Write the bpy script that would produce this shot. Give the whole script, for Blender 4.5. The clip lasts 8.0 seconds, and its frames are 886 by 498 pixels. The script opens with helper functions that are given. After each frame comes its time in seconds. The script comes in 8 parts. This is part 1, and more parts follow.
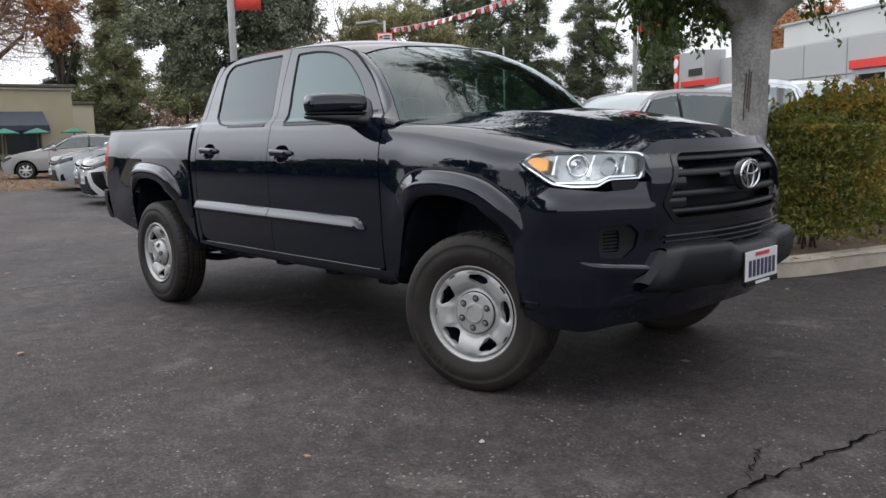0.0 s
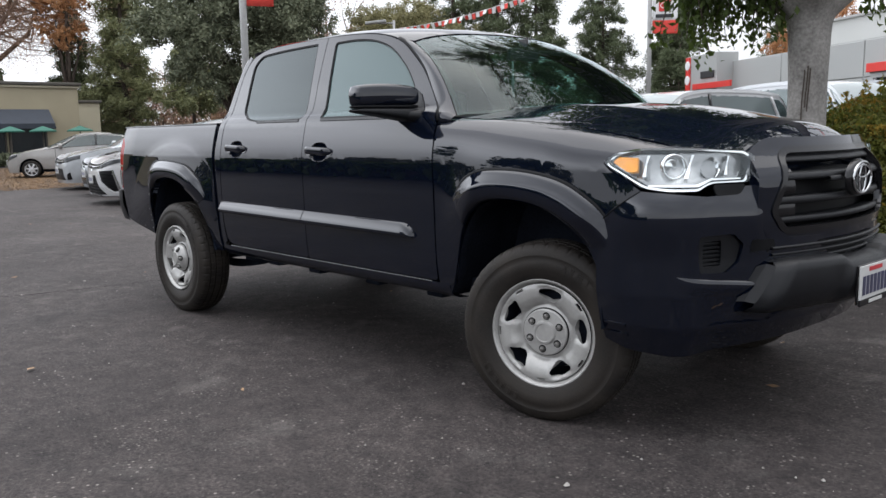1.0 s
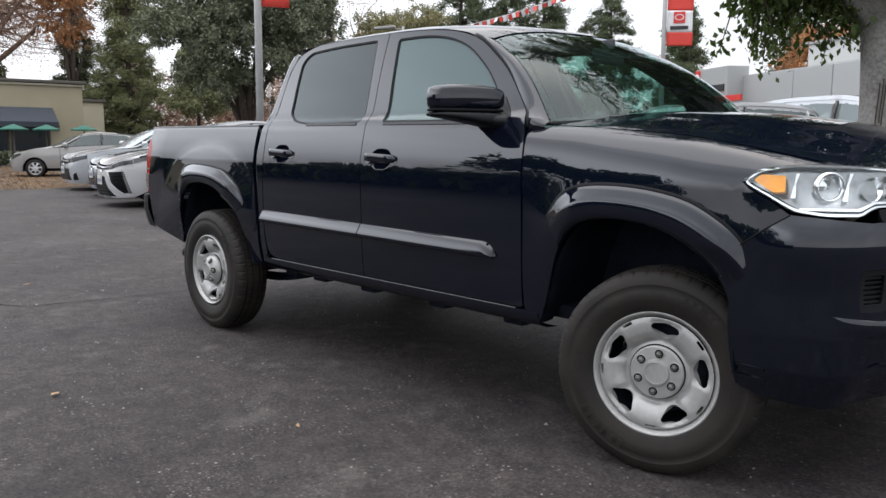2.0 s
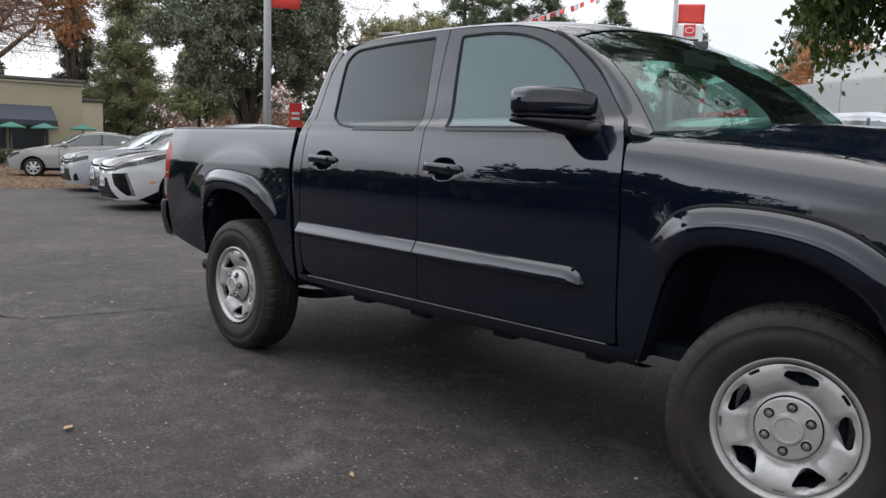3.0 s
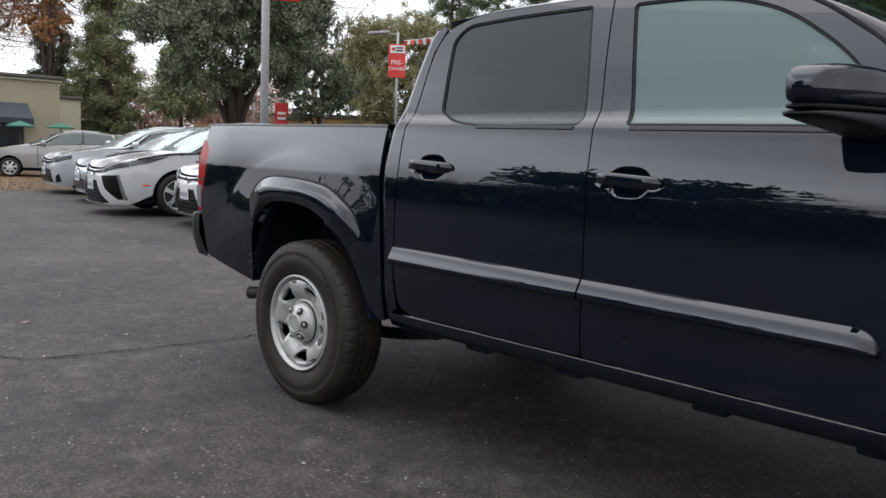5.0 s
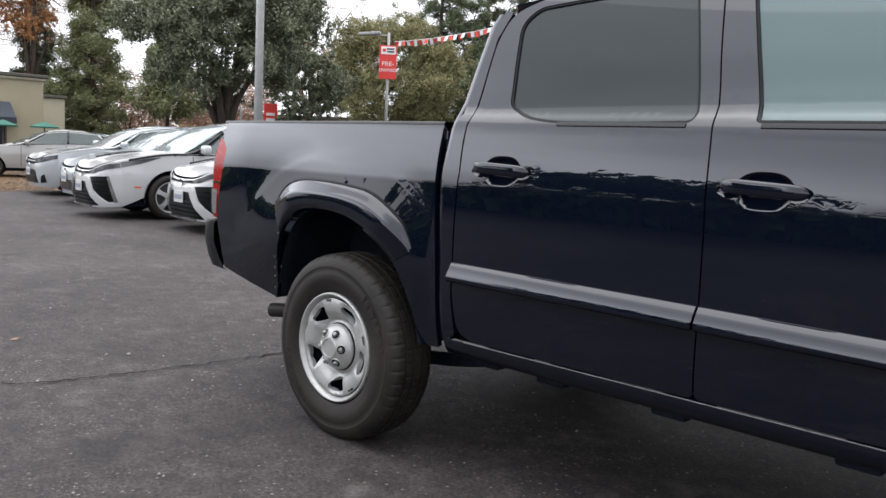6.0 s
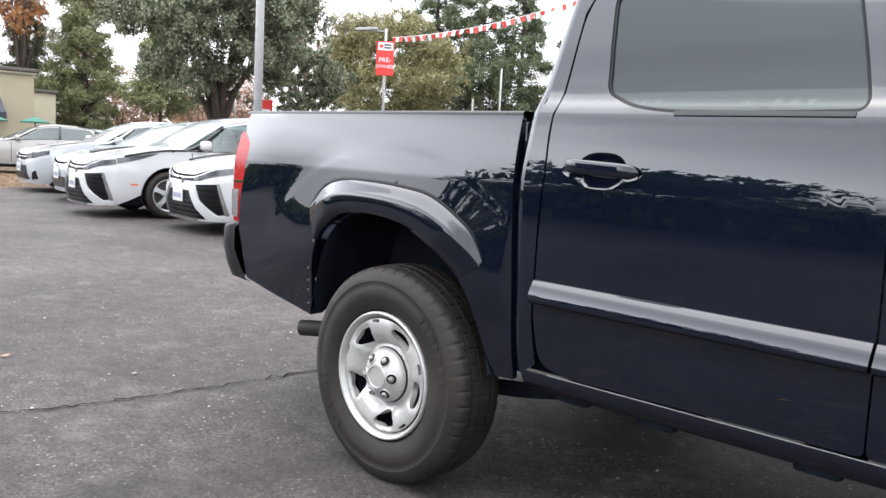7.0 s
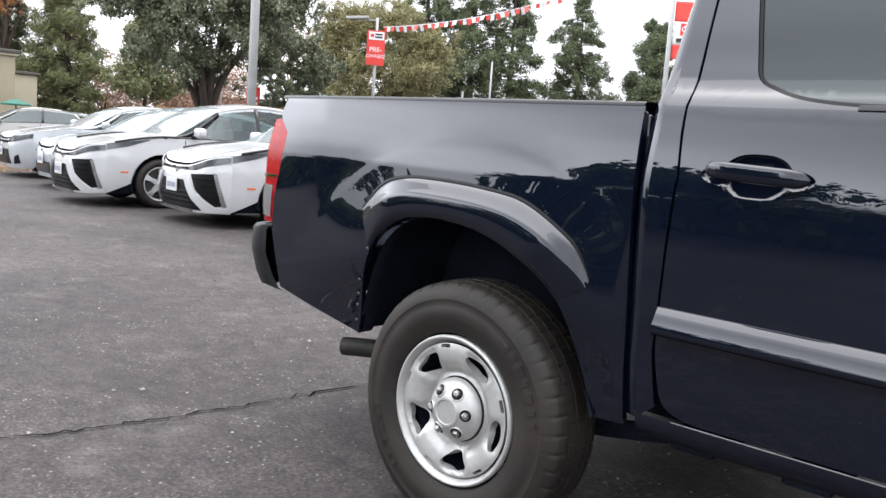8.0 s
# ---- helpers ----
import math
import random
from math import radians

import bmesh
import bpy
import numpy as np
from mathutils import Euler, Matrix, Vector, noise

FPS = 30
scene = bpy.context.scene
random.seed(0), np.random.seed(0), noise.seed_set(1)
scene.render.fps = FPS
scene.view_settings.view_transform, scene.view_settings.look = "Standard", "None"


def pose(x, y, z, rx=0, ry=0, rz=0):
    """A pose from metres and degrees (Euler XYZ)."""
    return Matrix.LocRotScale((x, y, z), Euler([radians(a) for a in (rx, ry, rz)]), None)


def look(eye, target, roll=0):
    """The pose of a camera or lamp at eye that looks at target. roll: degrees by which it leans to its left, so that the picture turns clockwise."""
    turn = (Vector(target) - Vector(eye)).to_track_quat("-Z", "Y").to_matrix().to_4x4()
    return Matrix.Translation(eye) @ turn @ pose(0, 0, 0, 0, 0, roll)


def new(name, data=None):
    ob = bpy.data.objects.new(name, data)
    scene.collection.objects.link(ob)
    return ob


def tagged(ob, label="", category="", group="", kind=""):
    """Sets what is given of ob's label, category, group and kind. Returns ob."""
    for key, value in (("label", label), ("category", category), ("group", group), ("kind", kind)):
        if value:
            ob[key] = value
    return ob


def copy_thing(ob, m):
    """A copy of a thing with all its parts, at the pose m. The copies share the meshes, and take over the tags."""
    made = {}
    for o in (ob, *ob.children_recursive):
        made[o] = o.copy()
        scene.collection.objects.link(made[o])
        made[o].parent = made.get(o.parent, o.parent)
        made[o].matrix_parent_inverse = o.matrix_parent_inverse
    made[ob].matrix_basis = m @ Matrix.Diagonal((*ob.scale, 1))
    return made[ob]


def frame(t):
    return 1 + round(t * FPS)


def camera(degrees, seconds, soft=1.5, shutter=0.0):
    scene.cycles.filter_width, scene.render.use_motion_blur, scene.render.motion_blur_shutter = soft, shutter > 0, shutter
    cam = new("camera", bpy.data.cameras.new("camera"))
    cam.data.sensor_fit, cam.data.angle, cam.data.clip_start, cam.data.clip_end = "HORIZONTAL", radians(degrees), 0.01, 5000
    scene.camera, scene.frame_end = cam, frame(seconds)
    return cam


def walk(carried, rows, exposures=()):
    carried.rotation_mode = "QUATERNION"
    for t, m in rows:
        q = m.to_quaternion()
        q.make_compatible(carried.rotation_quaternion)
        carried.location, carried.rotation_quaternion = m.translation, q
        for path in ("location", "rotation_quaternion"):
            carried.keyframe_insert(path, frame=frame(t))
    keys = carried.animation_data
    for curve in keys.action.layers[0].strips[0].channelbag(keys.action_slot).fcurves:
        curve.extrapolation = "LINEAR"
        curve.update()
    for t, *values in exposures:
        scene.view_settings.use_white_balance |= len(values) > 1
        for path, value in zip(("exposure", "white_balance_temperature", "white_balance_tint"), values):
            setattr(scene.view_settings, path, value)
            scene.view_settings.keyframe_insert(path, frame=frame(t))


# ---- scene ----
cam = camera(55.9, 8.0)
PATH = [
    (0, (5.993, -3.578, 1.241), (4.544, -2.229, 0.956), -1.4),
    (0.5, (5.748, -3.5, 1.24), (4.297, -2.154, 0.955), -1.4),
    (1, (5.481, -3.465, 1.219), (4.027, -2.121, 0.938), -1.0),
    (1.5, (5.185, -3.453, 1.218), (3.731, -2.108, 0.945), -0.5),
    (3, (4.336, -3.348, 1.212), (2.893, -1.985, 0.969), 1.7),
    (3.5, (4.052, -3.289, 1.19), (2.614, -1.92, 0.954), 1.6),
    (4, (3.765, -3.202, 1.198), (2.335, -1.824, 0.964), 1.7),
    (4.5, (3.449, -3.176, 1.199), (2.031, -1.786, 0.962), 2.0),
    (6, (2.614, -3.012, 1.178), (1.236, -1.581, 0.95), 2.6),
    (6.5, (2.351, -2.95, 1.165), (0.98, -1.512, 0.94), 3.0),
    (7, (2.081, -2.84, 1.158), (0.718, -1.395, 0.926), 2.9),
    (7.5, (1.823, -2.77, 1.143), (0.474, -1.312, 0.903), 3.3),
    (8, (1.55, -2.723, 1.147), (0.222, -1.248, 0.9), 4.2),
]
walk(cam, [(t, look(eye, target, roll)) for t, eye, target, roll in PATH],
     exposures=[(0.0, 0.19), (1.5, 0.30), (3.5, 0.17), (4.7, 0.21), (6.0, 0.59), (6.5, 0.97), (7.0, 1.43), (7.5, 1.50), (8.0, 1.20)])

# ---------------------------------------------------------------- light
world = bpy.data.worlds.new("overcast")
scene.world = world
world.use_nodes = True
_n, _l = world.node_tree.nodes, world.node_tree.links
_n.clear()
_sky = _n.new("ShaderNodeTexSky")
_sky.sky_type = "NISHITA"
_sky.sun_disc = False
_sky.sun_elevation, _sky.sun_rotation = radians(71), radians(333)
_sky.air_density, _sky.dust_density, _sky.ozone_density = 1.0, 4.0, 1.0
_co = _n.new("ShaderNodeTexCoord")
_mp = _n.new("ShaderNodeMapping")
_mp.inputs["Scale"].default_value = (1.0, 1.0, 3.4)
_cl = _n.new("ShaderNodeTexNoise")
_cl.inputs["Scale"].default_value, _cl.inputs["Detail"].default_value = 1.7, 5.0
_cr = _n.new("ShaderNodeValToRGB")
_cr.color_ramp.elements[0].position, _cr.color_ramp.elements[0].color = 0.30, (7.2, 7.4, 8.0, 1)
_cr.color_ramp.elements[1].position, _cr.color_ramp.elements[1].color = 0.72, (9.9, 10.15, 10.7, 1)
_mx = _n.new("ShaderNodeMix")
_mx.data_type = "RGBA"
_mx.inputs[0].default_value = 0.86          # cloud cover over the clear sky
_bg = _n.new("ShaderNodeBackground")
_bg.inputs["Strength"].default_value = 0.10
_ow = _n.new("ShaderNodeOutputWorld")
_l.new(_co.outputs["Generated"], _mp.inputs["Vector"])
_l.new(_mp.outputs["Vector"], _cl.inputs["Vector"])
_l.new(_cl.outputs["Fac"], _cr.inputs["Fac"])
_l.new(_sky.outputs["Color"], _mx.inputs[6])
_l.new(_cr.outputs["Color"], _mx.inputs[7])
# overcast sky: a little brighter overhead than at the horizon, and much brighter towards the veiled sun
_sep = _n.new("ShaderNodeSeparateXYZ")
_el = _n.new("ShaderNodeMapRange")
_el.interpolation_type = "SMOOTHSTEP"
_el.inputs[1].default_value, _el.inputs[2].default_value = 0.62, 0.99
_el.inputs[3].default_value, _el.inputs[4].default_value = 1.0, 1.9
_vm = _n.new("ShaderNodeVectorMath")
_vm.operation = "SCALE"
_l.new(_co.outputs["Generated"], _sep.inputs[0])
_l.new(_sep.outputs["Z"], _el.inputs[0])
_l.new(_mx.outputs[2], _vm.inputs[0])
_dot = _n.new("ShaderNodeVectorMath")
_dot.operation = "DOT_PRODUCT"
_dot.inputs[1].default_value = (-0.80, -0.58, 0.15)
_az = _n.new("ShaderNodeMapRange")
_az.interpolation_type = "SMOOTHSTEP"
_az.inputs[1].default_value, _az.inputs[2].default_value = 0.38, 0.97
_az.inputs[3].default_value, _az.inputs[4].default_value = 0.0, 2.5
_lift = _n.new("ShaderNodeMapRange")
_lift.interpolation_type = "SMOOTHSTEP"
_lift.inputs[1].default_value, _lift.inputs[2].default_value = 0.06, 0.42
_lift.inputs[3].default_value, _lift.inputs[4].default_value = 0.0, 1.0
_veil = _n.new("ShaderNodeMath")
_veil.operation = "MULTIPLY_ADD"
_dim = _n.new("ShaderNodeMapRange")
_dim.interpolation_type = "SMOOTHSTEP"
_dim.inputs[1].default_value, _dim.inputs[2].default_value = 0.25, 0.90
_dim.inputs[3].default_value, _dim.inputs[4].default_value = 1.45, 1.02      # thicker cloud behind the showroom
_dul = _n.new("ShaderNodeVectorMath")
_dul.operation = "DOT_PRODUCT"
_dul.inputs[1].default_value = (0.20, 0.98, 0.0)
_l.new(_co.outputs["Generated"], _dul.inputs[0])
_l.new(_dul.outputs["Value"], _dim.inputs[0])
_l.new(_dim.outputs[0], _veil.inputs[2])
_ml = _n.new("ShaderNodeMath")
_ml.operation = "MULTIPLY"
_l.new(_co.outputs["Generated"], _dot.inputs[0])
_l.new(_dot.outputs["Value"], _az.inputs[0])
_l.new(_sep.outputs["Z"], _lift.inputs[0])
_l.new(_az.outputs[0], _veil.inputs[0])
_fall = _n.new("ShaderNodeMapRange")
_fall.interpolation_type = "SMOOTHSTEP"
_fall.inputs[1].default_value, _fall.inputs[2].default_value = 0.34, 0.70
_fall.inputs[3].default_value, _fall.inputs[4].default_value = 1.0, 0.2
_band = _n.new("ShaderNodeMath")
_band.operation = "MULTIPLY"
_l.new(_sep.outputs["Z"], _fall.inputs[0])
_l.new(_lift.outputs[0], _band.inputs[0])
_l.new(_fall.outputs[0], _band.inputs[1])
_l.new(_band.outputs[0], _veil.inputs[1])
_l.new(_el.outputs[0], _ml.inputs[0])
_l.new(_veil.outputs[0], _ml.inputs[1])
_l.new(_ml.outputs[0], _vm.inputs["Scale"])
_l.new(_vm.outputs[0], _bg.inputs["Color"])
_l.new(_bg.outputs["Background"], _ow.inputs["Surface"])

_sun = bpy.data.lights.new("sun", "SUN")
_sun.energy, _sun.angle, _sun.color = 1.2, radians(90), (1.0, 0.97, 0.93)
sun = new("sun", _sun)
sun.matrix_world = look((0, 0, 30), (3.0, -6.0, 10.0))

# ---------------------------------------------------------------- materials
def mat(name, color, rough=0.5, metal=0.0, coat=0.0, vary=0.12, scale=8.0, bump=0.0, bscale=60.0, spec=0.5, rvary=0.08,
        emit=0.0, tint=None, coatrough=0.03, island=0.0, objvar=0.0):
    """A procedural surface: base colour with two sizes of variation, roughness variation and fine relief."""
    m = bpy.data.materials.new(name)
    m.use_nodes = True
    n, l = m.node_tree.nodes, m.node_tree.links
    b = n["Principled BSDF"]
    co = n.new("ShaderNodeTexCoord")
    big = n.new("ShaderNodeTexNoise")
    big.inputs["Scale"].default_value, big.inputs["Detail"].default_value = scale, 4.0
    fine = n.new("ShaderNodeTexNoise")
    fine.inputs["Scale"].default_value, fine.inputs["Detail"].default_value = bscale, 3.0
    l.new(co.outputs["Object"], big.inputs["Vector"])
    l.new(co.outputs["Object"], fine.inputs["Vector"])
    mixn = n.new("ShaderNodeMix")
    mixn.data_type = "RGBA"
    c2 = tint if tint else tuple(min(1.0, c * (1 + 2 * vary)) for c in color)
    c1 = tuple(c * (1 - vary) for c in color)
    mixn.inputs[6].default_value, mixn.inputs[7].default_value = (*c1, 1), (*c2, 1)
    ad = n.new("ShaderNodeMath")
    ad.operation = "MULTIPLY_ADD"
    ad.inputs[1].default_value, ad.inputs[2].default_value = 0.5, 0.0
    l.new(fine.outputs["Fac"], ad.inputs[0])
    a2 = n.new("ShaderNodeMath")
    a2.operation = "MULTIPLY_ADD"
    a2.inputs[1].default_value = 0.5
    l.new(big.outputs["Fac"], a2.inputs[0])
    l.new(ad.outputs[0], a2.inputs[2])
    fac = a2.outputs[0]
    if island or objvar:
        src = n.new("ShaderNodeNewGeometry").outputs["Random Per Island"] if island else n.new("ShaderNodeObjectInfo").outputs["Random"]
        a3 = n.new("ShaderNodeMix")
        a3.inputs[0].default_value = island or objvar
        l.new(fac, a3.inputs[2])
        l.new(src, a3.inputs[3])
        fac = a3.outputs[0]
    st = n.new("ShaderNodeMapRange")
    st.inputs[1].default_value, st.inputs[2].default_value = (0.1, 0.9) if (island or objvar) else (0.3, 0.7)
    l.new(fac, st.inputs[0])
    l.new(st.outputs[0], mixn.inputs[0])
    l.new(mixn.outputs[2], b.inputs["Base Color"])
    rr = n.new("ShaderNodeMapRange")
    rr.inputs[3].default_value, rr.inputs[4].default_value = max(0.0, rough - rvary), min(1.0, rough + rvary)
    l.new(big.outputs["Fac"], rr.inputs[0])
    l.new(rr.outputs[0], b.inputs["Roughness"])
    b.inputs["Metallic"].default_value = metal
    b.inputs["Specular IOR Level"].default_value = spec
    b.inputs["Coat Weight"].default_value = coat
    b.inputs["Coat Roughness"].default_value = coatrough
    if bump:
        bp = n.new("ShaderNodeBump")
        bp.inputs["Strength"].default_value, bp.inputs["Distance"].default_value = bump, 0.01
        l.new(fine.outputs["Fac"], bp.inputs["Height"])
        l.new(bp.outputs["Normal"], b.inputs["Normal"])
    if emit:
        b.inputs["Emission Color"].default_value = (*color, 1)
        b.inputs["Emission Strength"].default_value = emit
    return m


def glass(name, tint, clear, rough=0.0, film=(0.012, 0.014, 0.015), ior=1.62):
    """Car glass: a tinted sheet that lets through some light, with a mirror gloss by Fresnel."""
    m = bpy.data.materials.new(name)
    m.use_nodes = True
    n, l = m.node_tree.nodes, m.node_tree.links
    n.clear()
    tr = n.new("ShaderNodeBsdfTransparent")
    tr.inputs["Color"].default_value = (*tint, 1)
    df = n.new("ShaderNodeBsdfDiffuse")
    df.inputs["Color"].default_value = (*film, 1)
    m1 = n.new("ShaderNodeMixShader")
    m1.inputs[0].default_value = clear
    gl = n.new("ShaderNodeBsdfGlossy")
    gl.inputs["Roughness"].default_value = rough
    gl.inputs["Color"].default_value = (0.88, 0.97, 0.98, 1)
    lw = n.new("ShaderNodeLayerWeight")
    lw.inputs["Blend"].default_value = 0.5
    pw = n.new("ShaderNodeMath")
    pw.operation = "POWER"
    pw.inputs[1].default_value = 5.0
    fr = n.new("ShaderNodeMath")
    fr.operation = "MULTIPLY_ADD"
    f0 = ((ior - 1) / (ior + 1)) ** 2
    fr.inputs[1].default_value, fr.inputs[2].default_value = 1 - f0, f0
    l.new(lw.outputs["Facing"], pw.inputs[0])
    l.new(pw.outputs[0], fr.inputs[0])
    m2 = n.new("ShaderNodeMixShader")
    out = n.new("ShaderNodeOutputMaterial")
    l.new(df.outputs[0], m1.inputs[1])
    l.new(tr.outputs[0], m1.inputs[2])
    l.new(fr.outputs[0], m2.inputs[0])
    l.new(m1.outputs[0], m2.inputs[1])
    l.new(gl.outputs[0], m2.inputs[2])
    l.new(m2.outputs[0], out.inputs["Surface"])
    return m


def asphalt_material():
    m = bpy.data.materials.new("asphalt")
    m.use_nodes = True
    n, l = m.node_tree.nodes, m.node_tree.links
    b = n["Principled BSDF"]
    co = n.new("ShaderNodeTexCoord").outputs["Object"]

    def noise_tex(scale, detail=4.0, rough=0.55):
        t = n.new("ShaderNodeTexNoise")
        t.inputs["Scale"].default_value, t.inputs["Detail"].default_value, t.inputs["Roughness"].default_value = scale, detail, rough
        l.new(co, t.inputs["Vector"])
        return t.outputs["Fac"]

    def ramp(src, p0, c0, p1, c1):
        r = n.new("ShaderNodeValToRGB")
        r.color_ramp.elements[0].position, r.color_ramp.elements[0].color = p0, (*c0, 1)
        r.color_ramp.elements[1].position, r.color_ramp.elements[1].color = p1, (*c1, 1)
        l.new(src, r.inputs["Fac"])
        return r.outputs["Color"]

    def blend(kind, fac, a, c):
        x = n.new("ShaderNodeMix")
        x.data_type, x.blend_type = "RGBA", kind
        x.inputs[0].default_value = fac
        l.new(a, x.inputs[6])
        l.new(c, x.inputs[7])
        return x.outputs[2]

    patches = ramp(noise_tex(0.45, 6, 0.6), 0.33, (0.0230, 0.0206, 0.0208), 0.68, (0.0450, 0.0403, 0.0396))
    grain = ramp(noise_tex(55, 6, 0.8), 0.36, (0.36, 0.355, 0.36), 0.66, (1.85, 1.79, 1.76))
    col = blend("MULTIPLY", 1.0, patches, grain)
    mottle = ramp(noise_tex(9, 6, 0.7), 0.36, (0.62, 0.61, 0.62), 0.66, (1.42, 1.38, 1.35))
    col = blend("MULTIPLY", 0.9, col, mottle)

    def specks(scale, size, tone, cover, lo, hi):
        vo = n.new("ShaderNodeTexVoronoi")
        vo.inputs["Scale"].default_value = scale
        l.new(co, vo.inputs["Vector"])
        d = ramp(vo.outputs["Distance"], size, tone, size * 1.5, (0, 0, 0))
        return blend("MULTIPLY", 1.0, d, ramp(noise_tex(cover, 5, 0.7), lo, (0, 0, 0), hi, (1, 1, 1)))

    col = blend("ADD", 1.0, col, specks(60, 0.20, (0.070, 0.064, 0.060), 1.7, 0.38, 0.66))
    col = blend("ADD", 1.0, col, specks(26, 0.12, (0.20, 0.186, 0.170), 3.0, 0.44, 0.64))
    col = blend("ADD", 1.0, col, specks(11, 0.035, (0.17, 0.163, 0.15), 2.2, 0.48, 0.62))
    stain = ramp(noise_tex(1.3, 5, 0.65), 0.30, (0.60, 0.60, 0.61), 0.47, (1, 1, 1))
    col = blend("MULTIPLY", 0.9, col, stain)
    worn = ramp(noise_tex(2.2, 8, 0.72), 0.55, (0, 0, 0), 0.76, (0.060, 0.057, 0.053))
    col = blend("ADD", 0.9, col, worn)
    l.new(col, b.inputs["Base Color"])
    rr = n.new("ShaderNodeMapRange")
    rr.inputs[3].default_value, rr.inputs[4].default_value = 0.62, 0.88
    l.new(noise_tex(1.1, 5), rr.inputs[0])
    l.new(rr.outputs[0], b.inputs["Roughness"])
    b.inputs["Specular IOR Level"].default_value = 0.22
    bp = n.new("ShaderNodeBump")
    bp.inputs["Strength"].default_value, bp.inputs["Distance"].default_value = 0.6, 0.010
    l.new(noise_tex(60, 6, 0.8), bp.inputs["Height"])
    l.new(bp.outputs["Normal"], b.inputs["Normal"])
    return m


ASPHALT = asphalt_material()
PAINT = mat("black_paint", (0.0024, 0.0040, 0.0092), 0.4, coat=1.0, coatrough=0.012, vary=0.1, scale=3, spec=0.0, rvary=0.06)
PAINT.node_tree.nodes["Principled BSDF"].inputs["Coat IOR"].default_value = 1.56
BLACK_PLASTIC = mat("black_plastic", (0.006, 0.0065, 0.008), 0.42, spec=0.28, vary=0.2, scale=14, bump=0.12, bscale=700, rvary=0.1)
GLOSS_BLACK = mat("gloss_black_trim", (0.006, 0.006, 0.007), 0.16, vary=0.1, scale=6, rvary=0.05)
HEADLAMP = mat("smoked_headlamp", (0.07, 0.073, 0.078), 0.18, metal=0.35, coat=0.5, vary=0.35, scale=22, rvary=0.05)
RUBBER = mat("tyre_rubber", (0.0078, 0.0079, 0.0090), 0.58, vary=0.35, scale=6, bump=0.15, bscale=300, tint=(0.034, 0.028, 0.0225), spec=0.24)
GASKET = mat("rubber_gasket", (0.0050, 0.0052, 0.0060), 0.5, vary=0.2, spec=0.12)
SILVER = mat("silver_wheel_paint", (0.37, 0.365, 0.352), 0.40, metal=0.35, coat=0.1, vary=0.08, scale=12, rvary=0.08, coatrough=0.2)
DARK_STEEL = mat("dark_steel", (0.06, 0.057, 0.054), 0.55, metal=0.6, vary=0.4, scale=25, bump=0.1, bscale=140)
NUT_STEEL = mat("nut_steel", (0.22, 0.215, 0.205), 0.32, metal=0.8, vary=0.3, scale=40)
SOOT = mat("sooty_steel", (0.020, 0.018, 0.016), 0.6, metal=0.4, vary=0.4, scale=25, bump=0.1, bscale=140)
UNDER = mat("underbody_black", (0.0115, 0.0140, 0.0205), 0.9, vary=0.4, scale=10, bump=0.2, bscale=90, spec=0.04)
CHROME = mat("chrome", (0.78, 0.79, 0.80), 0.07, metal=1.0, vary=0.03, rvary=0.03)
SATIN = mat("satin_chrome", (0.55, 0.56, 0.57), 0.22, metal=1.0, vary=0.05)
AMBER = mat("amber_lens", (0.88, 0.30, 0.012), 0.3, spec=0.2, coat=0.15, vary=0.15, scale=40)
RED_LENS = mat("red_lens", (0.24, 0.003, 0.003), 0.25, spec=0.12, coat=0.12, vary=0.15, scale=30)
LENS = glass("clear_lens", (0.96, 0.98, 0.98), 1.0)
WINDSHIELD = glass("windshield_glass", (0.37, 0.56, 0.50), 0.99, 0.0, (0.20, 0.25, 0.25), 1.5)
FAR_GLASS = glass("clear_side_glass", (0.44, 0.62, 0.57), 0.98, 0.0, (0.10, 0.12, 0.12), 1.5)
SIDE_GLASS = glass("misted_side_glass", (0.62, 0.74, 0.72), 0.15, 0.0, (0.060, 0.090, 0.090), 1.55)
PRIVACY = glass("misted_privacy_glass", (0.26, 0.26, 0.26), 0.03, 0.0, (0.0140, 0.0150, 0.0160), 1.42)
CABIN = mat("grey_cabin_trim", (0.055, 0.055, 0.057), 0.75, vary=0.2, bump=0.1, bscale=300)
SEAT_FABRIC = mat("seat_fabric", (0.075, 0.075, 0.078), 0.9, vary=0.25, scale=20, bump=0.3, bscale=500)
WHITE_PLATE = mat("plate_white", (0.50, 0.50, 0.49), 0.35, vary=0.04)
PLATE_INK = mat("plate_ink", (0.03, 0.03, 0.07), 0.4)
RED_INK = mat("red_ink", (0.42, 0.03, 0.035), 0.4)
LAMP_INNER = mat("lamp_reflector_grey", (0.24, 0.24, 0.242), 0.20, metal=0.95, vary=0.25, scale=25)
SILL_EDGE = mat("sill_edge_paint", (0.10, 0.10, 0.10), 0.3, vary=0.3, scale=30)

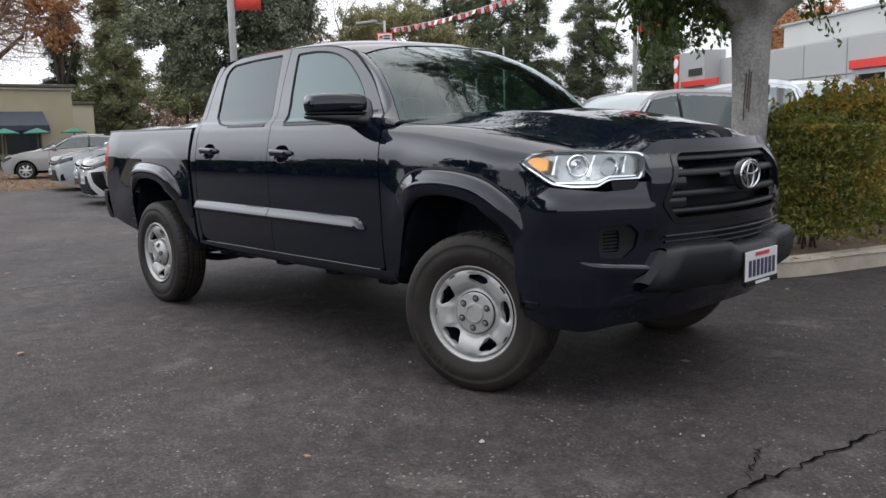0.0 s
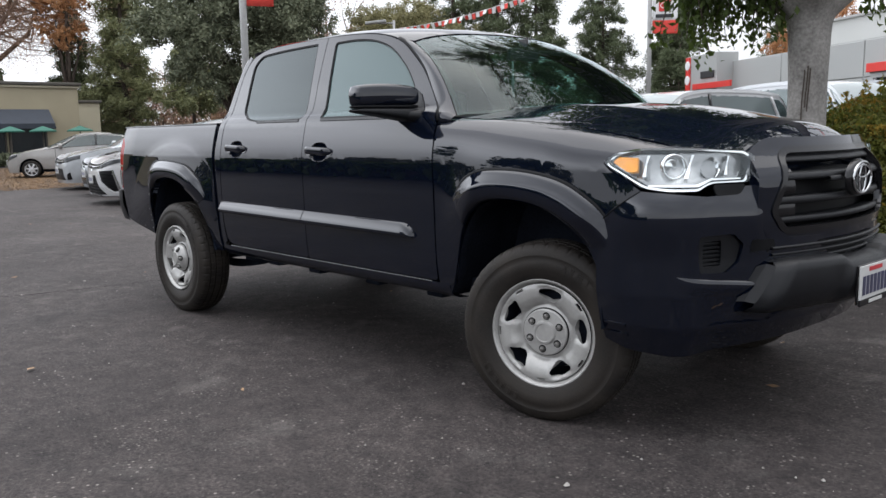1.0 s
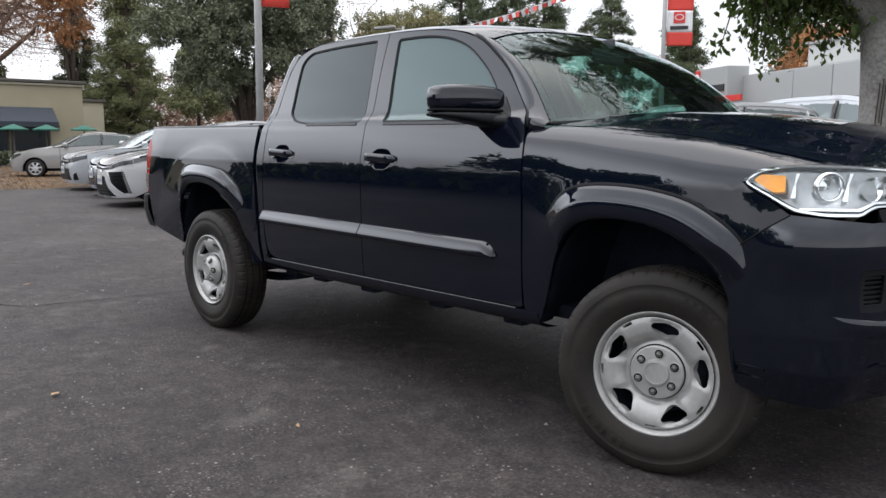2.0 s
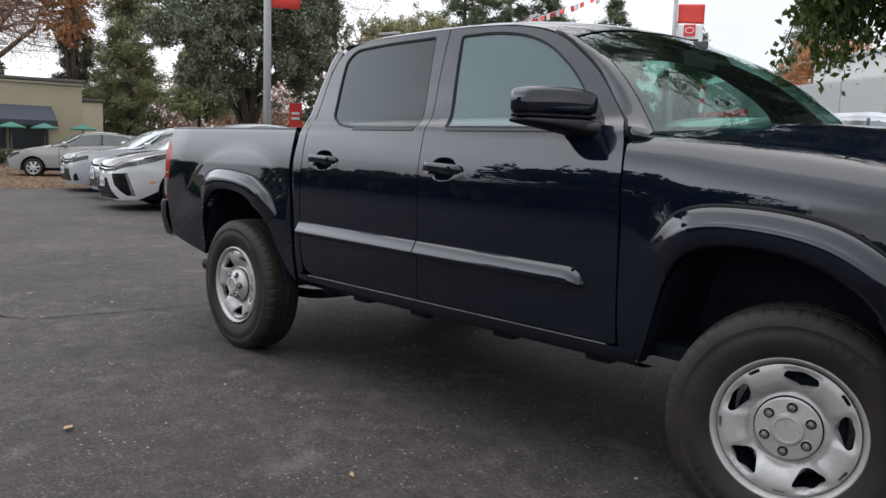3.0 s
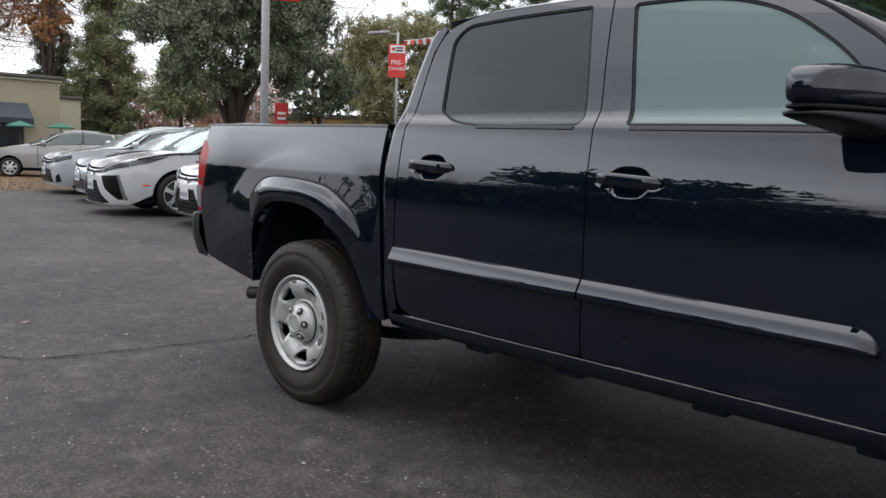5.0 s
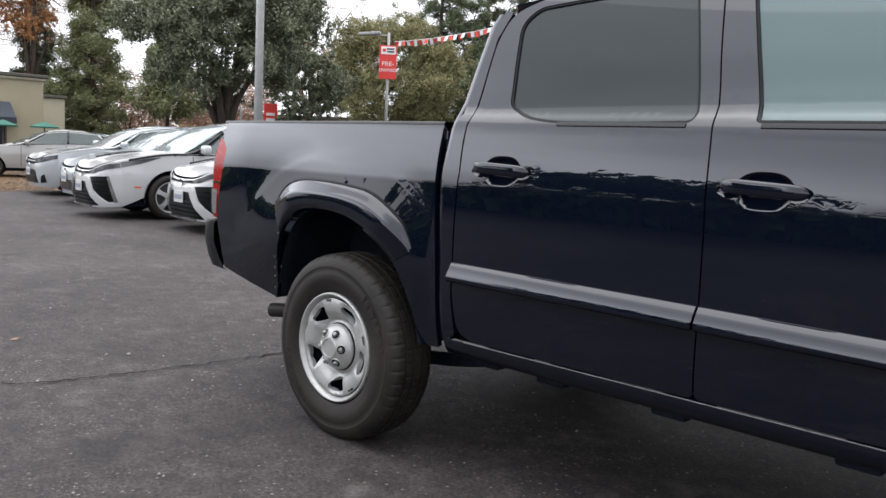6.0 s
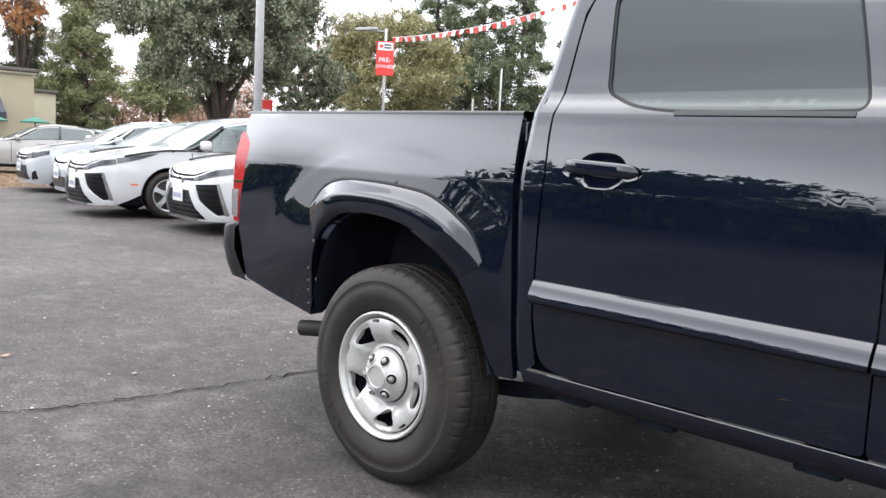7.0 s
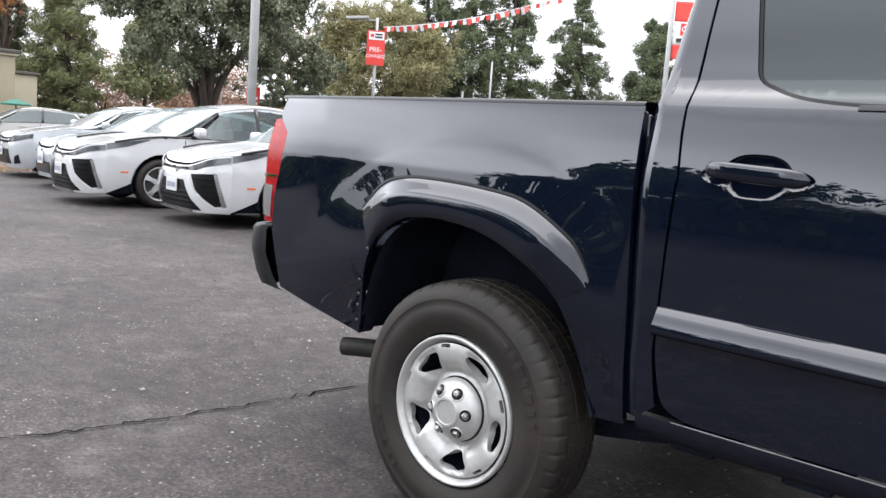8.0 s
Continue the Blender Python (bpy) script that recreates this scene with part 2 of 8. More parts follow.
# ---------------------------------------------------------------- mesh helpers
class Curve:
    """A smooth monotone curve through a few control values."""

    def __init__(self, xs, ys):
        x, y = np.array(xs, float), np.array(ys, float)
        h, d = np.diff(x), np.diff(y) / np.diff(x)
        s = np.zeros(len(x))
        s[0], s[-1] = d[0], d[-1]
        for i in range(1, len(x) - 1):
            if d[i - 1] * d[i] > 0:
                w1, w2 = 2 * h[i] + h[i - 1], h[i] + 2 * h[i - 1]
                s[i] = (w1 + w2) / (w1 / d[i - 1] + w2 / d[i])
        self.x, self.y, self.s = x, y, s

    def __call__(self, v):
        x = self.x
        if v <= x[0]:
            return float(self.y[0] + self.s[0] * (v - x[0]))
        if v >= x[-1]:
            return float(self.y[-1] + self.s[-1] * (v - x[-1]))
        i = int(np.searchsorted(x, v) - 1)
        h = x[i + 1] - x[i]
        t = (v - x[i]) / h
        return float((2 * t**3 - 3 * t**2 + 1) * self.y[i] + (t**3 - 2 * t**2 + t) * h * self.s[i]
                     + (3 * t**2 - 2 * t**3) * self.y[i + 1] + (t**3 - t**2) * h * self.s[i + 1])


def smooth(a, b, v):
    t = min(1.0, max(0.0, (v - a) / (b - a)))
    return t * t * (3 - 2 * t)


def spline(pts, n=8, closed=False):
    """Points on a Catmull-Rom curve through pts (2D or 3D)."""
    p = [np.array(q, float) for q in pts]
    k = len(p)
    out = []
    for i in range(k if closed else k - 1):
        a = p[i - 1] if (closed or i > 0) else 2 * p[0] - p[1]
        b, c = p[i], p[(i + 1) % k]
        d = p[(i + 2) % k] if (closed or i + 2 < k) else 2 * p[-1] - p[-2]
        for j in range(n):
            t = j / n
            out.append(0.5 * (2 * b + (c - a) * t + (2 * a - 5 * b + 4 * c - d) * t * t + (3 * b - a - 3 * c + d) * t**3))
    if not closed:
        out.append(p[-1])
    return [tuple(float(v) for v in q) for q in out]


def rounded(pts, n=4):
    """A polygon with rounded corners; each point is (u, v, radius)."""
    out, k = [], len(pts)
    for i in range(k):
        a, b, c = Vector(pts[i - 1][:2]), Vector(pts[i][:2]), Vector(pts[(i + 1) % k][:2])
        r = pts[i][2] if len(pts[i]) > 2 else 0.0
        if r <= 0:
            out.append(tuple(b))
            continue
        d1, d2 = (a - b), (c - b)
        r = min(r, 0.48 * d1.length, 0.48 * d2.length)
        p, q = b + d1.normalized() * r, b + d2.normalized() * r
        for j in range(n + 1):
            t = j / n
            out.append(tuple((1 - t)**2 * p + 2 * t * (1 - t) * b + t * t * q))
    return out


def mesh_object(name, verts, faces, material, parent=None, label="", smooth_shade=False, normals=None):
    me = bpy.data.meshes.new(name)
    me.from_pydata([tuple(v) for v in verts], [], faces)
    for m in (material if isinstance(material, (list, tuple)) else [material]):
        me.materials.append(m)
    if smooth_shade:
        me.polygons.foreach_set("use_smooth", [True] * len(me.polygons))
    if normals is not None:
        me.normals_split_custom_set_from_vertices(normals)
    me.update()
    ob = new(name, me)
    if parent is not None:
        ob.parent = parent
    if label:
        ob["label"] = label
    return ob


def part(name, bm, material, parent=None, label="", smooth_shade=False):
    """Links a bmesh as one mesh object under a thing or a part."""
    me = bpy.data.meshes.new(name)
    bm.to_mesh(me)
    bm.free()
    for m in (material if isinstance(material, (list, tuple)) else [material]):
        me.materials.append(m)
    if smooth_shade:
        me.polygons.foreach_set("use_smooth", [True] * len(me.polygons))
        me.set_sharp_from_angle(angle=radians(40))
    ob = new(name, me)
    if parent is not None:
        ob.parent = parent
    if label:
        ob["label"] = label
    return ob


def empty(name, m, label="", category="", group="", kind=""):
    ob = new(name)
    ob.matrix_world = m
    ob.empty_display_size = 0.2
    return tagged(ob, label, category, group, kind)


def box_bm(size, at=(0, 0, 0), bevel=0.0, rot=None, bm=None, seg=2):
    b = bmesh.new()
    bmesh.ops.create_cube(b, size=1.0)
    bmesh.ops.scale(b, vec=size, verts=b.verts)
    if bevel:
        bmesh.ops.bevel(b, geom=b.edges[:], offset=bevel, segments=seg, affect="EDGES", profile=0.5)
    if rot is not None:
        bmesh.ops.transform(b, matrix=rot, verts=b.verts)
    bmesh.ops.translate(b, vec=at, verts=b.verts)
    if bm is None:
        return b
    me = bpy.data.meshes.new("tmp")
    b.to_mesh(me)
    b.free()
    bm.from_mesh(me)
    bpy.data.meshes.remove(me)
    return bm


def tube(pts, radii, seg=8, cap=True):
    """Vertices and faces of a tube along pts with a radius at each."""
    vs, fs = [], []
    k = len(pts)
    ref = Vector((0, 0, 1))
    for i in range(k):
        p = Vector(pts[i])
        d = (Vector(pts[min(i + 1, k - 1)]) - Vector(pts[max(i - 1, 0)])).normalized()
        a = d.cross(ref)
        if a.length < 0.1:
            a = d.cross(Vector((1, 0, 0)))
        a.normalize()
        c = d.cross(a)
        for j in range(seg):
            t = 2 * math.pi * j / seg
            vs.append(p + (a * math.cos(t) + c * math.sin(t)) * radii[i])
    for i in range(k - 1):
        for j in range(seg):
            j2 = (j + 1) % seg
            fs.append((i * seg + j, i * seg + j2, (i + 1) * seg + j2, (i + 1) * seg + j))
    if cap:
        fs.append(tuple(range(seg - 1, -1, -1)))
        fs.append(tuple((k - 1) * seg + j for j in range(seg)))
    return vs, fs


def lathe(profile, seg=48, axis="y", close=False):
    """A surface turned round the y (or z) axis; profile is (along, radius)."""
    vs, fs = [], []
    k = len(profile)
    for i in range(seg):
        t = 2 * math.pi * i / seg
        for a, r in profile:
            vs.append((r * math.cos(t), a, r * math.sin(t)) if axis == "y" else (r * math.cos(t), r * math.sin(t), a))
    for i in range(seg):
        i2 = (i + 1) % seg
        for j in range(k if close else k - 1):
            j2 = (j + 1) % k
            fs.append((i * k + j, i * k + j2, i2 * k + j2, i2 * k + j))
    return vs, fs


def panel(name, loops, f, material, parent, cell=0.04, depth=0.012, label="", flip=False, cellv=None):
    """A shaped sheet: 2D outlines (the first outside, the rest holes) laid on the surface f(u, v), with edges turned in by depth."""
    bm = bmesh.new()
    edges = []
    for lp in loops:
        vs = [bm.verts.new((p[0], p[1], 0)) for p in lp]
        for i in range(len(vs)):
            edges.append(bm.edges.new((vs[i - 1], vs[i])))
    bmesh.ops.triangle_fill(bm, use_beauty=True, use_dissolve=False, edges=edges, normal=(0, 0, 1))
    us = [p[0] for p in loops[0]]
    vv = [p[1] for p in loops[0]]
    for ax, vals, c in ((0, us, cell), (1, vv, cellv or cell)):
        lo, hi = min(vals), max(vals)
        for i in range(1, max(2, int((hi - lo) / c) + 1)):
            q = lo + (hi - lo) * i / max(2, int((hi - lo) / c) + 1) + 1e-5
            co, no = [0, 0, 0], [0, 0, 0]
            co[ax], no[ax] = q, 1
            bmesh.ops.bisect_plane(bm, geom=bm.verts[:] + bm.edges[:] + bm.faces[:], dist=1e-6, plane_co=co, plane_no=no)
    bm.verts.index_update()
    P, N, fs = [], [], []
    e = 1e-3
    for v in bm.verts:
        u, w = v.co.x, v.co.y
        p = Vector(f(u, w))
        n = (Vector(f(u + e, w)) - Vector(f(u - e, w))).cross(Vector(f(u, w + e)) - Vector(f(u, w - e)))
        n.normalize()
        P.append(p)
        N.append(-n if flip else n)
    for fc in bm.faces:
        idx = [v.index for v in fc.verts]
        area = sum(fc.verts[i - 1].co.x * fc.verts[i].co.y - fc.verts[i].co.x * fc.verts[i - 1].co.y for i in range(len(idx)))
        if (area > 0) == flip:
            idx.reverse()
        fs.append(tuple(idx))
    if depth:
        count = {}
        for fc in fs:
            for i in range(len(fc)):
                count[frozenset((fc[i - 1], fc[i]))] = count.get(frozenset((fc[i - 1], fc[i])), 0) + 1
        add = {}
        def twin(i):
            if i not in add:
                add[i] = (len(P), len(P) + 1)
                P.extend((P[i].copy(), P[i] - N[i] * depth))
                N.extend((Vector((0, 0, 0)), Vector((0, 0, 0))))
            return add[i]

        rim = []
        for fc in fs:
            for i in range(len(fc)):
                a, b = fc[i - 1], fc[i]
                if count[frozenset((a, b))] == 1:
                    (a0, a1), (b0, b1) = twin(a), twin(b)
                    rim.append((b0, a0, a1, b1))
        fs.extend(rim)
    bm.free()
    return mesh_object(name, P, fs, material, parent, label, True, N)


def ribbon(name, rows, material, parent, label="", smooth_shade=True, closed=False):
    """A sheet over rows of 3D points, each row equally long."""
    k = len(rows[0])
    vs = [p for r in rows for p in r]
    fs = []
    for i in range(len(rows) - 1):
        for j in range(k if closed else k - 1):
            j2 = (j + 1) % k
            fs.append((i * k + j, i * k + j2, (i + 1) * k + j2, (i + 1) * k + j))
    return mesh_object(name, vs, fs, material, parent, label, smooth_shade)

# ---------------------------------------------------------------- ground
def ground_mesh():
    """One sheet, fine near the truck and coarse far off, to the horizon."""
    xs = sorted(set(list(np.arange(-14, 10.01, 0.5)) + [-600, -300, -150, -90, -60, -45, -36, -30, -25, -21, -17, 14, 20, 30, 50, 90, 160, 300, 600]))
    ys = sorted(set(list(np.arange(-8, 8.01, 0.5)) + [-600, -300, -150, -90, -60, -40, -28, -20, -14, -10, 11, 15, 20, 26, 34, 45, 60, 90, 150, 300, 600]))
    vs = [(x, y, 0.004 * (noise.noise((x * 0.35, y * 0.35, 0.3))) if (abs(x) < 14 and abs(y) < 8) else 0.0) for x in xs for y in ys]
    k = len(ys)
    fs = [(i * k + j, (i + 1) * k + j, (i + 1) * k + j + 1, i * k + j + 1) for i in range(len(xs) - 1) for j in range(k - 1)]
    return vs, fs


gv, gf = ground_mesh()
tagged(mesh_object("ground", gv, gf, ASPHALT, None, "", True), "dark worn asphalt of the car park", "ground", "", "structure")

# ---------------------------------------------------------------- the black pickup truck
TRUCK_Y = 0.04
truck = empty("pickup_truck", pose(0, TRUCK_Y, 0), "glossy black crew cab pickup truck parked on the asphalt", "pickup truck")

SIDE = Curve([0.38, 0.46, 0.52, 0.62, 0.80, 0.95, 1.07, 1.10, 1.17, 1.24, 1.28, 1.305, 1.33, 1.378, 1.5, 1.712, 1.82],
             [0.850, 0.880, 0.894, 0.907, 0.915, 0.920, 0.9205, 0.9165, 0.900, 0.878, 0.863, 0.845, 0.815, 0.788, 0.733, 0.630, 0.572])
ROOF_Z = Curve([0.48, 0.53, 0.60, 0.75, 0.95, 1.43, 1.8, 2.0, 2.17, 2.4], [1.70, 1.752, 1.778, 1.798, 1.808, 1.812, 1.795, 1.770, 1.728, 1.65])
DOOR_TOP = Curve([0.5, 0.60, 0.72, 0.95, 1.40, 1.75, 1.95, 2.125, 2.24, 2.36, 2.474, 2.577], [1.60, 1.700, 1.742, 1.757, 1.763, 1.752, 1.725, 1.672, 1.606, 1.519, 1.400, 1.300])


def side_w(x, z):
    w = SIDE(z)
    if x < 0.5 and z > 0.55:
        # blister over the rear wheel arch
        r = math.hypot((x + 0.03) * (0.90 if x < 0 else 0.98), (z - 0.42) * 1.02)
        w += 0.034 * (1 - smooth(0.47, 0.83, r)) * smooth(0.55, 0.80, z) * (1 - smooth(1.17, 1.24, z))
        w += 0.0016 * (1 - smooth(0.735, 0.775, r)) * smooth(0.70, 0.90, z)
    if x < -0.7:
        w -= 0.05 * smooth(-0.7, -1.25, x) * (0.4 + 0.6 * smooth(0.9, 1.25, z))
    return w


def skin(sg, out=0.0):
    """The truck's flank (sg -1: its right side, 1: its left) as a surface over (x, z)."""
    return lambda x, z: (x, sg * (side_w(x, z) + out), z)


# control sections of the nose half: half widths and heights from the shoulder to the middle
SEC_REAR = [(0.920, 1.07), (0.909, 1.14), (0.888, 1.205), (0.852, 1.252), (0.805, 1.280), (0.70, 1.304), (0.50, 1.335), (0.28, 1.345), (0.0, 1.350)]
SEC_MID = [(0.918, 1.065), (0.906, 1.125), (0.885, 1.175), (0.850, 1.215), (0.80, 1.238), (0.70, 1.262), (0.50, 1.298), (0.28, 1.312), (0.0, 1.316)]
SEC_FRONT = [(0.885, 1.045), (0.872, 1.075), (0.850, 1.100), (0.815, 1.122), (0.775, 1.140), (0.68, 1.166), (0.50, 1.200), (0.28, 1.222), (0.0, 1.232)]
_SX = [2.6, 3.25, 3.82]
_SECW = [Curve(_SX, [s[i][0] for s in (SEC_REAR, SEC_MID, SEC_FRONT)]) for i in range(9)]
_SECZ = [Curve(_SX, [s[i][1] for s in (SEC_REAR, SEC_MID, SEC_FRONT)]) for i in range(9)]


def section(x, s):
    """Half width and height of the front end at x; s runs from 0 at the shoulder to 8 in the middle of the hood."""
    s = min(8.0, max(0.0, s))
    nose = 0.16 * smooth(3.78, 4.12, x) ** 1.4
    i = min(7, int(s))
    t = s - i
    pts = []
    for k in (i - 1, i, i + 1, i + 2):
        if k < 0:
            pts.append((2 * _SECW[0](x) - _SECW[1](x), 2 * _SECZ[0](x) - _SECZ[1](x)))
        elif k > 8:
            pts.append((-_SECW[16 - k](x), _SECZ[16 - k](x)))
        else:
            pts.append((_SECW[k](x), _SECZ[k](x)))
    out = []
    for a, b, c, d in zip(*pts):
        out.append(0.5 * (2 * b + (c - a) * t + (2 * a - 5 * b + 4 * c - d) * t * t + (3 * b - a - 3 * c + d) * t**3))
    return out[0], out[1] - nose


def fender_skin(sg, out=0.0):
    """Surface of a front fender over (x, v): v is the height up to 1.07 and runs on over the shoulder above that."""
    def f(x, v):
        tp = 1 - 0.012 * smooth(3.3, 3.6, x) - 0.02 * smooth(3.5, 3.9, x)
        z0 = _SECZ[0](x)
        # blister over the front wheel arch
        r = math.hypot(x - 3.22, v - 0.42)
        bl = 0.020 * (1 - smooth(0.60, 0.84, r)) * smooth(0.60, 0.88, v) * smooth(2.63, 2.85, x) * (1 - smooth(3.42, 3.66, x))
        if v <= 1.07:
            z = v if v < 0.9 else 0.9 + (v - 0.9) * (z0 - 0.9) / 0.17
            edge = 1 + (_SECW[0](x) / 0.9205 - 1) * smooth(0.7, 1.07, v)
            return (x, sg * (SIDE(min(v, 1.07)) * edge * tp + out + bl), z)
        w, z = section(x, (v - 1.07) / 0.05)
        return (x, sg * (w * tp + out + bl), z)
    return f


def hood_skin(x, s):
    w, z = section(x, 8 - abs(s))
    tp = 1 - 0.012 * smooth(3.3, 3.6, x) - 0.02 * smooth(3.5, 3.9, x)
    return (x, math.copysign(w * tp, s) if s else 0.0, z)


REAR_ARCH = spline([(0.432, 0.462), (0.395, 0.60), (0.345, 0.735), (0.255, 0.835), (0.10, 0.908), (-0.08, 0.932), (-0.25, 0.915), (-0.365, 0.845),
                    (-0.425, 0.74), (-0.462, 0.61), (-0.487, 0.50)], 4)
REAR_MID = spline([(0.408, 0.800), (0.385, 0.825), (0.345, 0.858), (0.255, 0.925), (0.10, 0.966), (-0.08, 0.978), (-0.25, 0.972), (-0.36, 0.925), (-0.432, 0.862)], 5)
REAR_OUT = spline([(0.418, 0.828), (0.398, 0.868), (0.345, 0.930), (0.20, 1.008), (0.06, 1.032), (-0.10, 1.042), (-0.26, 1.040), (-0.37, 1.008), (-0.452, 0.925)], 5)
FRONT_ARCH = spline([(3.560, 0.44), (3.560, 0.56), (3.535, 0.70), (3.455, 0.825), (3.33, 0.900), (3.16, 0.930), (3.00, 0.922), (2.89, 0.875), (2.815, 0.77),
                     (2.765, 0.62), (2.715, 0.47)], 4)
FRONT_MID = spline([(3.600, 0.735), (3.548, 0.822), (3.455, 0.893), (3.33, 0.945), (3.16, 0.968), (3.00, 0.966), (2.90, 0.940), (2.835, 0.895), (2.800, 0.855)], 5)
FRONT_OUT = spline([(3.640, 0.775), (3.600, 0.850), (3.530, 0.930), (3.400, 1.008), (3.24, 1.043), (3.06, 1.052), (2.92, 1.038), (2.83, 0.995), (2.765, 0.912)], 5)


def along(pts, n):
    """n points at equal steps along a polyline."""
    p = np.array(pts)
    d = np.concatenate([[0], np.cumsum(np.linalg.norm(np.diff(p, axis=0), axis=1))])
    q = np.linspace(0, d[-1], n)
    return list(zip(np.interp(q, d, p[:, 0]), np.interp(q, d, p[:, 1])))


def flare(parent, sg, arch, mid, outer, surf, name, trim):
    """A wheel-arch flare: upper band sloping out, rounded edge, lower lip turned into the arch."""
    n = 44
    a0 = along(arch[trim[0]:len(arch) - trim[1]], n)
    m0, o0 = along(mid, n), along(outer, n)
    m0 = [(m[0] * 0.68 + o[0] * 0.32, m[1] * 0.68 + o[1] * 0.32) for m, o in zip(m0, o0)]
    rows = []
    ease = [min(1.0, 6 * i / n, 6 * (n - 1 - i) / n) for i in range(n)]

    def row(pts, off):
        r = []
        for (x, z), e in zip(pts, ease):
            q = surf(x, z)
            r.append((q[0], q[1] + sg * off * (0.08 + 0.92 * e), z))
        return r

    rows.append(row(o0, 0.000))
    rows.append(row([(0.93 * o[0] + 0.07 * m[0], 0.93 * o[1] + 0.07 * m[1]) for o, m in zip(o0, m0)], 0.008))
    for t in (0.35, 0.65, 0.9):
        rows.append(row([(o[0] * (1 - t) + m[0] * t, o[1] * (1 - t) + m[1] * t) for o, m in zip(o0, m0)], 0.006 + 0.030 * t))
    rows.append(row(m0, 0.038))
    rows.append(row([(m[0] * 0.85 + a[0] * 0.15, m[1] * 0.85 + a[1] * 0.15) for m, a in zip(m0, a0)], 0.040))
    rows.append(row([(m[0] * 0.3 + a[0] * 0.7, m[1] * 0.3 + a[1] * 0.7) for m, a in zip(m0, a0)], 0.034))
    rows.append(row(a0, 0.028))
    rows.append(row(a0, -0.035))
    if sg > 0:
        rows.reverse()
    ribbon(name, rows, PAINT, parent, "body-colour flare round the wheel arch")
    # thin black strip drawn for the shadow gap above the flare
    edge = [row([(o[0] + k * (o[0] - m[0]), o[1] + k * (o[1] - m[1])) for o, m in zip(o0, m0)], h) for k, h in ((0.16, 0.000), (0.15, 0.006), (-0.02, 0.007))]
    if sg > 0:
        edge.reverse()
    ribbon("flare_gap_shade", edge, GASKET, parent)


REAR_DOOR = rounded([(0.700, 0.520, 0.04), (0.628, 0.545, 0.05), (0.603, 0.68, 0.05), (0.613, 0.95, 0.05), (0.622, 1.115, 0.03), (0.606, 1.22, 0.05), (0.588, 1.40, 0.1),
                     (0.572, 1.60, 0.08), (0.600, 1.695, 0.06), (0.74, 1.748, 0.08), (1.02, 1.760, 0.1), (1.395, 1.765, 0.004), (1.455, 1.52, 0.1), (1.515, 1.30, 0.1), (1.541, 1.10, 0.1),
                     (1.545, 0.90, 0.1), (1.538, 0.520, 0.02)], 4)
REAR_WINDOW = rounded([(0.742, 1.350, 0.03), (0.700, 1.50, 0.1), (0.660, 1.650, 0.05), (0.712, 1.705, 0.05), (0.95, 1.722, 0.1), (1.315, 1.730, 0.012), (1.395, 1.50, 0.1), (1.455, 1.298, 0.03),
                       (1.20, 1.292, 0.1), (0.96, 1.294, 0.1), (0.84, 1.310, 0.06)], 4)
FRONT_DOOR = rounded([(1.543, 0.520, 0.02), (1.550, 0.90, 0.1), (1.546, 1.10, 0.1), (1.520, 1.30, 0.1), (1.460, 1.52, 0.1), (1.401, 1.765, 0.004), (1.75, 1.753, 0.12), (1.95, 1.727, 0.12),
                      (2.125, 1.674, 0.1), (2.36, 1.521, 0.15), (2.478, 1.400, 0.1), (2.585, 1.290, 0.05), (2.612, 1.15, 0.1), (2.622, 0.95, 0.1), (2.620, 0.62, 0.05), (2.618, 0.520, 0.02)], 4)
FRONT_WINDOW = rounded([(1.640, 1.300, 0.012), (1.575, 1.50, 0.1), (1.500, 1.722, 0.02), (1.72, 1.724, 0.1), (1.90, 1.700, 0.12), (2.06, 1.645, 0.12), (2.24, 1.525, 0.1), (2.345, 1.420, 0.05), (2.345, 1.300, 0.02)], 4)


def grow(loop, d):
    """The loop set out by d (negative: in)."""
    k, out = len(loop), []
    area = sum(loop[i - 1][0] * loop[i][1] - loop[i][0] * loop[i - 1][1] for i in range(k))
    sgn = 1 if area > 0 else -1
    for i in range(k):
        a, c = Vector(loop[i - 1]), Vector(loop[(i + 1) % k])
        t = (c - a).normalized() if (c - a).length > 1e-9 else Vector((1, 0))
        out.append((loop[i][0] + sgn * t.y * d, loop[i][1] - sgn * t.x * d))
    return out


def cup_half(d):
    """Half height of the handle's recess at d along the door from its middle: a long lozenge with a round scoop."""
    e = max(0.0, 1 - (abs(d) / 0.130) ** 3.2)
    return 0.027 * e ** 0.5 + 0.026 * max(0.0, 1 - (abs(d) / 0.072) ** 2.6) ** 0.6


def cup_loop(xc, z):
    ds = [-0.130 * math.cos(math.pi * k / 30) for k in range(31)]
    low = [(xc + d, z - 0.004 - cup_half(d)) for d in ds]
    return low + [(xc + d, z - 0.004 + cup_half(d)) for d in ds[-2:0:-1]]


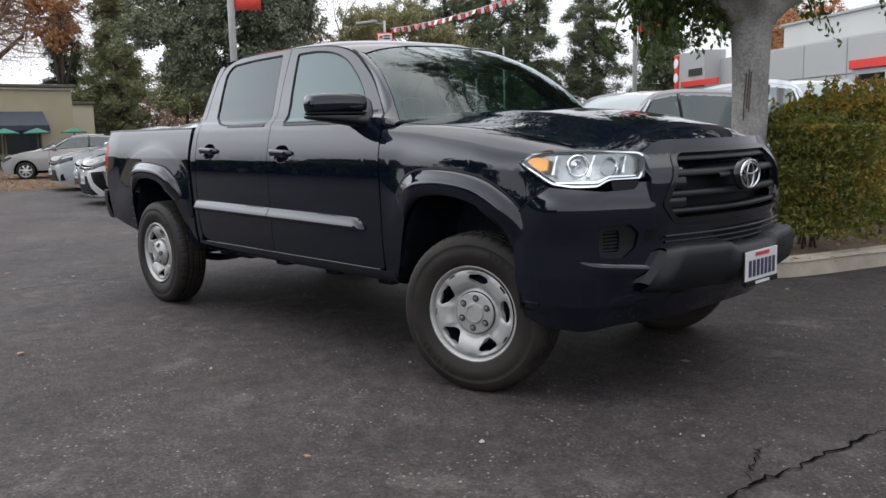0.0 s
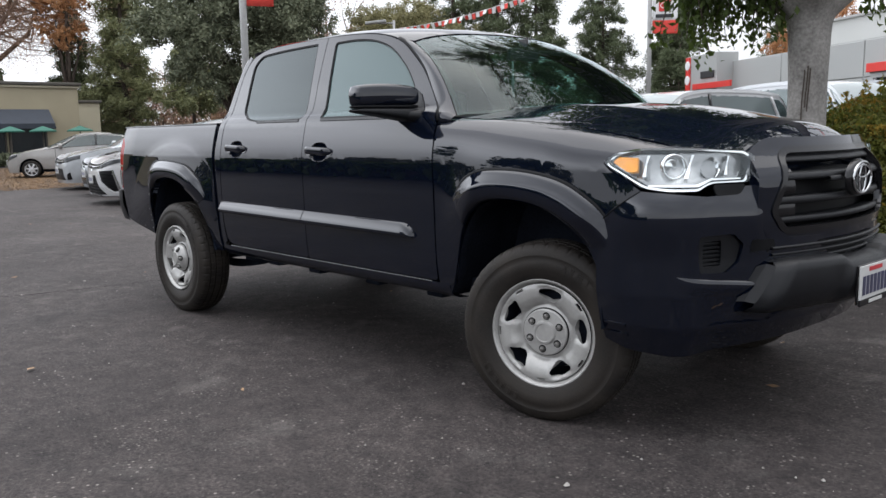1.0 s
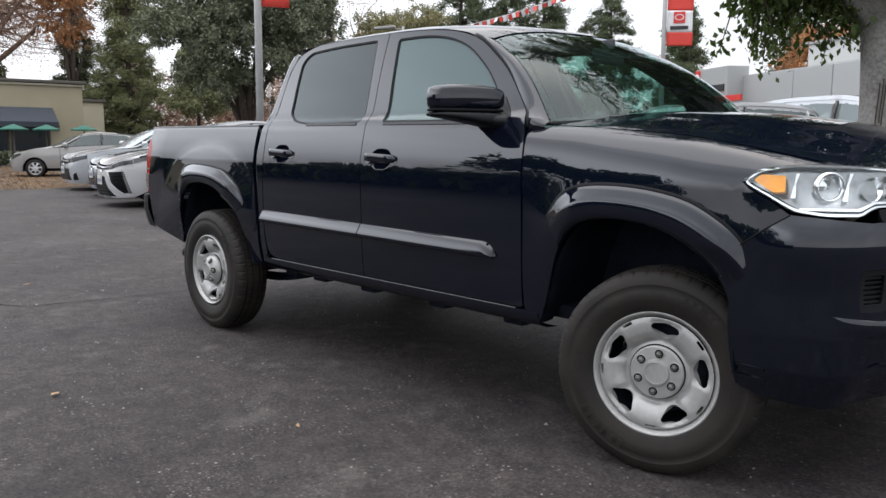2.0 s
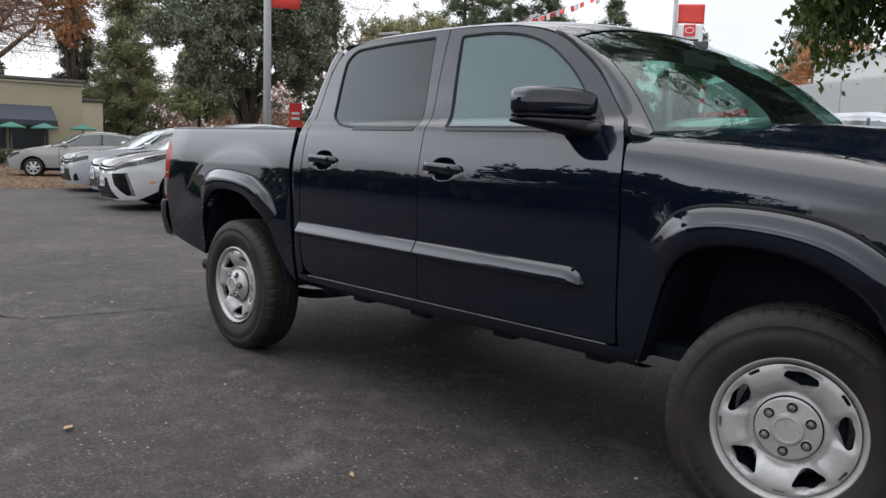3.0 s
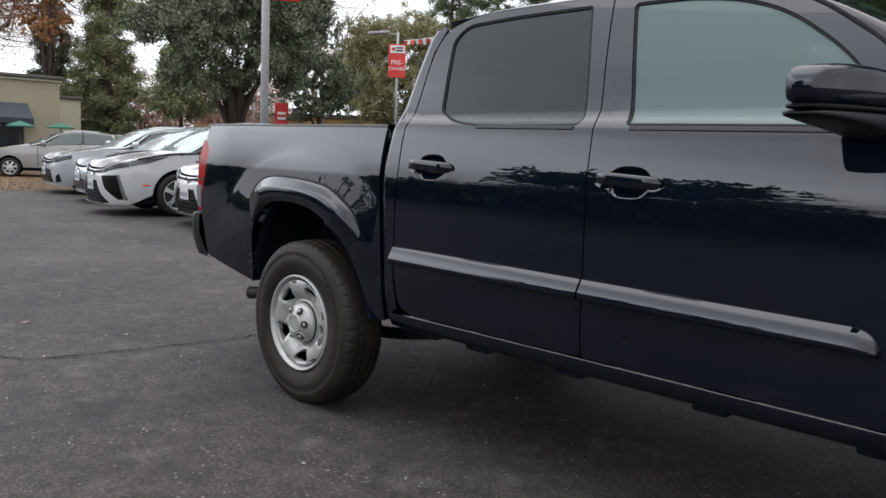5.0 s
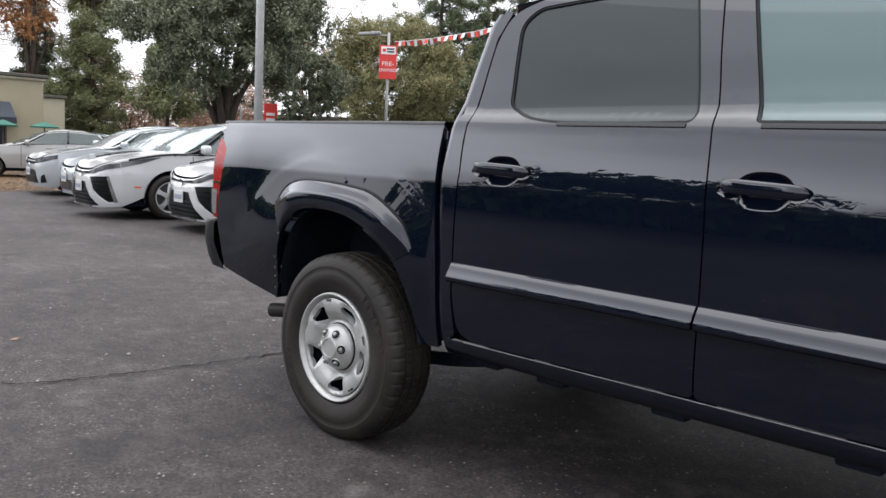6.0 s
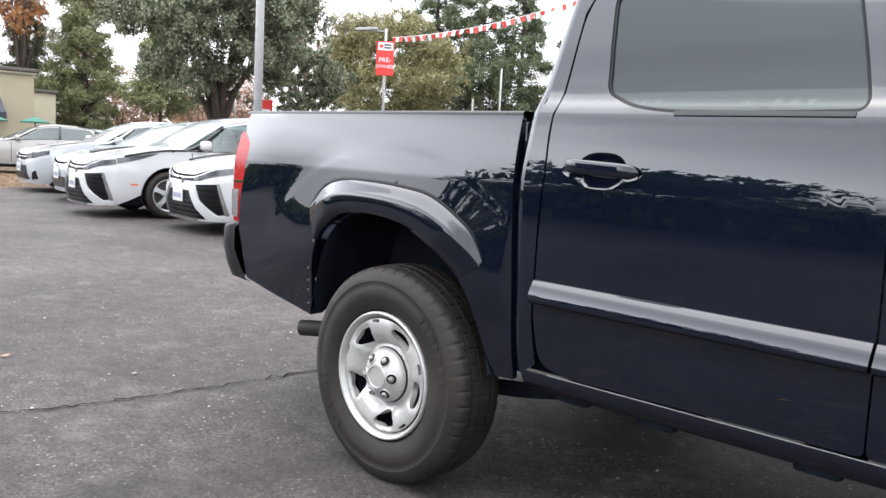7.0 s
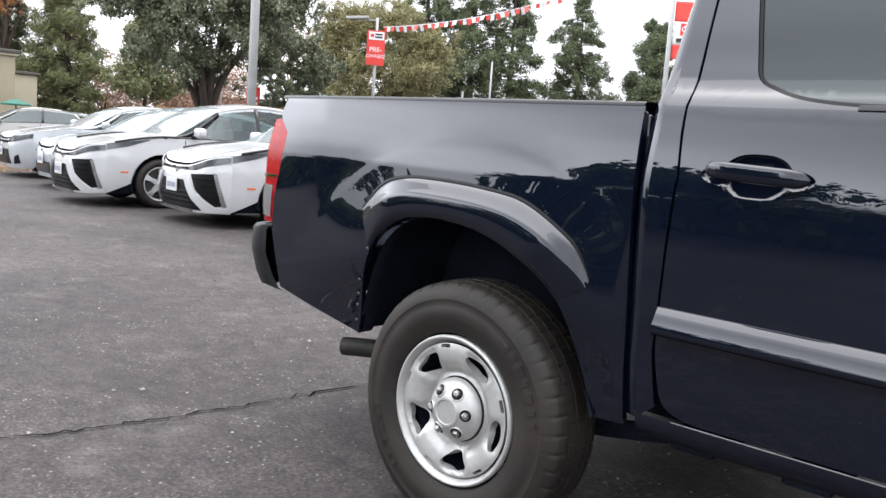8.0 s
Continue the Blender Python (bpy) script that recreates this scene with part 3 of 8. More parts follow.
def door_handle(parent, sg, x0, x1, z):
    """A flat pull bar over a scooped recess, with a lock cap at one end."""
    xc = (x0 + x1) / 2
    cup = cup_loop(xc, z)

    def bowl(x, v):
        hh = max(cup_half(x - xc), 0.004)
        k = min(1.0, ((v - z + 0.004) / (hh * 1.04)) ** 2)
        return (x, sg * (side_w(x, v) - 0.001 - (0.010 + 0.014 * (cup_half(x - xc) > 0.032)) * (1 - k) ** 0.6), v)
    panel("handle_cup", [grow(cup, 0.001)], bowl, PAINT, parent, 0.010, 0, "", sg > 0)
    rows, n = [], 14
    for t in np.linspace(0, 1, 21):
        x = xc - 0.119 + 0.238 * float(t)
        e = (1 - abs(2 * t - 1) ** 7) ** 0.45
        hz = 0.0035 + 0.0175 * e
        zc = z + 0.004 - 0.010 * (float(t) - 0.5)
        y = side_w(x, z) + 0.004 + 0.016 * min(1.0, 5 * t, 5 * (1 - t)) ** 0.7
        r = []
        for a in np.linspace(0, 2 * math.pi, n, endpoint=False):
            c, s = math.cos(a), math.sin(a)
            r.append((x, sg * (y + 0.013 * e * math.copysign(abs(c) ** 0.7, c)), zc + hz * math.copysign(abs(s) ** 0.75, s)))
        rows.append(r if sg > 0 else r[::-1])
    return ribbon("door_handle", rows, PAINT, parent, "body-colour pull handle", True, True)


def window_set(door, sg, loop, glass_mat, nm):
    """Glass set behind the door's skin, with a rubber seal round it."""
    seal = panel("window_seal", [grow(loop, 0.0045), grow(loop, -0.0035)], skin(sg, -0.003), GASKET, door, 0.05, 0.014, "", sg > 0)
    g = panel(nm, [grow(loop, 0.002)], skin(sg, -0.009), glass_mat, door, 0.022, 0, "", sg > 0)
    g.visible_shadow = False
    return g


for sg in (-1, 1):
    body = skin(sg)
    fl = sg > 0
    # rear door
    door = panel("rear_door", [REAR_DOOR, grow(REAR_WINDOW, 0.005), cup_loop(0.804, 1.128)], body, PAINT, truck, 0.035, 0.02, "", fl)
    window_set(door, sg, REAR_WINDOW, PRIVACY, "rear_window_pane")
    door_handle(door, sg, 0.680, 0.928, 1.128)
    # front door
    door2 = panel("front_door", [FRONT_DOOR, grow(FRONT_WINDOW, 0.005), cup_loop(1.6985, 1.118)], body, PAINT, truck, 0.035, 0.02, "", fl)
    window_set(door2, sg, FRONT_WINDOW, SIDE_GLASS if sg < 0 else FAR_GLASS, "front_window_pane")
    door_handle(door2, sg, 1.567, 1.830, 1.118)
    panel("mirror_sail", [rounded([(2.352, 1.302), (2.352, 1.425, 0.01), (2.40, 1.400), (2.475, 1.318), (2.48, 1.302)], 3)], skin(sg, 0.006), BLACK_PLASTIC, door2, 0.04, 0.02, "", fl)
    # belt strip under each window
    for host, xa, xb in ((door, 0.985, 1.435), (door2, 1.655, 2.34)):
        panel("belt_strip", [[(xa, 1.2825), (xb, 1.2825), (xb, 1.2945), (xa, 1.2945)]], skin(sg, 0.004), BLACK_PLASTIC, host, 0.08, 0.008, "", fl)
    # body-side moulding, one piece on each door, with a sloped upper face
    for host, xa, xb in ((door, 0.606, 1.541), (door2, 1.549, 2.475)):
        n = 40
        rows = []
        tip = xb > 2
        for dz, off in ((0.0, 0.001), (0.002, 0.007), (0.026, 0.022), (0.047, 0.034), (0.058, 0.036), (0.068, 0.028), (0.071, 0.001)):
            r = []
            for i in range(n):
                t = 1 - (1 - i / (n - 1)) ** 1.8 if tip else i / (n - 1)
                x = xa + (xb - xa) * t
                z1 = 0.797 - 0.008 * (x - 0.6) - dz
                if tip:
                    u = max(0.0, (t - 0.915) / 0.085)
                    k = 1 - math.sqrt(max(0.0, 1 - u * u))
                    z1 -= k * 0.058 * (1 - dz / 0.071)
                    o = off * (1 - 0.55 * k) * (1 - 0.9 * smooth(0.990, 1.0, t))
                else:
                    o = off
                r.append((x, sg * (side_w(x, z1) + o), z1))
            rows.append(r)
        if fl:
            rows.reverse()
        ribbon("side_moulding", rows, PAINT, host, "body-colour moulding strip")
    # cab corner behind the rear door, wrapping to the back wall
    cab = [(0.560, 0.50), (0.612, 0.54), (0.596, 0.68), (0.606, 0.95), (0.615, 1.115), (0.599, 1.22), (0.581, 1.40), (0.565, 1.60), (0.592, 1.700), (0.56, 1.715), (0.530, 1.66), (0.531, 1.40), (0.545, 1.20), (0.552, 0.80)]
    panel("cab_corner", [cab], body, PAINT, truck, 0.04, 0.03, "", fl)
    rows = []
    for k in range(7):
        a = k / 6 * math.pi / 2
        r = []
        for z in np.linspace(0.50, 1.70, 26):
            xe = float(np.interp(z, [0.5, 0.8, 1.2, 1.4, 1.66, 1.70], [0.558, 0.552, 0.545, 0.531, 0.530, 0.545]))
            r.append((xe - 0.045 * math.sin(a), sg * (side_w(xe, z) - 0.05 * (1 - math.cos(a)) - 0.001), z))
        rows.append(r)
    if fl:
        rows.reverse()
    ribbon("cab_corner_turn", rows[::-1], PAINT, truck)
    # sill under the doors
    rows = []
    for z, o in ((0.512, 0.0), (0.500, 0.004), (0.478, 0.000), (0.455, -0.012), (0.440, -0.05), (0.435, -0.12)):
        rows.append([(x, sg * (side_w(x, max(z, 0.46)) + o), z) for x in np.linspace(0.56, 2.70, 20)])
    if fl:
        rows.reverse()
    ribbon("rocker_sill", rows, PAINT, truck)
    pts = [(x, sg * (side_w(x, 0.515) + 0.004), 0.514) for x in np.linspace(0.66, 2.58, 12)]
    vs, fs = tube(pts, [0.0018] * 12, 6)
    mesh_object("sill_trim", vs, fs, SILL_EDGE, truck, "thin bright edge along the sill")
    # bed side with the wheel opening
    bed = ([(0.486, 1.280), (0.505, 1.10), (0.511, 0.95), (0.520, 0.70), (0.524, 0.468)] + REAR_ARCH
           + [(-0.515, 0.505), (-0.70, 0.540), (-0.925, 0.585), (-0.958, 0.70), (-0.985, 0.800), (-0.975, 0.90), (-0.950, 1.00), (-0.932, 1.10), (-0.938, 1.15), (-1.005, 1.20), (-1.022, 1.225), (-1.012, 1.276)])
    side_panel = panel("bed_side", [bed], body, PAINT, truck, 0.018, 0.02, "", fl)
    flare(side_panel, sg, REAR_ARCH, REAR_MID, REAR_OUT, lambda x, z: body(x, z), "flare", (9, 10))
    # bed rail
    rows = []
    for dy, z in ((-0.001, 1.276), (-0.002, 1.282), (-0.010, 1.288), (-0.075, 1.289), (-0.085, 1.280), (-0.085, 1.22)):
        rows.append([(x, sg * (side_w(x, 1.276) + dy), z + 0.004 * smooth(-1.0, 0.4, x)) for x in np.linspace(-1.05, 0.484, 16)])
    if fl:
        rows.reverse()
    ribbon("bed_rail_cap", rows, BLACK_PLASTIC, truck, "black plastic cap along the bed rail")
    part("bed_inner_wall", box_bm((1.52, 0.03, 0.28), (-0.28, sg * 0.745, 1.125)), PAINT, truck)
    part("wheel_house_top", box_bm((1.14, 0.27, 0.02), (-0.02, sg * 0.615, 0.995), 0.005), BLACK_PLASTIC, truck)
    part("wheel_house_side", box_bm((1.14, 0.02, 0.27), (-0.02, sg * 0.480, 0.865), 0.005), BLACK_PLASTIC, truck)
    part("bed_front_post", box_bm((0.03, 0.12, 0.78), (0.487, sg * 0.80, 0.87), 0.006), PAINT, truck)
    # fender
    fend = [(2.630, 0.50), (2.705, 0.478)] + FRONT_ARCH[::-1][1:-7] + [(3.556, 0.868), (3.640, 0.925), (3.728, 0.985), (3.66, 1.035), (3.585, 1.075), (3.558, 1.100), (3.585, 1.135), (3.66, 1.185), (3.76, 1.232), (3.81, 1.262),
             (3.40, 1.268), (3.0, 1.268), (2.75, 1.268), (2.64, 1.268), (2.600, 1.262), (2.597, 1.225), (2.618, 1.14), (2.632, 0.95), (2.628, 0.70)]
    fender = panel("front_fender", [fend], fender_skin(sg), PAINT, truck, 0.035, 0.02, "", fl)
    flare(fender, sg, FRONT_ARCH, FRONT_MID, FRONT_OUT, fender_skin(sg), "flare", (10, 9))

# hood
hood_loop = rounded([(2.66, -3.93), (3.40, -3.93, 0.02), (3.82, -3.93, 0.03), (3.93, -2.45, 0.1), (4.035, -1.9, 0.1), (4.05, 0), (4.035, 1.9, 0.1), (3.93, 2.45, 0.1), (3.82, 3.93, 0.03), (3.40, 3.93, 0.02), (2.66, 3.93),
                     (2.78, 2.4, 0.3), (2.93, 0.9, 0.3), (2.95, 0), (2.93, -0.9, 0.3), (2.78, -2.4, 0.3)], 4)


def hood_shape(x, s):
    p = hood_skin(x, s)
    ridge = 0.012 * smooth(2.75, 3.1, x) * (1 - smooth(1.55, 2.25, abs(s))) * (1 - 0.6 * smooth(3.7, 4.0, x))
    return (p[0], p[1], p[2] + ridge)


panel("hood", [hood_loop], hood_shape, PAINT, truck, 0.04, 0.02, "", False, 0.16)

# roof
ROOF_EDGE = [(x, side_w(x, DOOR_TOP(x)) - 0.006) for x in np.linspace(0.60, 2.10, 16)]


def roof_skin(x, y):
    xe = min(max(x, 0.60), 2.30)
    yb = side_w(xe, DOOR_TOP(xe)) - 0.004
    k = min(1.0, abs(y) / yb)
    zt, ze = ROOF_Z(x - 0.10 * (1 - k * k) * smooth(1.7, 2.15, x)), DOOR_TOP(xe) + 0.004
    ze = min(ze, ROOF_Z(x) - 0.004) if x > 0.7 else ROOF_Z(x) - 0.05
    return (x, y, zt - (zt - ze) * (0.25 * k**2 + 0.75 * k**6))


roof_loop = ([(0.500, -0.40), (0.520, -0.54)] + [(x, -y) for x, y in ROOF_EDGE] + [(2.165, -0.612), (2.205, -0.45), (2.245, -0.2), (2.255, 0), (2.245, 0.2), (2.205, 0.45), (2.165, 0.612)]
             + [(x, y) for x, y in ROOF_EDGE[::-1]] + [(0.520, 0.54), (0.500, 0.40), (0.492, 0)])
panel("roof", [roof_loop], roof_skin, PAINT, truck, 0.05, 0.02)

# windscreen between the pillars
WS_TOP = Curve([0.0, 0.2, 0.45, 0.61], [2.262, 2.252, 2.212, 2.170])
WS_BASE = Curve([0.0, 0.3, 0.55, 0.70, 0.80], [2.955, 2.935, 2.86, 2.77, 2.68])


def screen_skin(u, v):
    """u from -1 to 1 across, v from 0 at the cowl to 1 at the roof."""
    yt, yb = 0.618 * u, 0.810 * u
    xt, xb = WS_TOP(abs(yt)), WS_BASE(abs(yb))
    zt, zb = roof_skin(xt, yt)[2] - 0.004, 1.318 - 0.030 * u * u
    bow = 0.045 * math.sin(math.pi * min(1, max(0, v)))
    return (xb + (xt - xb) * v + 0.5 * bow, yb + (yt - yb) * v, zb + (zt - zb) * v + 0.9 * bow)


ws = panel("windshield", [[(-0.995, 0.0), (0.995, 0.0), (0.995, 0.99), (-0.995, 0.99)]], screen_skin, WINDSHIELD, truck, 0.08, 0)
ws.visible_shadow = False
panel("windshield_border", [[(-1.0, -0.01), (1.0, -0.01), (1.0, 1.0), (-1.0, 1.0)], [(-0.965, 0.03), (-0.965, 0.965), (0.965, 0.965), (0.965, 0.03)]],
      lambda u, v: tuple(Vector(screen_skin(u, v)) + Vector((-0.002, 0, -0.004))), GASKET, truck, 0.1, 0)
for sg in (-1, 1):
    rows = []
    for k in np.linspace(0, 1, 6):
        r = []
        for t in np.linspace(0, 1, 22):
            x = 2.10 + (2.600 - 2.10) * t
            zd = DOOR_TOP(min(x, 2.577)) + 0.004
            a = Vector((x + 0.006, sg * (side_w(x, zd) - 0.002), zd))
            b = Vector(screen_skin(sg * 1.0, 1 - t))
            p = a.lerp(b, float(k))
            p += Vector((0.25, sg * 0.6, 0.5)).normalized() * 0.006 * math.sin(math.pi * float(k))
            r.append(p)
        rows.append(r)
    if sg > 0:
        rows.reverse()
    ribbon("windshield_pillar", rows[::-1], PAINT, truck)
    # dark seal in the gap between the pillar and the door
    line = [(float(x), sg * (side_w(float(x), DOOR_TOP(float(x))) - 0.016), DOOR_TOP(float(x)) - 0.001) for x in np.linspace(2.06, 2.577, 20)]
    vs, fs = tube(line + [(2.592, sg * 0.850, 1.262)], [0.014] * 21, 8)
    mesh_object("pillar_seal", vs, fs, GASKET, truck, "", True)
    # foot of the pillar, closed down to the fender's top edge
    foot = []
    for p in (r[-1] for r in (rows if sg < 0 else rows[::-1])):
        if not foot:
            q = Vector(fender_skin(sg, 0.002)(2.601, 1.215))
            p0 = p + Vector((-0.016, 0, -0.004))
            foot.append([p0, p0.lerp(q, 0.35), p0.lerp(q, 0.7), q])
        q = Vector(fender_skin(sg, 0.002)(max(2.604, min(p.x, 2.80)), 1.222 + 0.02 * smooth(2.60, 2.70, p.x)))
        foot.append([p, p.lerp(q, 0.35) + Vector((0.0, sg * 0.013, 0.0)), p.lerp(q, 0.7) + Vector((0.0, sg * 0.012, 0.0)), q])
    if sg > 0:
        foot.reverse()
    ribbon("pillar_foot", foot, PAINT, truck)
# cowl grille
panel("cowl", [[(-0.98, -0.14), (0.98, -0.14), (0.98, 0.01), (-0.98, 0.01)]], lambda u, v: tuple(Vector(screen_skin(u, v)) + Vector((0, 0, -0.012))), BLACK_PLASTIC, truck, 0.08, 0.01, "black plastic cowl")
# cab back wall with its window
part("cab_back_wall", box_bm((0.03, 1.50, 0.80), (0.515, 0, 0.90), 0.01), PAINT, truck)
panel("back_wall_upper", [[(-0.74, 1.29), (0.74, 1.29), (0.60, 1.70), (0.45, 1.735), (-0.45, 1.735), (-0.60, 1.70)], rounded([(-0.60, 1.34, 0.04), (0.60, 1.34, 0.04), (0.52, 1.66, 0.05), (-0.52, 1.66, 0.05)], 4)],
      lambda y, z: (0.500 + 0.02 * smooth(1.5, 1.74, z), y, z), PAINT, truck, 0.08, 0.03, "", True)
bw = panel("back_window", [rounded([(-0.61, 1.33, 0.04), (0.61, 1.33, 0.04), (0.53, 1.67, 0.05), (-0.53, 1.67, 0.05)], 4)], lambda y, z: (0.512, y, z), PRIVACY, truck, 0.2, 0, "", True)
bw.visible_shadow = False

# bed floor, front wall, tailgate, bumper
part("bed_floor", box_bm((1.06, 0.95, 0.03), (-0.02, 0, 0.72)), BLACK_PLASTIC, truck)
part("bed_floor_rear", box_bm((0.48, 1.50, 0.03), (-0.80, 0, 0.72)), BLACK_PLASTIC, truck)
part("bed_front_wall", box_bm((0.03, 1.50, 0.55), (0.46, 0, 0.99), 0.005), PAINT, truck)
part("tailgate", box_bm((0.07, 1.40, 0.56), (-1.085, 0, 0.99), 0.012), PAINT, truck)
part("tailgate_cap", box_bm((0.10, 1.46, 0.03), (-1.085, 0, 1.280), 0.010), BLACK_PLASTIC, truck)
for sg in (-1, 1):
    # tail lamp wrapping the rear corner
    def lamp_skin(u, z, sg=sg):
        a = max(0.0, u)
        x = -0.93 - 0.172 * a - 0.016 * smooth(0.6, 1.0, a)
        y = side_w(-0.93, z) - 0.006 - 0.018 * a - 0.12 * smooth(0.62, 1.15, a) ** 1.5
        return (x, sg * y, z)
    def edge_u(z):
        xs = float(np.interp(z, [0.80, 0.90, 1.00, 1.10, 1.15, 1.20, 1.262], [-0.985, -0.975, -0.950, -0.932, -0.938, -1.005, -1.015])) - 0.005
        return max(0.0, (-0.93 - xs) / 0.172)
    zz = np.linspace(0.815, 1.200, 14)
    left = [(edge_u(float(z)), float(z)) for z in zz]
    lamp = panel("tail_light", [left + [(0.78, 1.198), (0.95, 1.165), (1.0, 1.12), (1.0, 0.86), (0.96, 0.82)]], lamp_skin, RED_LENS, truck, 0.12, 0.02, "red tail lamp with a clear lower lens", sg < 0, 0.04)
    panel("reverse_lens", [[(edge_u(0.87) + 0.10, 0.835), (edge_u(0.93) + 0.10, 0.955), (0.90, 0.955), (0.88, 0.845)]], lambda u, z: tuple(Vector(lamp_skin(u, z)) + Vector((-0.004, sg * 0.004, 0))), SATIN, lamp, 0.2, 0.004, "clear lens", sg < 0, 0.03)
    panel("lens_band", [[(edge_u(0.99) + 0.05, 0.985), (edge_u(1.0) + 0.05, 0.995), (0.97, 0.995), (0.97, 0.985)]], lambda u, z: tuple(Vector(lamp_skin(u, z)) + Vector((-0.004, sg * 0.004, 0))), CHROME, lamp, 0.2, 0.003, "", sg < 0, 0.03)
    # body corner behind the lamp
    part("rear_corner", box_bm((0.09, 0.08, 0.46), (-1.045, sg * 0.715, 1.03), 0.01), PAINT, truck)
# rear bumper: a profile swept round the tail
rows = []
for px, pz in ((0.06, 0.795), (0.0, 0.806), (-0.060, 0.802), (-0.085, 0.785), (-0.095, 0.70), (-0.085, 0.62), (-0.055, 0.575), (0.02, 0.570)):
    r = []
    for a in np.linspace(-1.06, 1.06, 55):
        k = smooth(0.86, 1.0, abs(a))
        wrap = max(0.0, abs(a) - 1.0) / 0.06
        y = math.copysign(min(0.800, 0.93 * abs(a)) + 0.105 * math.sin(0.5 * math.pi * k), a) if a else 0.0
        back = -1.085 + px * (1 - 0.35 * k) + 0.070 * k * k + wrap * (0.055 - 0.5 * max(0.0, px))
        low = max(0.0, 0.72 - pz) * 0.35 * k
        r.append((back + low, y * (1 - 0.02 * max(0.0, (0.70 - pz) / 0.13) * k), pz))
    rows.append(r)
ribbon("rear_bumper", rows, BLACK_PLASTIC, truck, "black rear step bumper")

# ---- nose of the truck
_LOW = [(3.54, 0.905), (3.63, 0.912), (3.73, 0.905), (3.83, 0.868), (3.915, 0.795), (3.970, 0.68), (4.030, 0.56), (4.075, 0.45), (4.115, 0.25), (4.13, 0.0)]
_HIGH = [(3.54, 0.885), (3.62, 0.868), (3.70, 0.842), (3.80, 0.780), (3.885, 0.705), (3.945, 0.63), (3.985, 0.56), (4.025, 0.46), (4.06, 0.25), (4.075, 0.0)]
_NL = [Curve(range(10), [p[i] for p in _LOW]) for i in (0, 1)]
_NH = [Curve(range(10), [p[i] for p in _HIGH]) for i in (0, 1)]


def nose_skin(sg, out=0.0):
    """Surface round the truck's nose: u from 0 behind the front wheel arch to 9 in the middle, over the height."""
    def f(u, z):
        k = smooth(0.93, 1.13, z)
        x = _NL[0](u) * (1 - k) + _NH[0](u) * k
        y = _NL[1](u) * (1 - k) + _NH[1](u) * k
        tuck = 0.22 * max(0.0, 0.60 - z) + 0.5 * max(0.0, 0.48 - z)
        c = smooth(2.0, 6.0, u)
        # shoulder under the lamp, rounded over above the fog lamp
        out2 = out + 0.020 * (1 - smooth(0.885, 0.990, z)) * smooth(0.72, 0.885, z) * smooth(0.6, 2.2, u) * (1 - smooth(5.6, 6.4, u))
        return (x - tuck * c + out2 * c, sg * (y - tuck * 0.6 * (1 - c) + out2 * (1 - c)), z)
    return f


def front_skin(out=0.0):
    """Surface of the grille's face over (y, z)."""
    def f(y, z):
        return (4.135 - 0.32 * y * y - 0.50 * max(0.0, z - 0.98) ** 1.0 * smooth(0.98, 1.12, z) - 0.10 * max(0.0, 0.86 - z) + out, y, z)
    return f


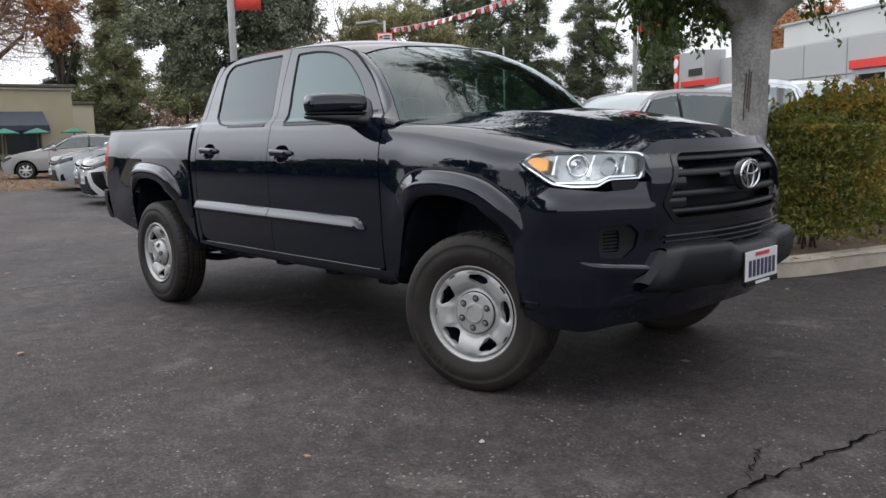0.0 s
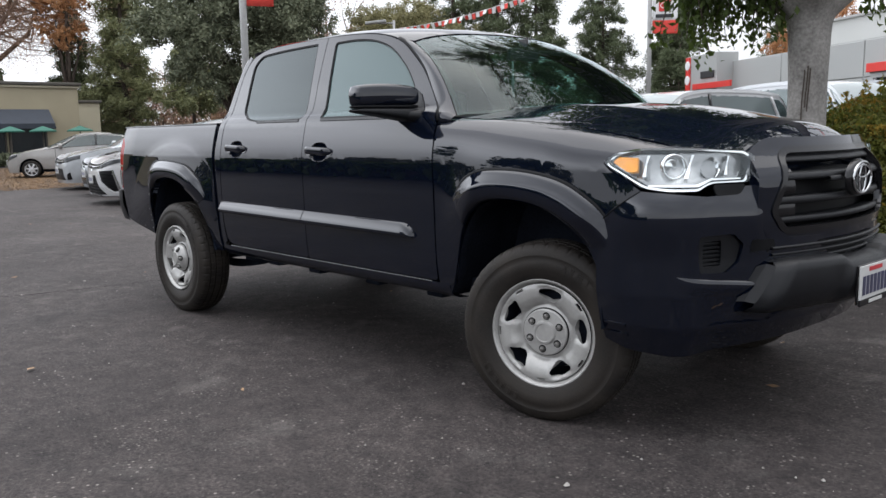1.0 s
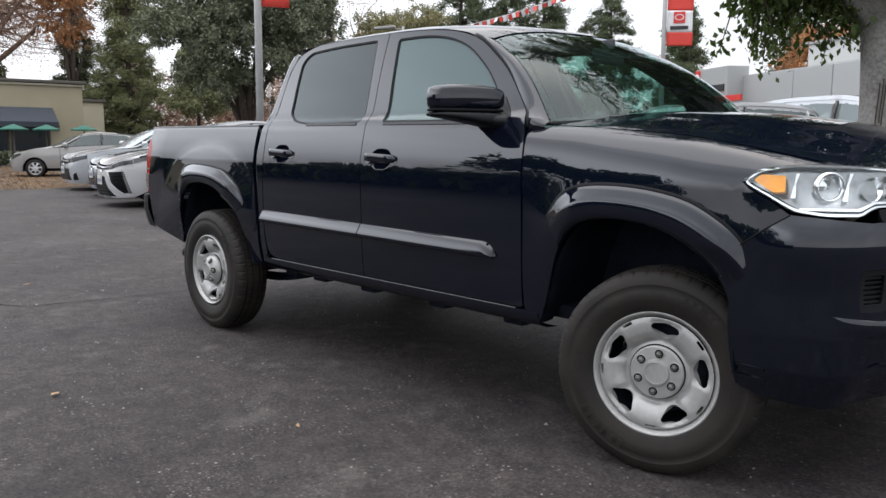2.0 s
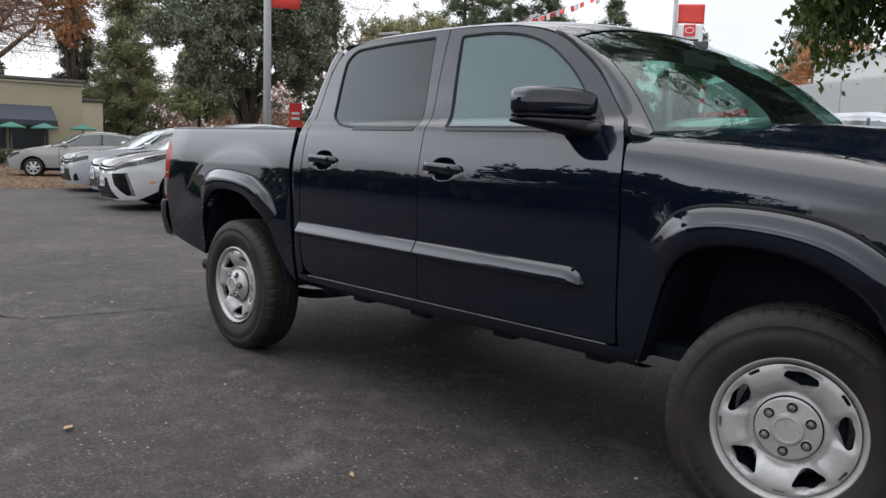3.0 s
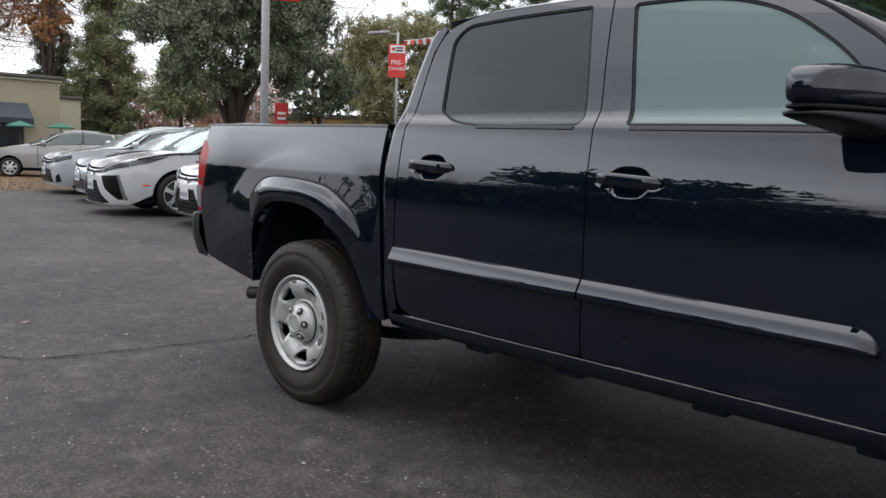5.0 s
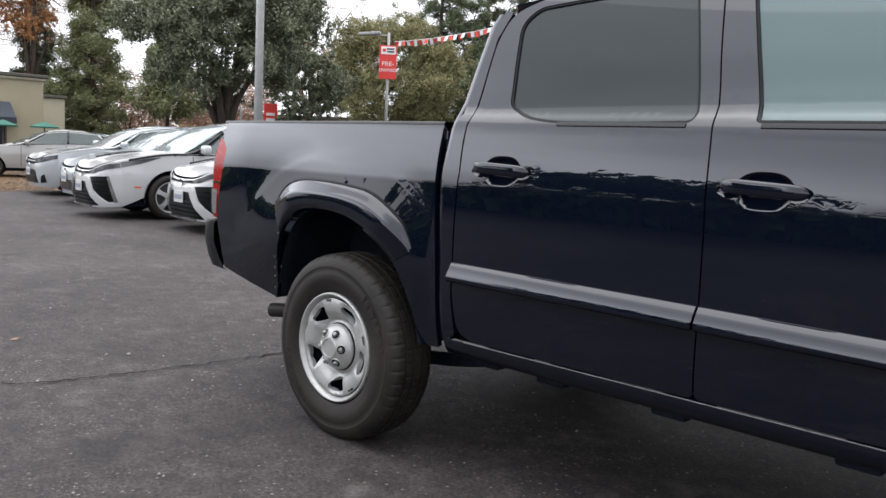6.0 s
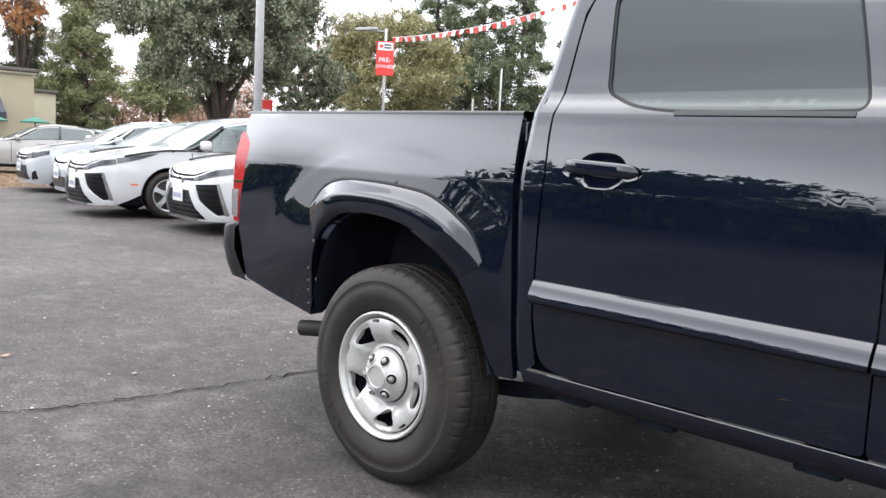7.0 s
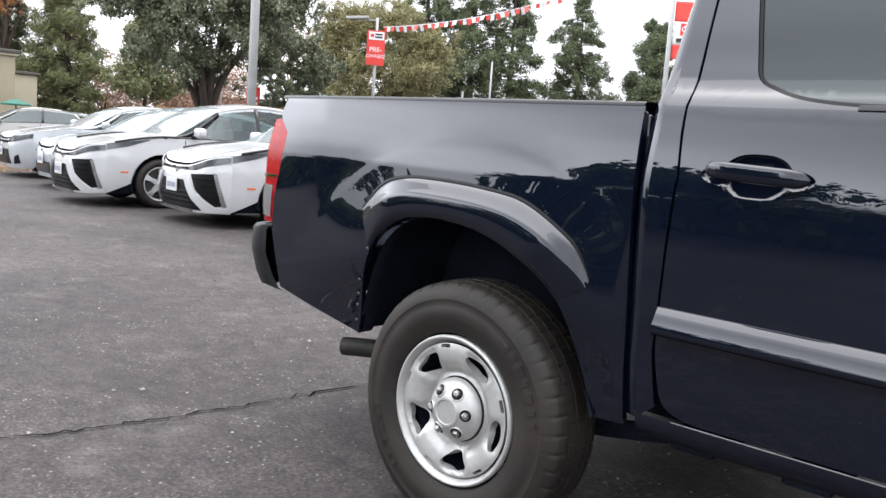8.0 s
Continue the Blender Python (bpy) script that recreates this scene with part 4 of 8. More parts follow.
for sg in (-1, 1):
    fl = sg > 0
    ns = nose_skin(sg)
    fog = rounded([(3.95, 0.822, 0.08), (5.05, 0.828, 0.1), (5.42, 0.785, 0.06), (5.34, 0.722, 0.06), (4.95, 0.683, 0.08), (4.02, 0.687, 0.08)], 3)
    cover = [(0.15, 0.40), (0.0, 0.60), (0.0, 0.78), (0.15, 0.858), (1.1, 0.925), (2.02, 0.985), (2.9, 0.978), (4.2, 0.966), (5.2, 0.972), (5.5, 1.000), (6.2, 1.000), (6.35, 0.985), (6.55, 0.955), (6.72, 0.86), (7.1, 0.80), (9.0, 0.79), (9.0, 0.40), (7.0, 0.385), (4.8, 0.365), (3.0, 0.36), (1.2, 0.37)]
    bumper = panel("front_bumper_cover", [cover, fog], ns, PAINT, truck, 0.14, 0.02, "", fl, 0.018)
    # fog lamp blank: recessed slatted insert
    panel("fog_recess", [grow(fog, 0.06)], nose_skin(sg, -0.045), BLACK_PLASTIC, bumper, 0.3, 0, "", fl, 0.05)
    ring = rounded([(3.95, 0.822, 0.08), (5.05, 0.828, 0.1), (5.42, 0.785, 0.06), (5.34, 0.722, 0.06), (4.95, 0.683, 0.08), (4.02, 0.687, 0.08)], 3)
    inner = rounded([(4.14, 0.800, 0.08), (4.78, 0.804, 0.08), (4.83, 0.710, 0.08), (4.17, 0.710, 0.08)], 3)
    panel("fog_surround", [ring, inner], nose_skin(sg, -0.016), BLACK_PLASTIC, bumper, 0.2, 0.02, "", fl, 0.03)
    for k in range(6):
        z = 0.713 + 0.0155 * k
        panel("fog_slat", [[(4.14, z), (4.82, z), (4.82, z + 0.008), (4.14, z + 0.008)]], nose_skin(sg, -0.026), BLACK_PLASTIC, bumper, 0.4, 0.012, "", fl, 0.02)
    # side slot beside the grille and the lip line beneath the lamps
    panel("intake_slot", [rounded([(5.62, 0.80, 0.05), (6.5, 0.80, 0.05), (6.6, 0.765, 0.05), (5.62, 0.752, 0.05)], 3)], nose_skin(sg, 0.002), GASKET, bumper, 0.3, 0.004, "", fl, 0.03)
    # crease ledge from the fog lamp to the bumper bar
    rows = []
    for dz, o in ((0.012, 0.0), (0.006, 0.010), (-0.004, 0.013), (-0.03, 0.008), (-0.05, 0.0)):
        rows.append([nose_skin(sg, o * smooth(0, 1.2, u - 3.2) * (1 if u < 5.6 else 1))(u, 0.652 - 0.012 * (u - 4.2) + dz) for u in np.linspace(3.3, 5.75, 16)])
    if fl:
        rows.reverse()
    ribbon("bumper_crease", rows, PAINT, bumper)
    for k in range(2):
        z = 0.470 - 0.040 * k
        panel("bumper_rib", [[(0.35, z), (1.4, z - 0.004), (1.4, z + 0.008), (0.35, z + 0.010)]], nose_skin(sg, 0.005), PAINT, bumper, 0.4, 0.01, "", fl, 0.02)
    # seam between the fender and the bumper cover
    seam = [nose_skin(sg, 0.0005)(u, z) for u, z in spline([(0.02, 0.80), (0.15, 0.858), (1.1, 0.925), (2.02, 0.985)], 6)]
    vs, fs = tube(seam, [0.0028] * len(seam), 6)
    mesh_object("cover_seam", vs, fs, GASKET, bumper)
    # headlight
    hl = rounded([(0.22, 1.090, 0.0), (0.75, 1.124, 0.3), (1.9, 1.142, 0.4), (3.4, 1.140, 0.4), (5.75, 1.124, 0.12), (6.10, 1.106, 0.06), (6.02, 1.066, 0.06), (5.62, 1.014, 0.06), (4.3, 1.012, 0.2), (3.9, 0.985, 0.1),
                  (2.9, 0.984, 0.2), (2.1, 0.995, 0.2), (1.2, 1.040, 0.2), (0.35, 1.076, 0.1)], 3)
    lampf = nose_skin(sg)
    head = panel("headlight", [hl], nose_skin(sg, -0.055), LAMP_INNER, truck, 0.2, 0, "clear headlight with chrome edge and amber corner", fl, 0.04)
    panel("chrome_bezel", [hl, [(u + (3.3 - u) * 0.035, z + (1.062 - z) * 0.10) for u, z in hl]], nose_skin(sg, -0.012), CHROME, head, 0.15, 0.035, "chrome bezel", fl, 0.02)
    panel("amber_marker", [rounded([(0.55, 1.090, 0.1), (0.85, 1.108, 0.1), (1.75, 1.105, 0.1), (1.75, 1.056, 0.1), (1.35, 1.050, 0.2)], 3)], nose_skin(sg, -0.014), AMBER, head, 0.2, 0.02, "amber corner marker", fl, 0.02)
    for u, z, r, nm in ((2.75, 1.072, 0.046, "projector_lens"), (4.25, 1.066, 0.040, "lamp_reflector")):
        c = Vector(nose_skin(sg, -0.050)(u, z))
        d = Vector((0.80, sg * 0.60, 0)) if nm == "projector_lens" else Vector((0.9, sg * 0.44, 0))
        vs, fs = lathe([(0.0, 0.001), (-0.012, r * 0.45), (-0.016, r * 0.72), (0.0, r * 0.80), (0.022, r * 0.86), (0.026, r), (0.0, r * 1.04)] if nm == "projector_lens"
                       else [(-0.05, 0.002), (-0.045, r * 0.3), (-0.03, r * 0.6), (0.0, r * 0.9), (0.006, r)], 24)
        rot = d.to_track_quat("Y", "Z").to_matrix().to_4x4()
        vs = [Matrix.Translation(c + d * 0.01) @ rot @ Vector(v) for v in vs]
        mesh_object(nm, vs, fs, CHROME, head, "", True)
    for u0, u1, z0, z1 in ((2.02, 2.12, 1.035, 1.112), (3.48, 3.58, 1.030, 1.114), (5.05, 5.15, 1.040, 1.108)):
        panel("reflector_fin", [[(u0, z0), (u1 - 0.25, z0), (u1, z1), (u0, z1)]], nose_skin(sg, -0.03), CHROME, head, 0.3, 0.03, "", fl, 0.04)
    panel("lamp_shelf", [[(2.2, 1.000), (3.9, 1.000), (4.35, 1.022), (5.5, 1.024), (5.5, 1.029), (4.3, 1.029), (3.8, 1.008), (2.2, 1.006)]], nose_skin(sg, -0.018), CHROME, head, 0.2, 0.03, "", fl, 0.02)
    cover_lens = panel("lens", [grow(hl, 0.0)], nose_skin(sg, 0.001), LENS, head, 0.25, 0, "clear lens", fl, 0.05)
    cover_lens.visible_shadow = False
    panel("lamp_vent", [rounded([(4.35, 1.008, 0.1), (5.5, 1.008, 0.1), (5.3, 0.972, 0.1), (4.5, 0.968, 0.1)], 3)], nose_skin(sg, 0.003), GASKET, truck, 0.3, 0.006, "", fl, 0.03)

# grille: gloss surround, opening, bars, badge
surround = rounded([(-0.46, 1.172, 0.04), (0.46, 1.172, 0.04), (0.556, 1.130, 0.03), (0.578, 1.07, 0.05), (0.590, 0.975, 0.05), (0.590, 0.88, 0.05), (0.520, 0.780, 0.03), (0.40, 0.760, 0.03),
                    (-0.40, 0.760, 0.03), (-0.520, 0.780, 0.03), (-0.590, 0.88, 0.05), (-0.590, 0.975, 0.05), (-0.578, 1.07, 0.05), (-0.556, 1.130, 0.03)], 4)
opening = rounded([(-0.385, 1.128, 0.03), (0.385, 1.128, 0.03), (0.430, 1.10, 0.03), (0.525, 0.900, 0.02), (0.478, 0.840, 0.02), (0.455, 0.824, 0.02), (-0.455, 0.824, 0.02), (-0.478, 0.840, 0.02), (-0.525, 0.900, 0.02), (-0.430, 1.10, 0.03)], 4)
grille = panel("grille_surround", [surround, opening], front_skin(0.006), PAINT, truck, 0.04, 0.05, "gloss black six-sided grille surround")
panel("grille_back", [grow(opening, 0.02)], front_skin(-0.075), GASKET, grille, 0.1, 0)
lip_outer, lip_inner = grow(opening, 0.010), grow(opening, -0.014)
panel("grille_lip", [lip_outer, lip_inner], front_skin(0.012), GLOSS_BLACK, grille, 0.05, 0.03)


def bar(name, y0, y1, z0, z1, out, deep, material, slope=0.0):
    rows = []
    for dz, o in ((0.0, -deep), (0.0, 0.0), (0.25, 0.006), (0.75, 0.004), (1.0, -0.004), (1.0, -deep)):
        rows.append([Vector(front_skin(out + o)(y, z0 + (z1 - z0) * dz)) for y in np.linspace(y0, y1, 15)])
    return ribbon(name, rows, material, grille)


for z0, z1 in ((1.078, 1.112), (1.012, 1.042), (0.922, 0.952), (0.852, 0.876)):
    e = 0.40 + 0.10 * (1.08 - z0) / 0.2
    bar("grille_bar", -e, e, z0, z1, -0.012, 0.05, BLACK_PLASTIC)
for sg in (-1, 1):
    for z0, z1 in ((0.955, 1.06), (0.868, 0.945)):
        ya, yb = sg * 0.385, sg * (0.452 if z0 > 0.9 else 0.485)
        bar("grille_end_block", min(ya, yb), max(ya, yb), z0, z1, -0.018, 0.04, GLOSS_BLACK)
    bar("grille_link", min(sg * 0.10, sg * 0.19), max(sg * 0.10, sg * 0.19), 0.998, 1.020, -0.002, 0.03, BLACK_PLASTIC)
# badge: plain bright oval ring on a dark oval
vs, fs = lathe([(0.0, 0.002), (-0.010, 0.05), (-0.012, 0.080), (-0.002, 0.092), (0.012, 0.092)], 40)
mesh_object("badge_disc", [(4.140 - v[1] * -1.0 * -1.0 + 0.012, v[0] * 1.12, 1.005 + v[2] * 0.80) for v in vs], fs, GLOSS_BLACK, grille, "", True)


def oval(name, ry, rz, cy, cz, r):
    pts = [(4.168, cy + ry * math.cos(a), cz + rz * math.sin(a)) for a in np.linspace(0, 2 * math.pi, 41)]
    v, f = tube(pts, [r] * 41, 6, False)
    mesh_object(name, v, f, SATIN, grille, "bright oval badge ring", True)


oval("badge_ring", 0.086, 0.062, 0, 1.005, 0.006)
oval("badge_oval", 0.030, 0.056, 0, 1.003, 0.0045)
oval("badge_oval", 0.066, 0.024, 0, 1.030, 0.0045)

# lower air opening
panel("lower_intake", [rounded([(-0.50, 0.700, 0.01), (0.50, 0.700, 0.01), (0.55, 0.775, 0.03), (-0.55, 0.775, 0.03)], 3)], front_skin(0.010), GASKET, truck, 0.08, 0.0)
for k in range(3):
    z0 = 0.708 + 0.024 * k
    rows = []
    for dz, o in ((0.0, 0.0), (0.003, 0.010), (0.010, 0.010), (0.013, 0.0)):
        rows.append([Vector(front_skin(0.012 + o)(y, z0 + dz)) for y in np.linspace(-0.52, 0.52, 17)])
    ribbon("intake_slat", rows, BLACK_PLASTIC, truck)

# bumper bar under the intake with a centre step for the plate
rows = []
for px, pz, half in ((-0.10, 0.716, 0.53), (-0.02, 0.714, 0.535), (0.0, 0.700, 0.545), (0.004, 0.675, 0.56), (0.0, 0.60, 0.60), (-0.02, 0.545, 0.625), (-0.05, 0.522, 0.64), (-0.16, 0.515, 0.64)):
    r = []
    for a in np.linspace(-1, 1, 61):
        y = half * a
        e = smooth(0.90, 1.0, abs(a))
        mid = 1 - smooth(0.30, 0.38, abs(a))
        x = 4.212 - 0.26 * y * y + px + 0.016 * mid * (pz < 0.70)
        z = pz - 0.016 * mid * (1 if pz > 0.66 else 0) + 0.012 * abs(a) - 0.012 * e * (pz > 0.65)
        r.append((x - 0.05 * e * e, y, z))
    rows.append(r)
rows.reverse()
ribbon("front_bumper_bar", rows, BLACK_PLASTIC, truck, "textured black front bumper bar")
for sg in (-1, 1):
    # gloss wedge where the cover meets the bar's end
    q = [Vector(nose_skin(sg, o)(u, z)) for u, z, o in ((6.12, 0.708, 0.014), (5.46, 0.572, 0.014), (5.28, 0.572, 0.003), (5.86, 0.700, 0.003), (6.2, 0.70, 0.055), (5.58, 0.565, 0.05))]
    mesh_object("bar_end_wedge", q, [(0, 1, 2, 3), (0, 4, 5, 1)], BLACK_PLASTIC, truck)

# licence plate in a bracket
plate = part("licence_plate", box_bm((0.006, 0.300, 0.150), (4.236, -0.005, 0.592), 0.002), WHITE_PLATE, truck, "white licence plate in a dark holder")
part("plate_holder", box_bm((0.010, 0.306, 0.156), (4.227, -0.005, 0.592), 0.004), GLOSS_BLACK, plate)
for k in range(7):
    part("plate_bar", box_bm((0.002, 0.025, 0.075), (4.2405, -0.117 + 0.0372 * k, 0.588), 0.0), PLATE_INK, plate)
part("plate_bar_small", box_bm((0.002, 0.13, 0.016), (4.2405, -0.005, 0.650), 0.0), RED_INK, plate)
part("plate_frame_strip", box_bm((0.008, 0.306, 0.026), (4.2385, -0.005, 0.522), 0.002), GLOSS_BLACK, plate)
part("plate_bar_small", box_bm((0.002, 0.13, 0.013), (4.2440, -0.005, 0.522), 0.0), WHITE_PLATE, plate)

# ---- mirrors
for sg in (-1, 1):
    m0 = empty("side_mirror", Matrix.Identity(4))
    m0.parent = truck
    n = 28

    def shell(nm, low, high, x_out, material, label, grow_by=0.0):
        """A rounded box from the door outwards; low and high give its lower and upper height along it."""
        rows = []
        for t in np.linspace(0, 1, 19):
            t = float(t)
            k = max(0.0, 1 - abs(2 * t - 1) ** 6) ** 0.30
            z0, z1 = low(t), high(t)
            zc, hz = (z0 + z1) / 2, (z1 - z0) / 2 * (0.25 + 0.75 * k)
            xf, xr = 2.462 - 0.075 * t - 0.03 * t ** 3, 2.318 - 0.070 * t
            xc, hx = (xf + xr) / 2, (xf - xr) / 2 * (0.45 + 0.55 * k) + x_out
            r = []
            for a in np.linspace(0, 2 * math.pi, n, endpoint=False):
                c, s = math.cos(a), math.sin(a)
                r.append((xc + hx * math.copysign(abs(c) ** 0.50, c), sg * (0.828 + 0.300 * t), zc + hz * math.copysign(abs(s) ** 0.50, s)))
            rows.append(r if sg > 0 else r[::-1])
        vs = [p for r in rows for p in r]
        fs = [(i * n + j, i * n + (j + 1) % n, (i + 1) * n + (j + 1) % n, (i + 1) * n + j) for i in range(18) for j in range(n)]
        fs += [tuple(range(n - 1, -1, -1)), tuple(18 * n + j for j in range(n))]
        ob = mesh_object(nm, vs, fs, material, m0, label, True)
        ob.data.set_sharp_from_angle(angle=radians(50))
        return ob

    shell("mirror_cap", lambda t: 1.338 - 0.004 * t, lambda t: 1.446 - 0.010 * t ** 3 - 0.018 * (1 - t) ** 3, 0.0, PAINT, "glossy black mirror cap")
    shell("mirror_seam", lambda t: 1.326, lambda t: 1.344, -0.004, GASKET, "")
    shell("mirror_base", lambda t: 1.252 + 0.058 * t ** 0.8, lambda t: 1.331 - 0.004 * t, 0.003, BLACK_PLASTIC, "black plastic mirror housing")
    part("mirror_glass", box_bm((0.006, 0.18, 0.098), (2.290, sg * 1.000, 1.356), 0.002), CHROME, m0, "mirror glass")
    pts = [(2.445, sg * 0.815, 1.290), (2.435, sg * 0.845, 1.288), (2.415, sg * 0.880, 1.294), (2.390, sg * 0.915, 1.308)]
    v2, f2 = tube(pts, [0.046, 0.044, 0.040, 0.030], 12)
    mesh_object("mirror_arm", [(p.x, p.y, 1.30 + (p.z - 1.30) * 0.75) for p in v2], f2, BLACK_PLASTIC, m0, "", True)

# ---- wheels
def tyre_mesh():
    prof = [(0.100, 0.228), (0.112, 0.2315), (0.119, 0.241), (0.1212, 0.252), (0.1225, 0.254), (0.1235, 0.270), (0.1245, 0.272), (0.1250, 0.305), (0.1240, 0.307), (0.1225, 0.328), (0.1235, 0.330), (0.1200, 0.346), (0.1120, 0.360),
            (0.1030, 0.371), (0.0950, 0.3765), (0.0800, 0.3795), (0.0670, 0.3805), (0.0655, 0.3725), (0.0585, 0.3725), (0.0570, 0.3815), (0.0300, 0.3825), (0.0285, 0.3745), (0.0215, 0.3745), (0.0200, 0.3830)]
    full = [(-a * (1.0 if a > 0.08 else 1.0), r) for a, r in prof] + [(a - 0.024 * smooth(0.0, 0.12, a), r) for a, r in prof[::-1]]
    seg = 360
    vs, fs = lathe(full, seg)
    k = len(full)
    out = []
    for i, v in enumerate(vs):
        s, j = divmod(i, k)
        jj = j if j < len(prof) else k - 1 - j
        p = Vector(v)
        cut = 0.0
        ph = s % 8
        if 12 <= jj <= 15 and ph == 0:
            cut = 0.0048 if jj > 12 else 0.0025
        if jj in (16, 19, 20, 23) and (s + (4 if j < len(prof) else 0)) % 8 == 0:
            cut = 0.0045
        if jj == 11 and ph == 0:
            cut = 0.0016
        r = math.hypot(p.x, p.z)
        if cut:
            p.x *= (r - cut) / r
            p.z *= (r - cut) / r
        if p.z < -0.3745:
            p.z = -0.3745
        out.append(p)
    return out, fs


WHEEL_BASE = Curve([0.0, 0.080, 0.098, 0.108, 0.124, 0.150, 0.178, 0.190, 0.200], [0.060, 0.060, 0.056, 0.052, 0.068, 0.085, 0.090, 0.088, 0.084])


def wheel_face(r, phi):
    """Depth of the pressed steel disc (out from the wheel's middle) at radius r and angle phi."""
    base = WHEEL_BASE(r)
    w = math.cos(5 * phi)
    base += -0.013 * smooth(0.104, 0.126, r) * (1 - smooth(0.180, 0.197, r)) * smooth(-0.3, 0.9, w)
    return base


def build_wheel(name, host, m, domed):
    w = empty(name, m)
    w.parent = host
    tv, tf = TYRE
    mesh_object("tyre", tv, tf, RUBBER, w, "black rubber tyre with a worn sidewall", True).data.set_sharp_from_angle(angle=radians(35))
    K, yo = (1.0, -0.021) if domed else (1.045, -0.012)
    outer = [(0.199 * math.cos(a), 0.199 * math.sin(a)) for a in np.linspace(0, 2 * math.pi, 72, endpoint=False)]
    holes = []
    for k in range(5):
        c = 2 * math.pi * k / 5
        pts = []
        for r, da in ((0.125, -0.10), (0.125, 0.10), (0.166, 0.31), (0.179, 0.26), (0.1835, 0.0), (0.179, -0.26), (0.166, -0.31)):
            pts.append((r * math.cos(c + da), r * math.sin(c + da), 0.013))
        holes.append(rounded(pts, 4))
    slots = []
    for k in range(5):
        c = 2 * math.pi * (k + 0.5) / 5 + (0.12 if k % 2 else -0.10)
        slots.append([(r * math.cos(c + da), r * math.sin(c + da)) for r, da in ((0.187, -0.095), (0.1965, -0.090), (0.1965, 0.0), (0.1965, 0.090), (0.187, 0.095), (0.186, 0.0))])
    f = lambda u, v: (u * K, -wheel_face(math.hypot(u, v), math.atan2(v, u)) + yo, v * K)
    rim = panel("rim", [outer] + holes + slots, f, SILVER, w, 0.012, 0.020, "silver painted pressed steel rim")
    # rim lip, set off from the disc by a narrow groove
    vs, fs = lathe([(-0.060 + yo, 0.1985 * K), (-0.074 + yo, 0.2000 * K), (-0.080 + yo, 0.2045 * K), (-0.087 + yo, 0.2085 * K), (-0.094 + yo, 0.2125 * K), (-0.099 + yo, 0.2170 * K), (-0.098 + yo, 0.2215 * K), (-0.090 + yo, 0.2250 * K), (-0.080 + yo, 0.2240 * K)], 72)
    mesh_object("rim_lip", vs, [tuple(reversed(q)) for q in fs], SILVER, rim, "", True)
    # barrel and drum coloured black to stand for shade behind the rim holes
    vs, fs = lathe([(-0.055, 0.1985 * K), (0.10, 0.19)], 48)
    mesh_object("rim_barrel", vs, fs, UNDER, rim, "", True)
    vs, fs = lathe([(0.02, 0.165), (-0.012, 0.165), (-0.020, 0.155), (-0.020, 0.02)], 40)
    mesh_object("brake_drum", vs, fs, UNDER, w, "brake drum, blackened for the shade behind the rim", True)
    if domed:
        prof = [(-0.045, 0.095), (-0.070, 0.094), (-0.076, 0.091), (-0.086, 0.085), (-0.099, 0.071), (-0.107, 0.053), (-0.110, 0.047), (-0.117, 0.044), (-0.118, 0.037), (-0.114, 0.035), (-0.114, 0.001)]
    else:
        prof = [(-0.055, 0.100), (-0.066, 0.099), (-0.070, 0.094), (-0.073, 0.052), (-0.077, 0.048), (-0.082, 0.046), (-0.083, 0.039), (-0.079, 0.037), (-0.079, 0.001)]
    vs, fs = lathe(prof, 48)
    cap = mesh_object("hub_cap", [(v[0], v[1] + yo, v[2]) for v in vs], [tuple(reversed(q)) for q in fs], SILVER, w, "silver hub cap with a plain round badge", True)
    cap.data.set_sharp_from_angle(angle=radians(30))
    gr = 0.0 if not domed else -0.005
    vs, fs = lathe([(-0.054 + yo, 0.1040 + gr), (-0.0625 + yo, 0.1015 + gr), (-0.060 + yo, 0.0985 + gr)], 48)
    mesh_object("hub_gap", vs, [tuple(reversed(q)) for q in fs], GASKET, cap, "", True)
    for k in range(6):
        a = 2 * math.pi * (k + 0.25) / 6
        nr = 0.0655 if domed else 0.0715
        c = Vector((nr * math.cos(a), yo, nr * math.sin(a)))
        d = 0.1015 if domed else 0.0715
        lean = Vector((0, -1, 0)).rotation_difference(Vector((0.55 * math.cos(a), -0.835, 0.55 * math.sin(a)))).to_matrix() if domed else Matrix.Identity(3)
        big = 0.0205 if domed else 0.0190
        # raised collar round a flat black disc that paints the well's shade, nut on top
        for nm, prof2, material, seg in (("nut_collar", [(0.008, big), (-0.0020, big), (-0.0030, big - 0.0012), (-0.0020, big - 0.0030)], SILVER, 18),
                                         ("nut_shade_disc", [(-0.0022, big - 0.0028), (-0.0016, 0.0005)], GASKET, 18),
                                         ("wheel_nut", [(0.0, 0.0120), (-0.0080, 0.0118), (-0.0130, 0.0085), (-0.0145, 0.0005)], NUT_STEEL, 6)):
            vs, fs = lathe(prof2, seg)
            vs = [lean @ Vector(v) + Vector((0, -d, 0)) + c for v in vs]
            mesh_object(nm, vs, [tuple(reversed(q)) for q in fs], material, cap, "", nm != "wheel_nut")
    # raised marks on the sidewall
    for a0, cnt in ((0.35, 9), (3.55, 8)):
        for k in range(cnt):
            a = a0 + 0.085 * k + 0.02 * (k % 3)
            hw = 0.024 if k % 2 else 0.018
            q = []
            for r, da in ((0.288, -hw), (0.288, hw), (0.316, hw), (0.316, -hw)):
                q.append((r * math.cos(a + da), r * math.sin(a + da)))
            b = [(x, -0.1268, z) for x, z in q] + [(x, -0.1225, z) for x, z in q]
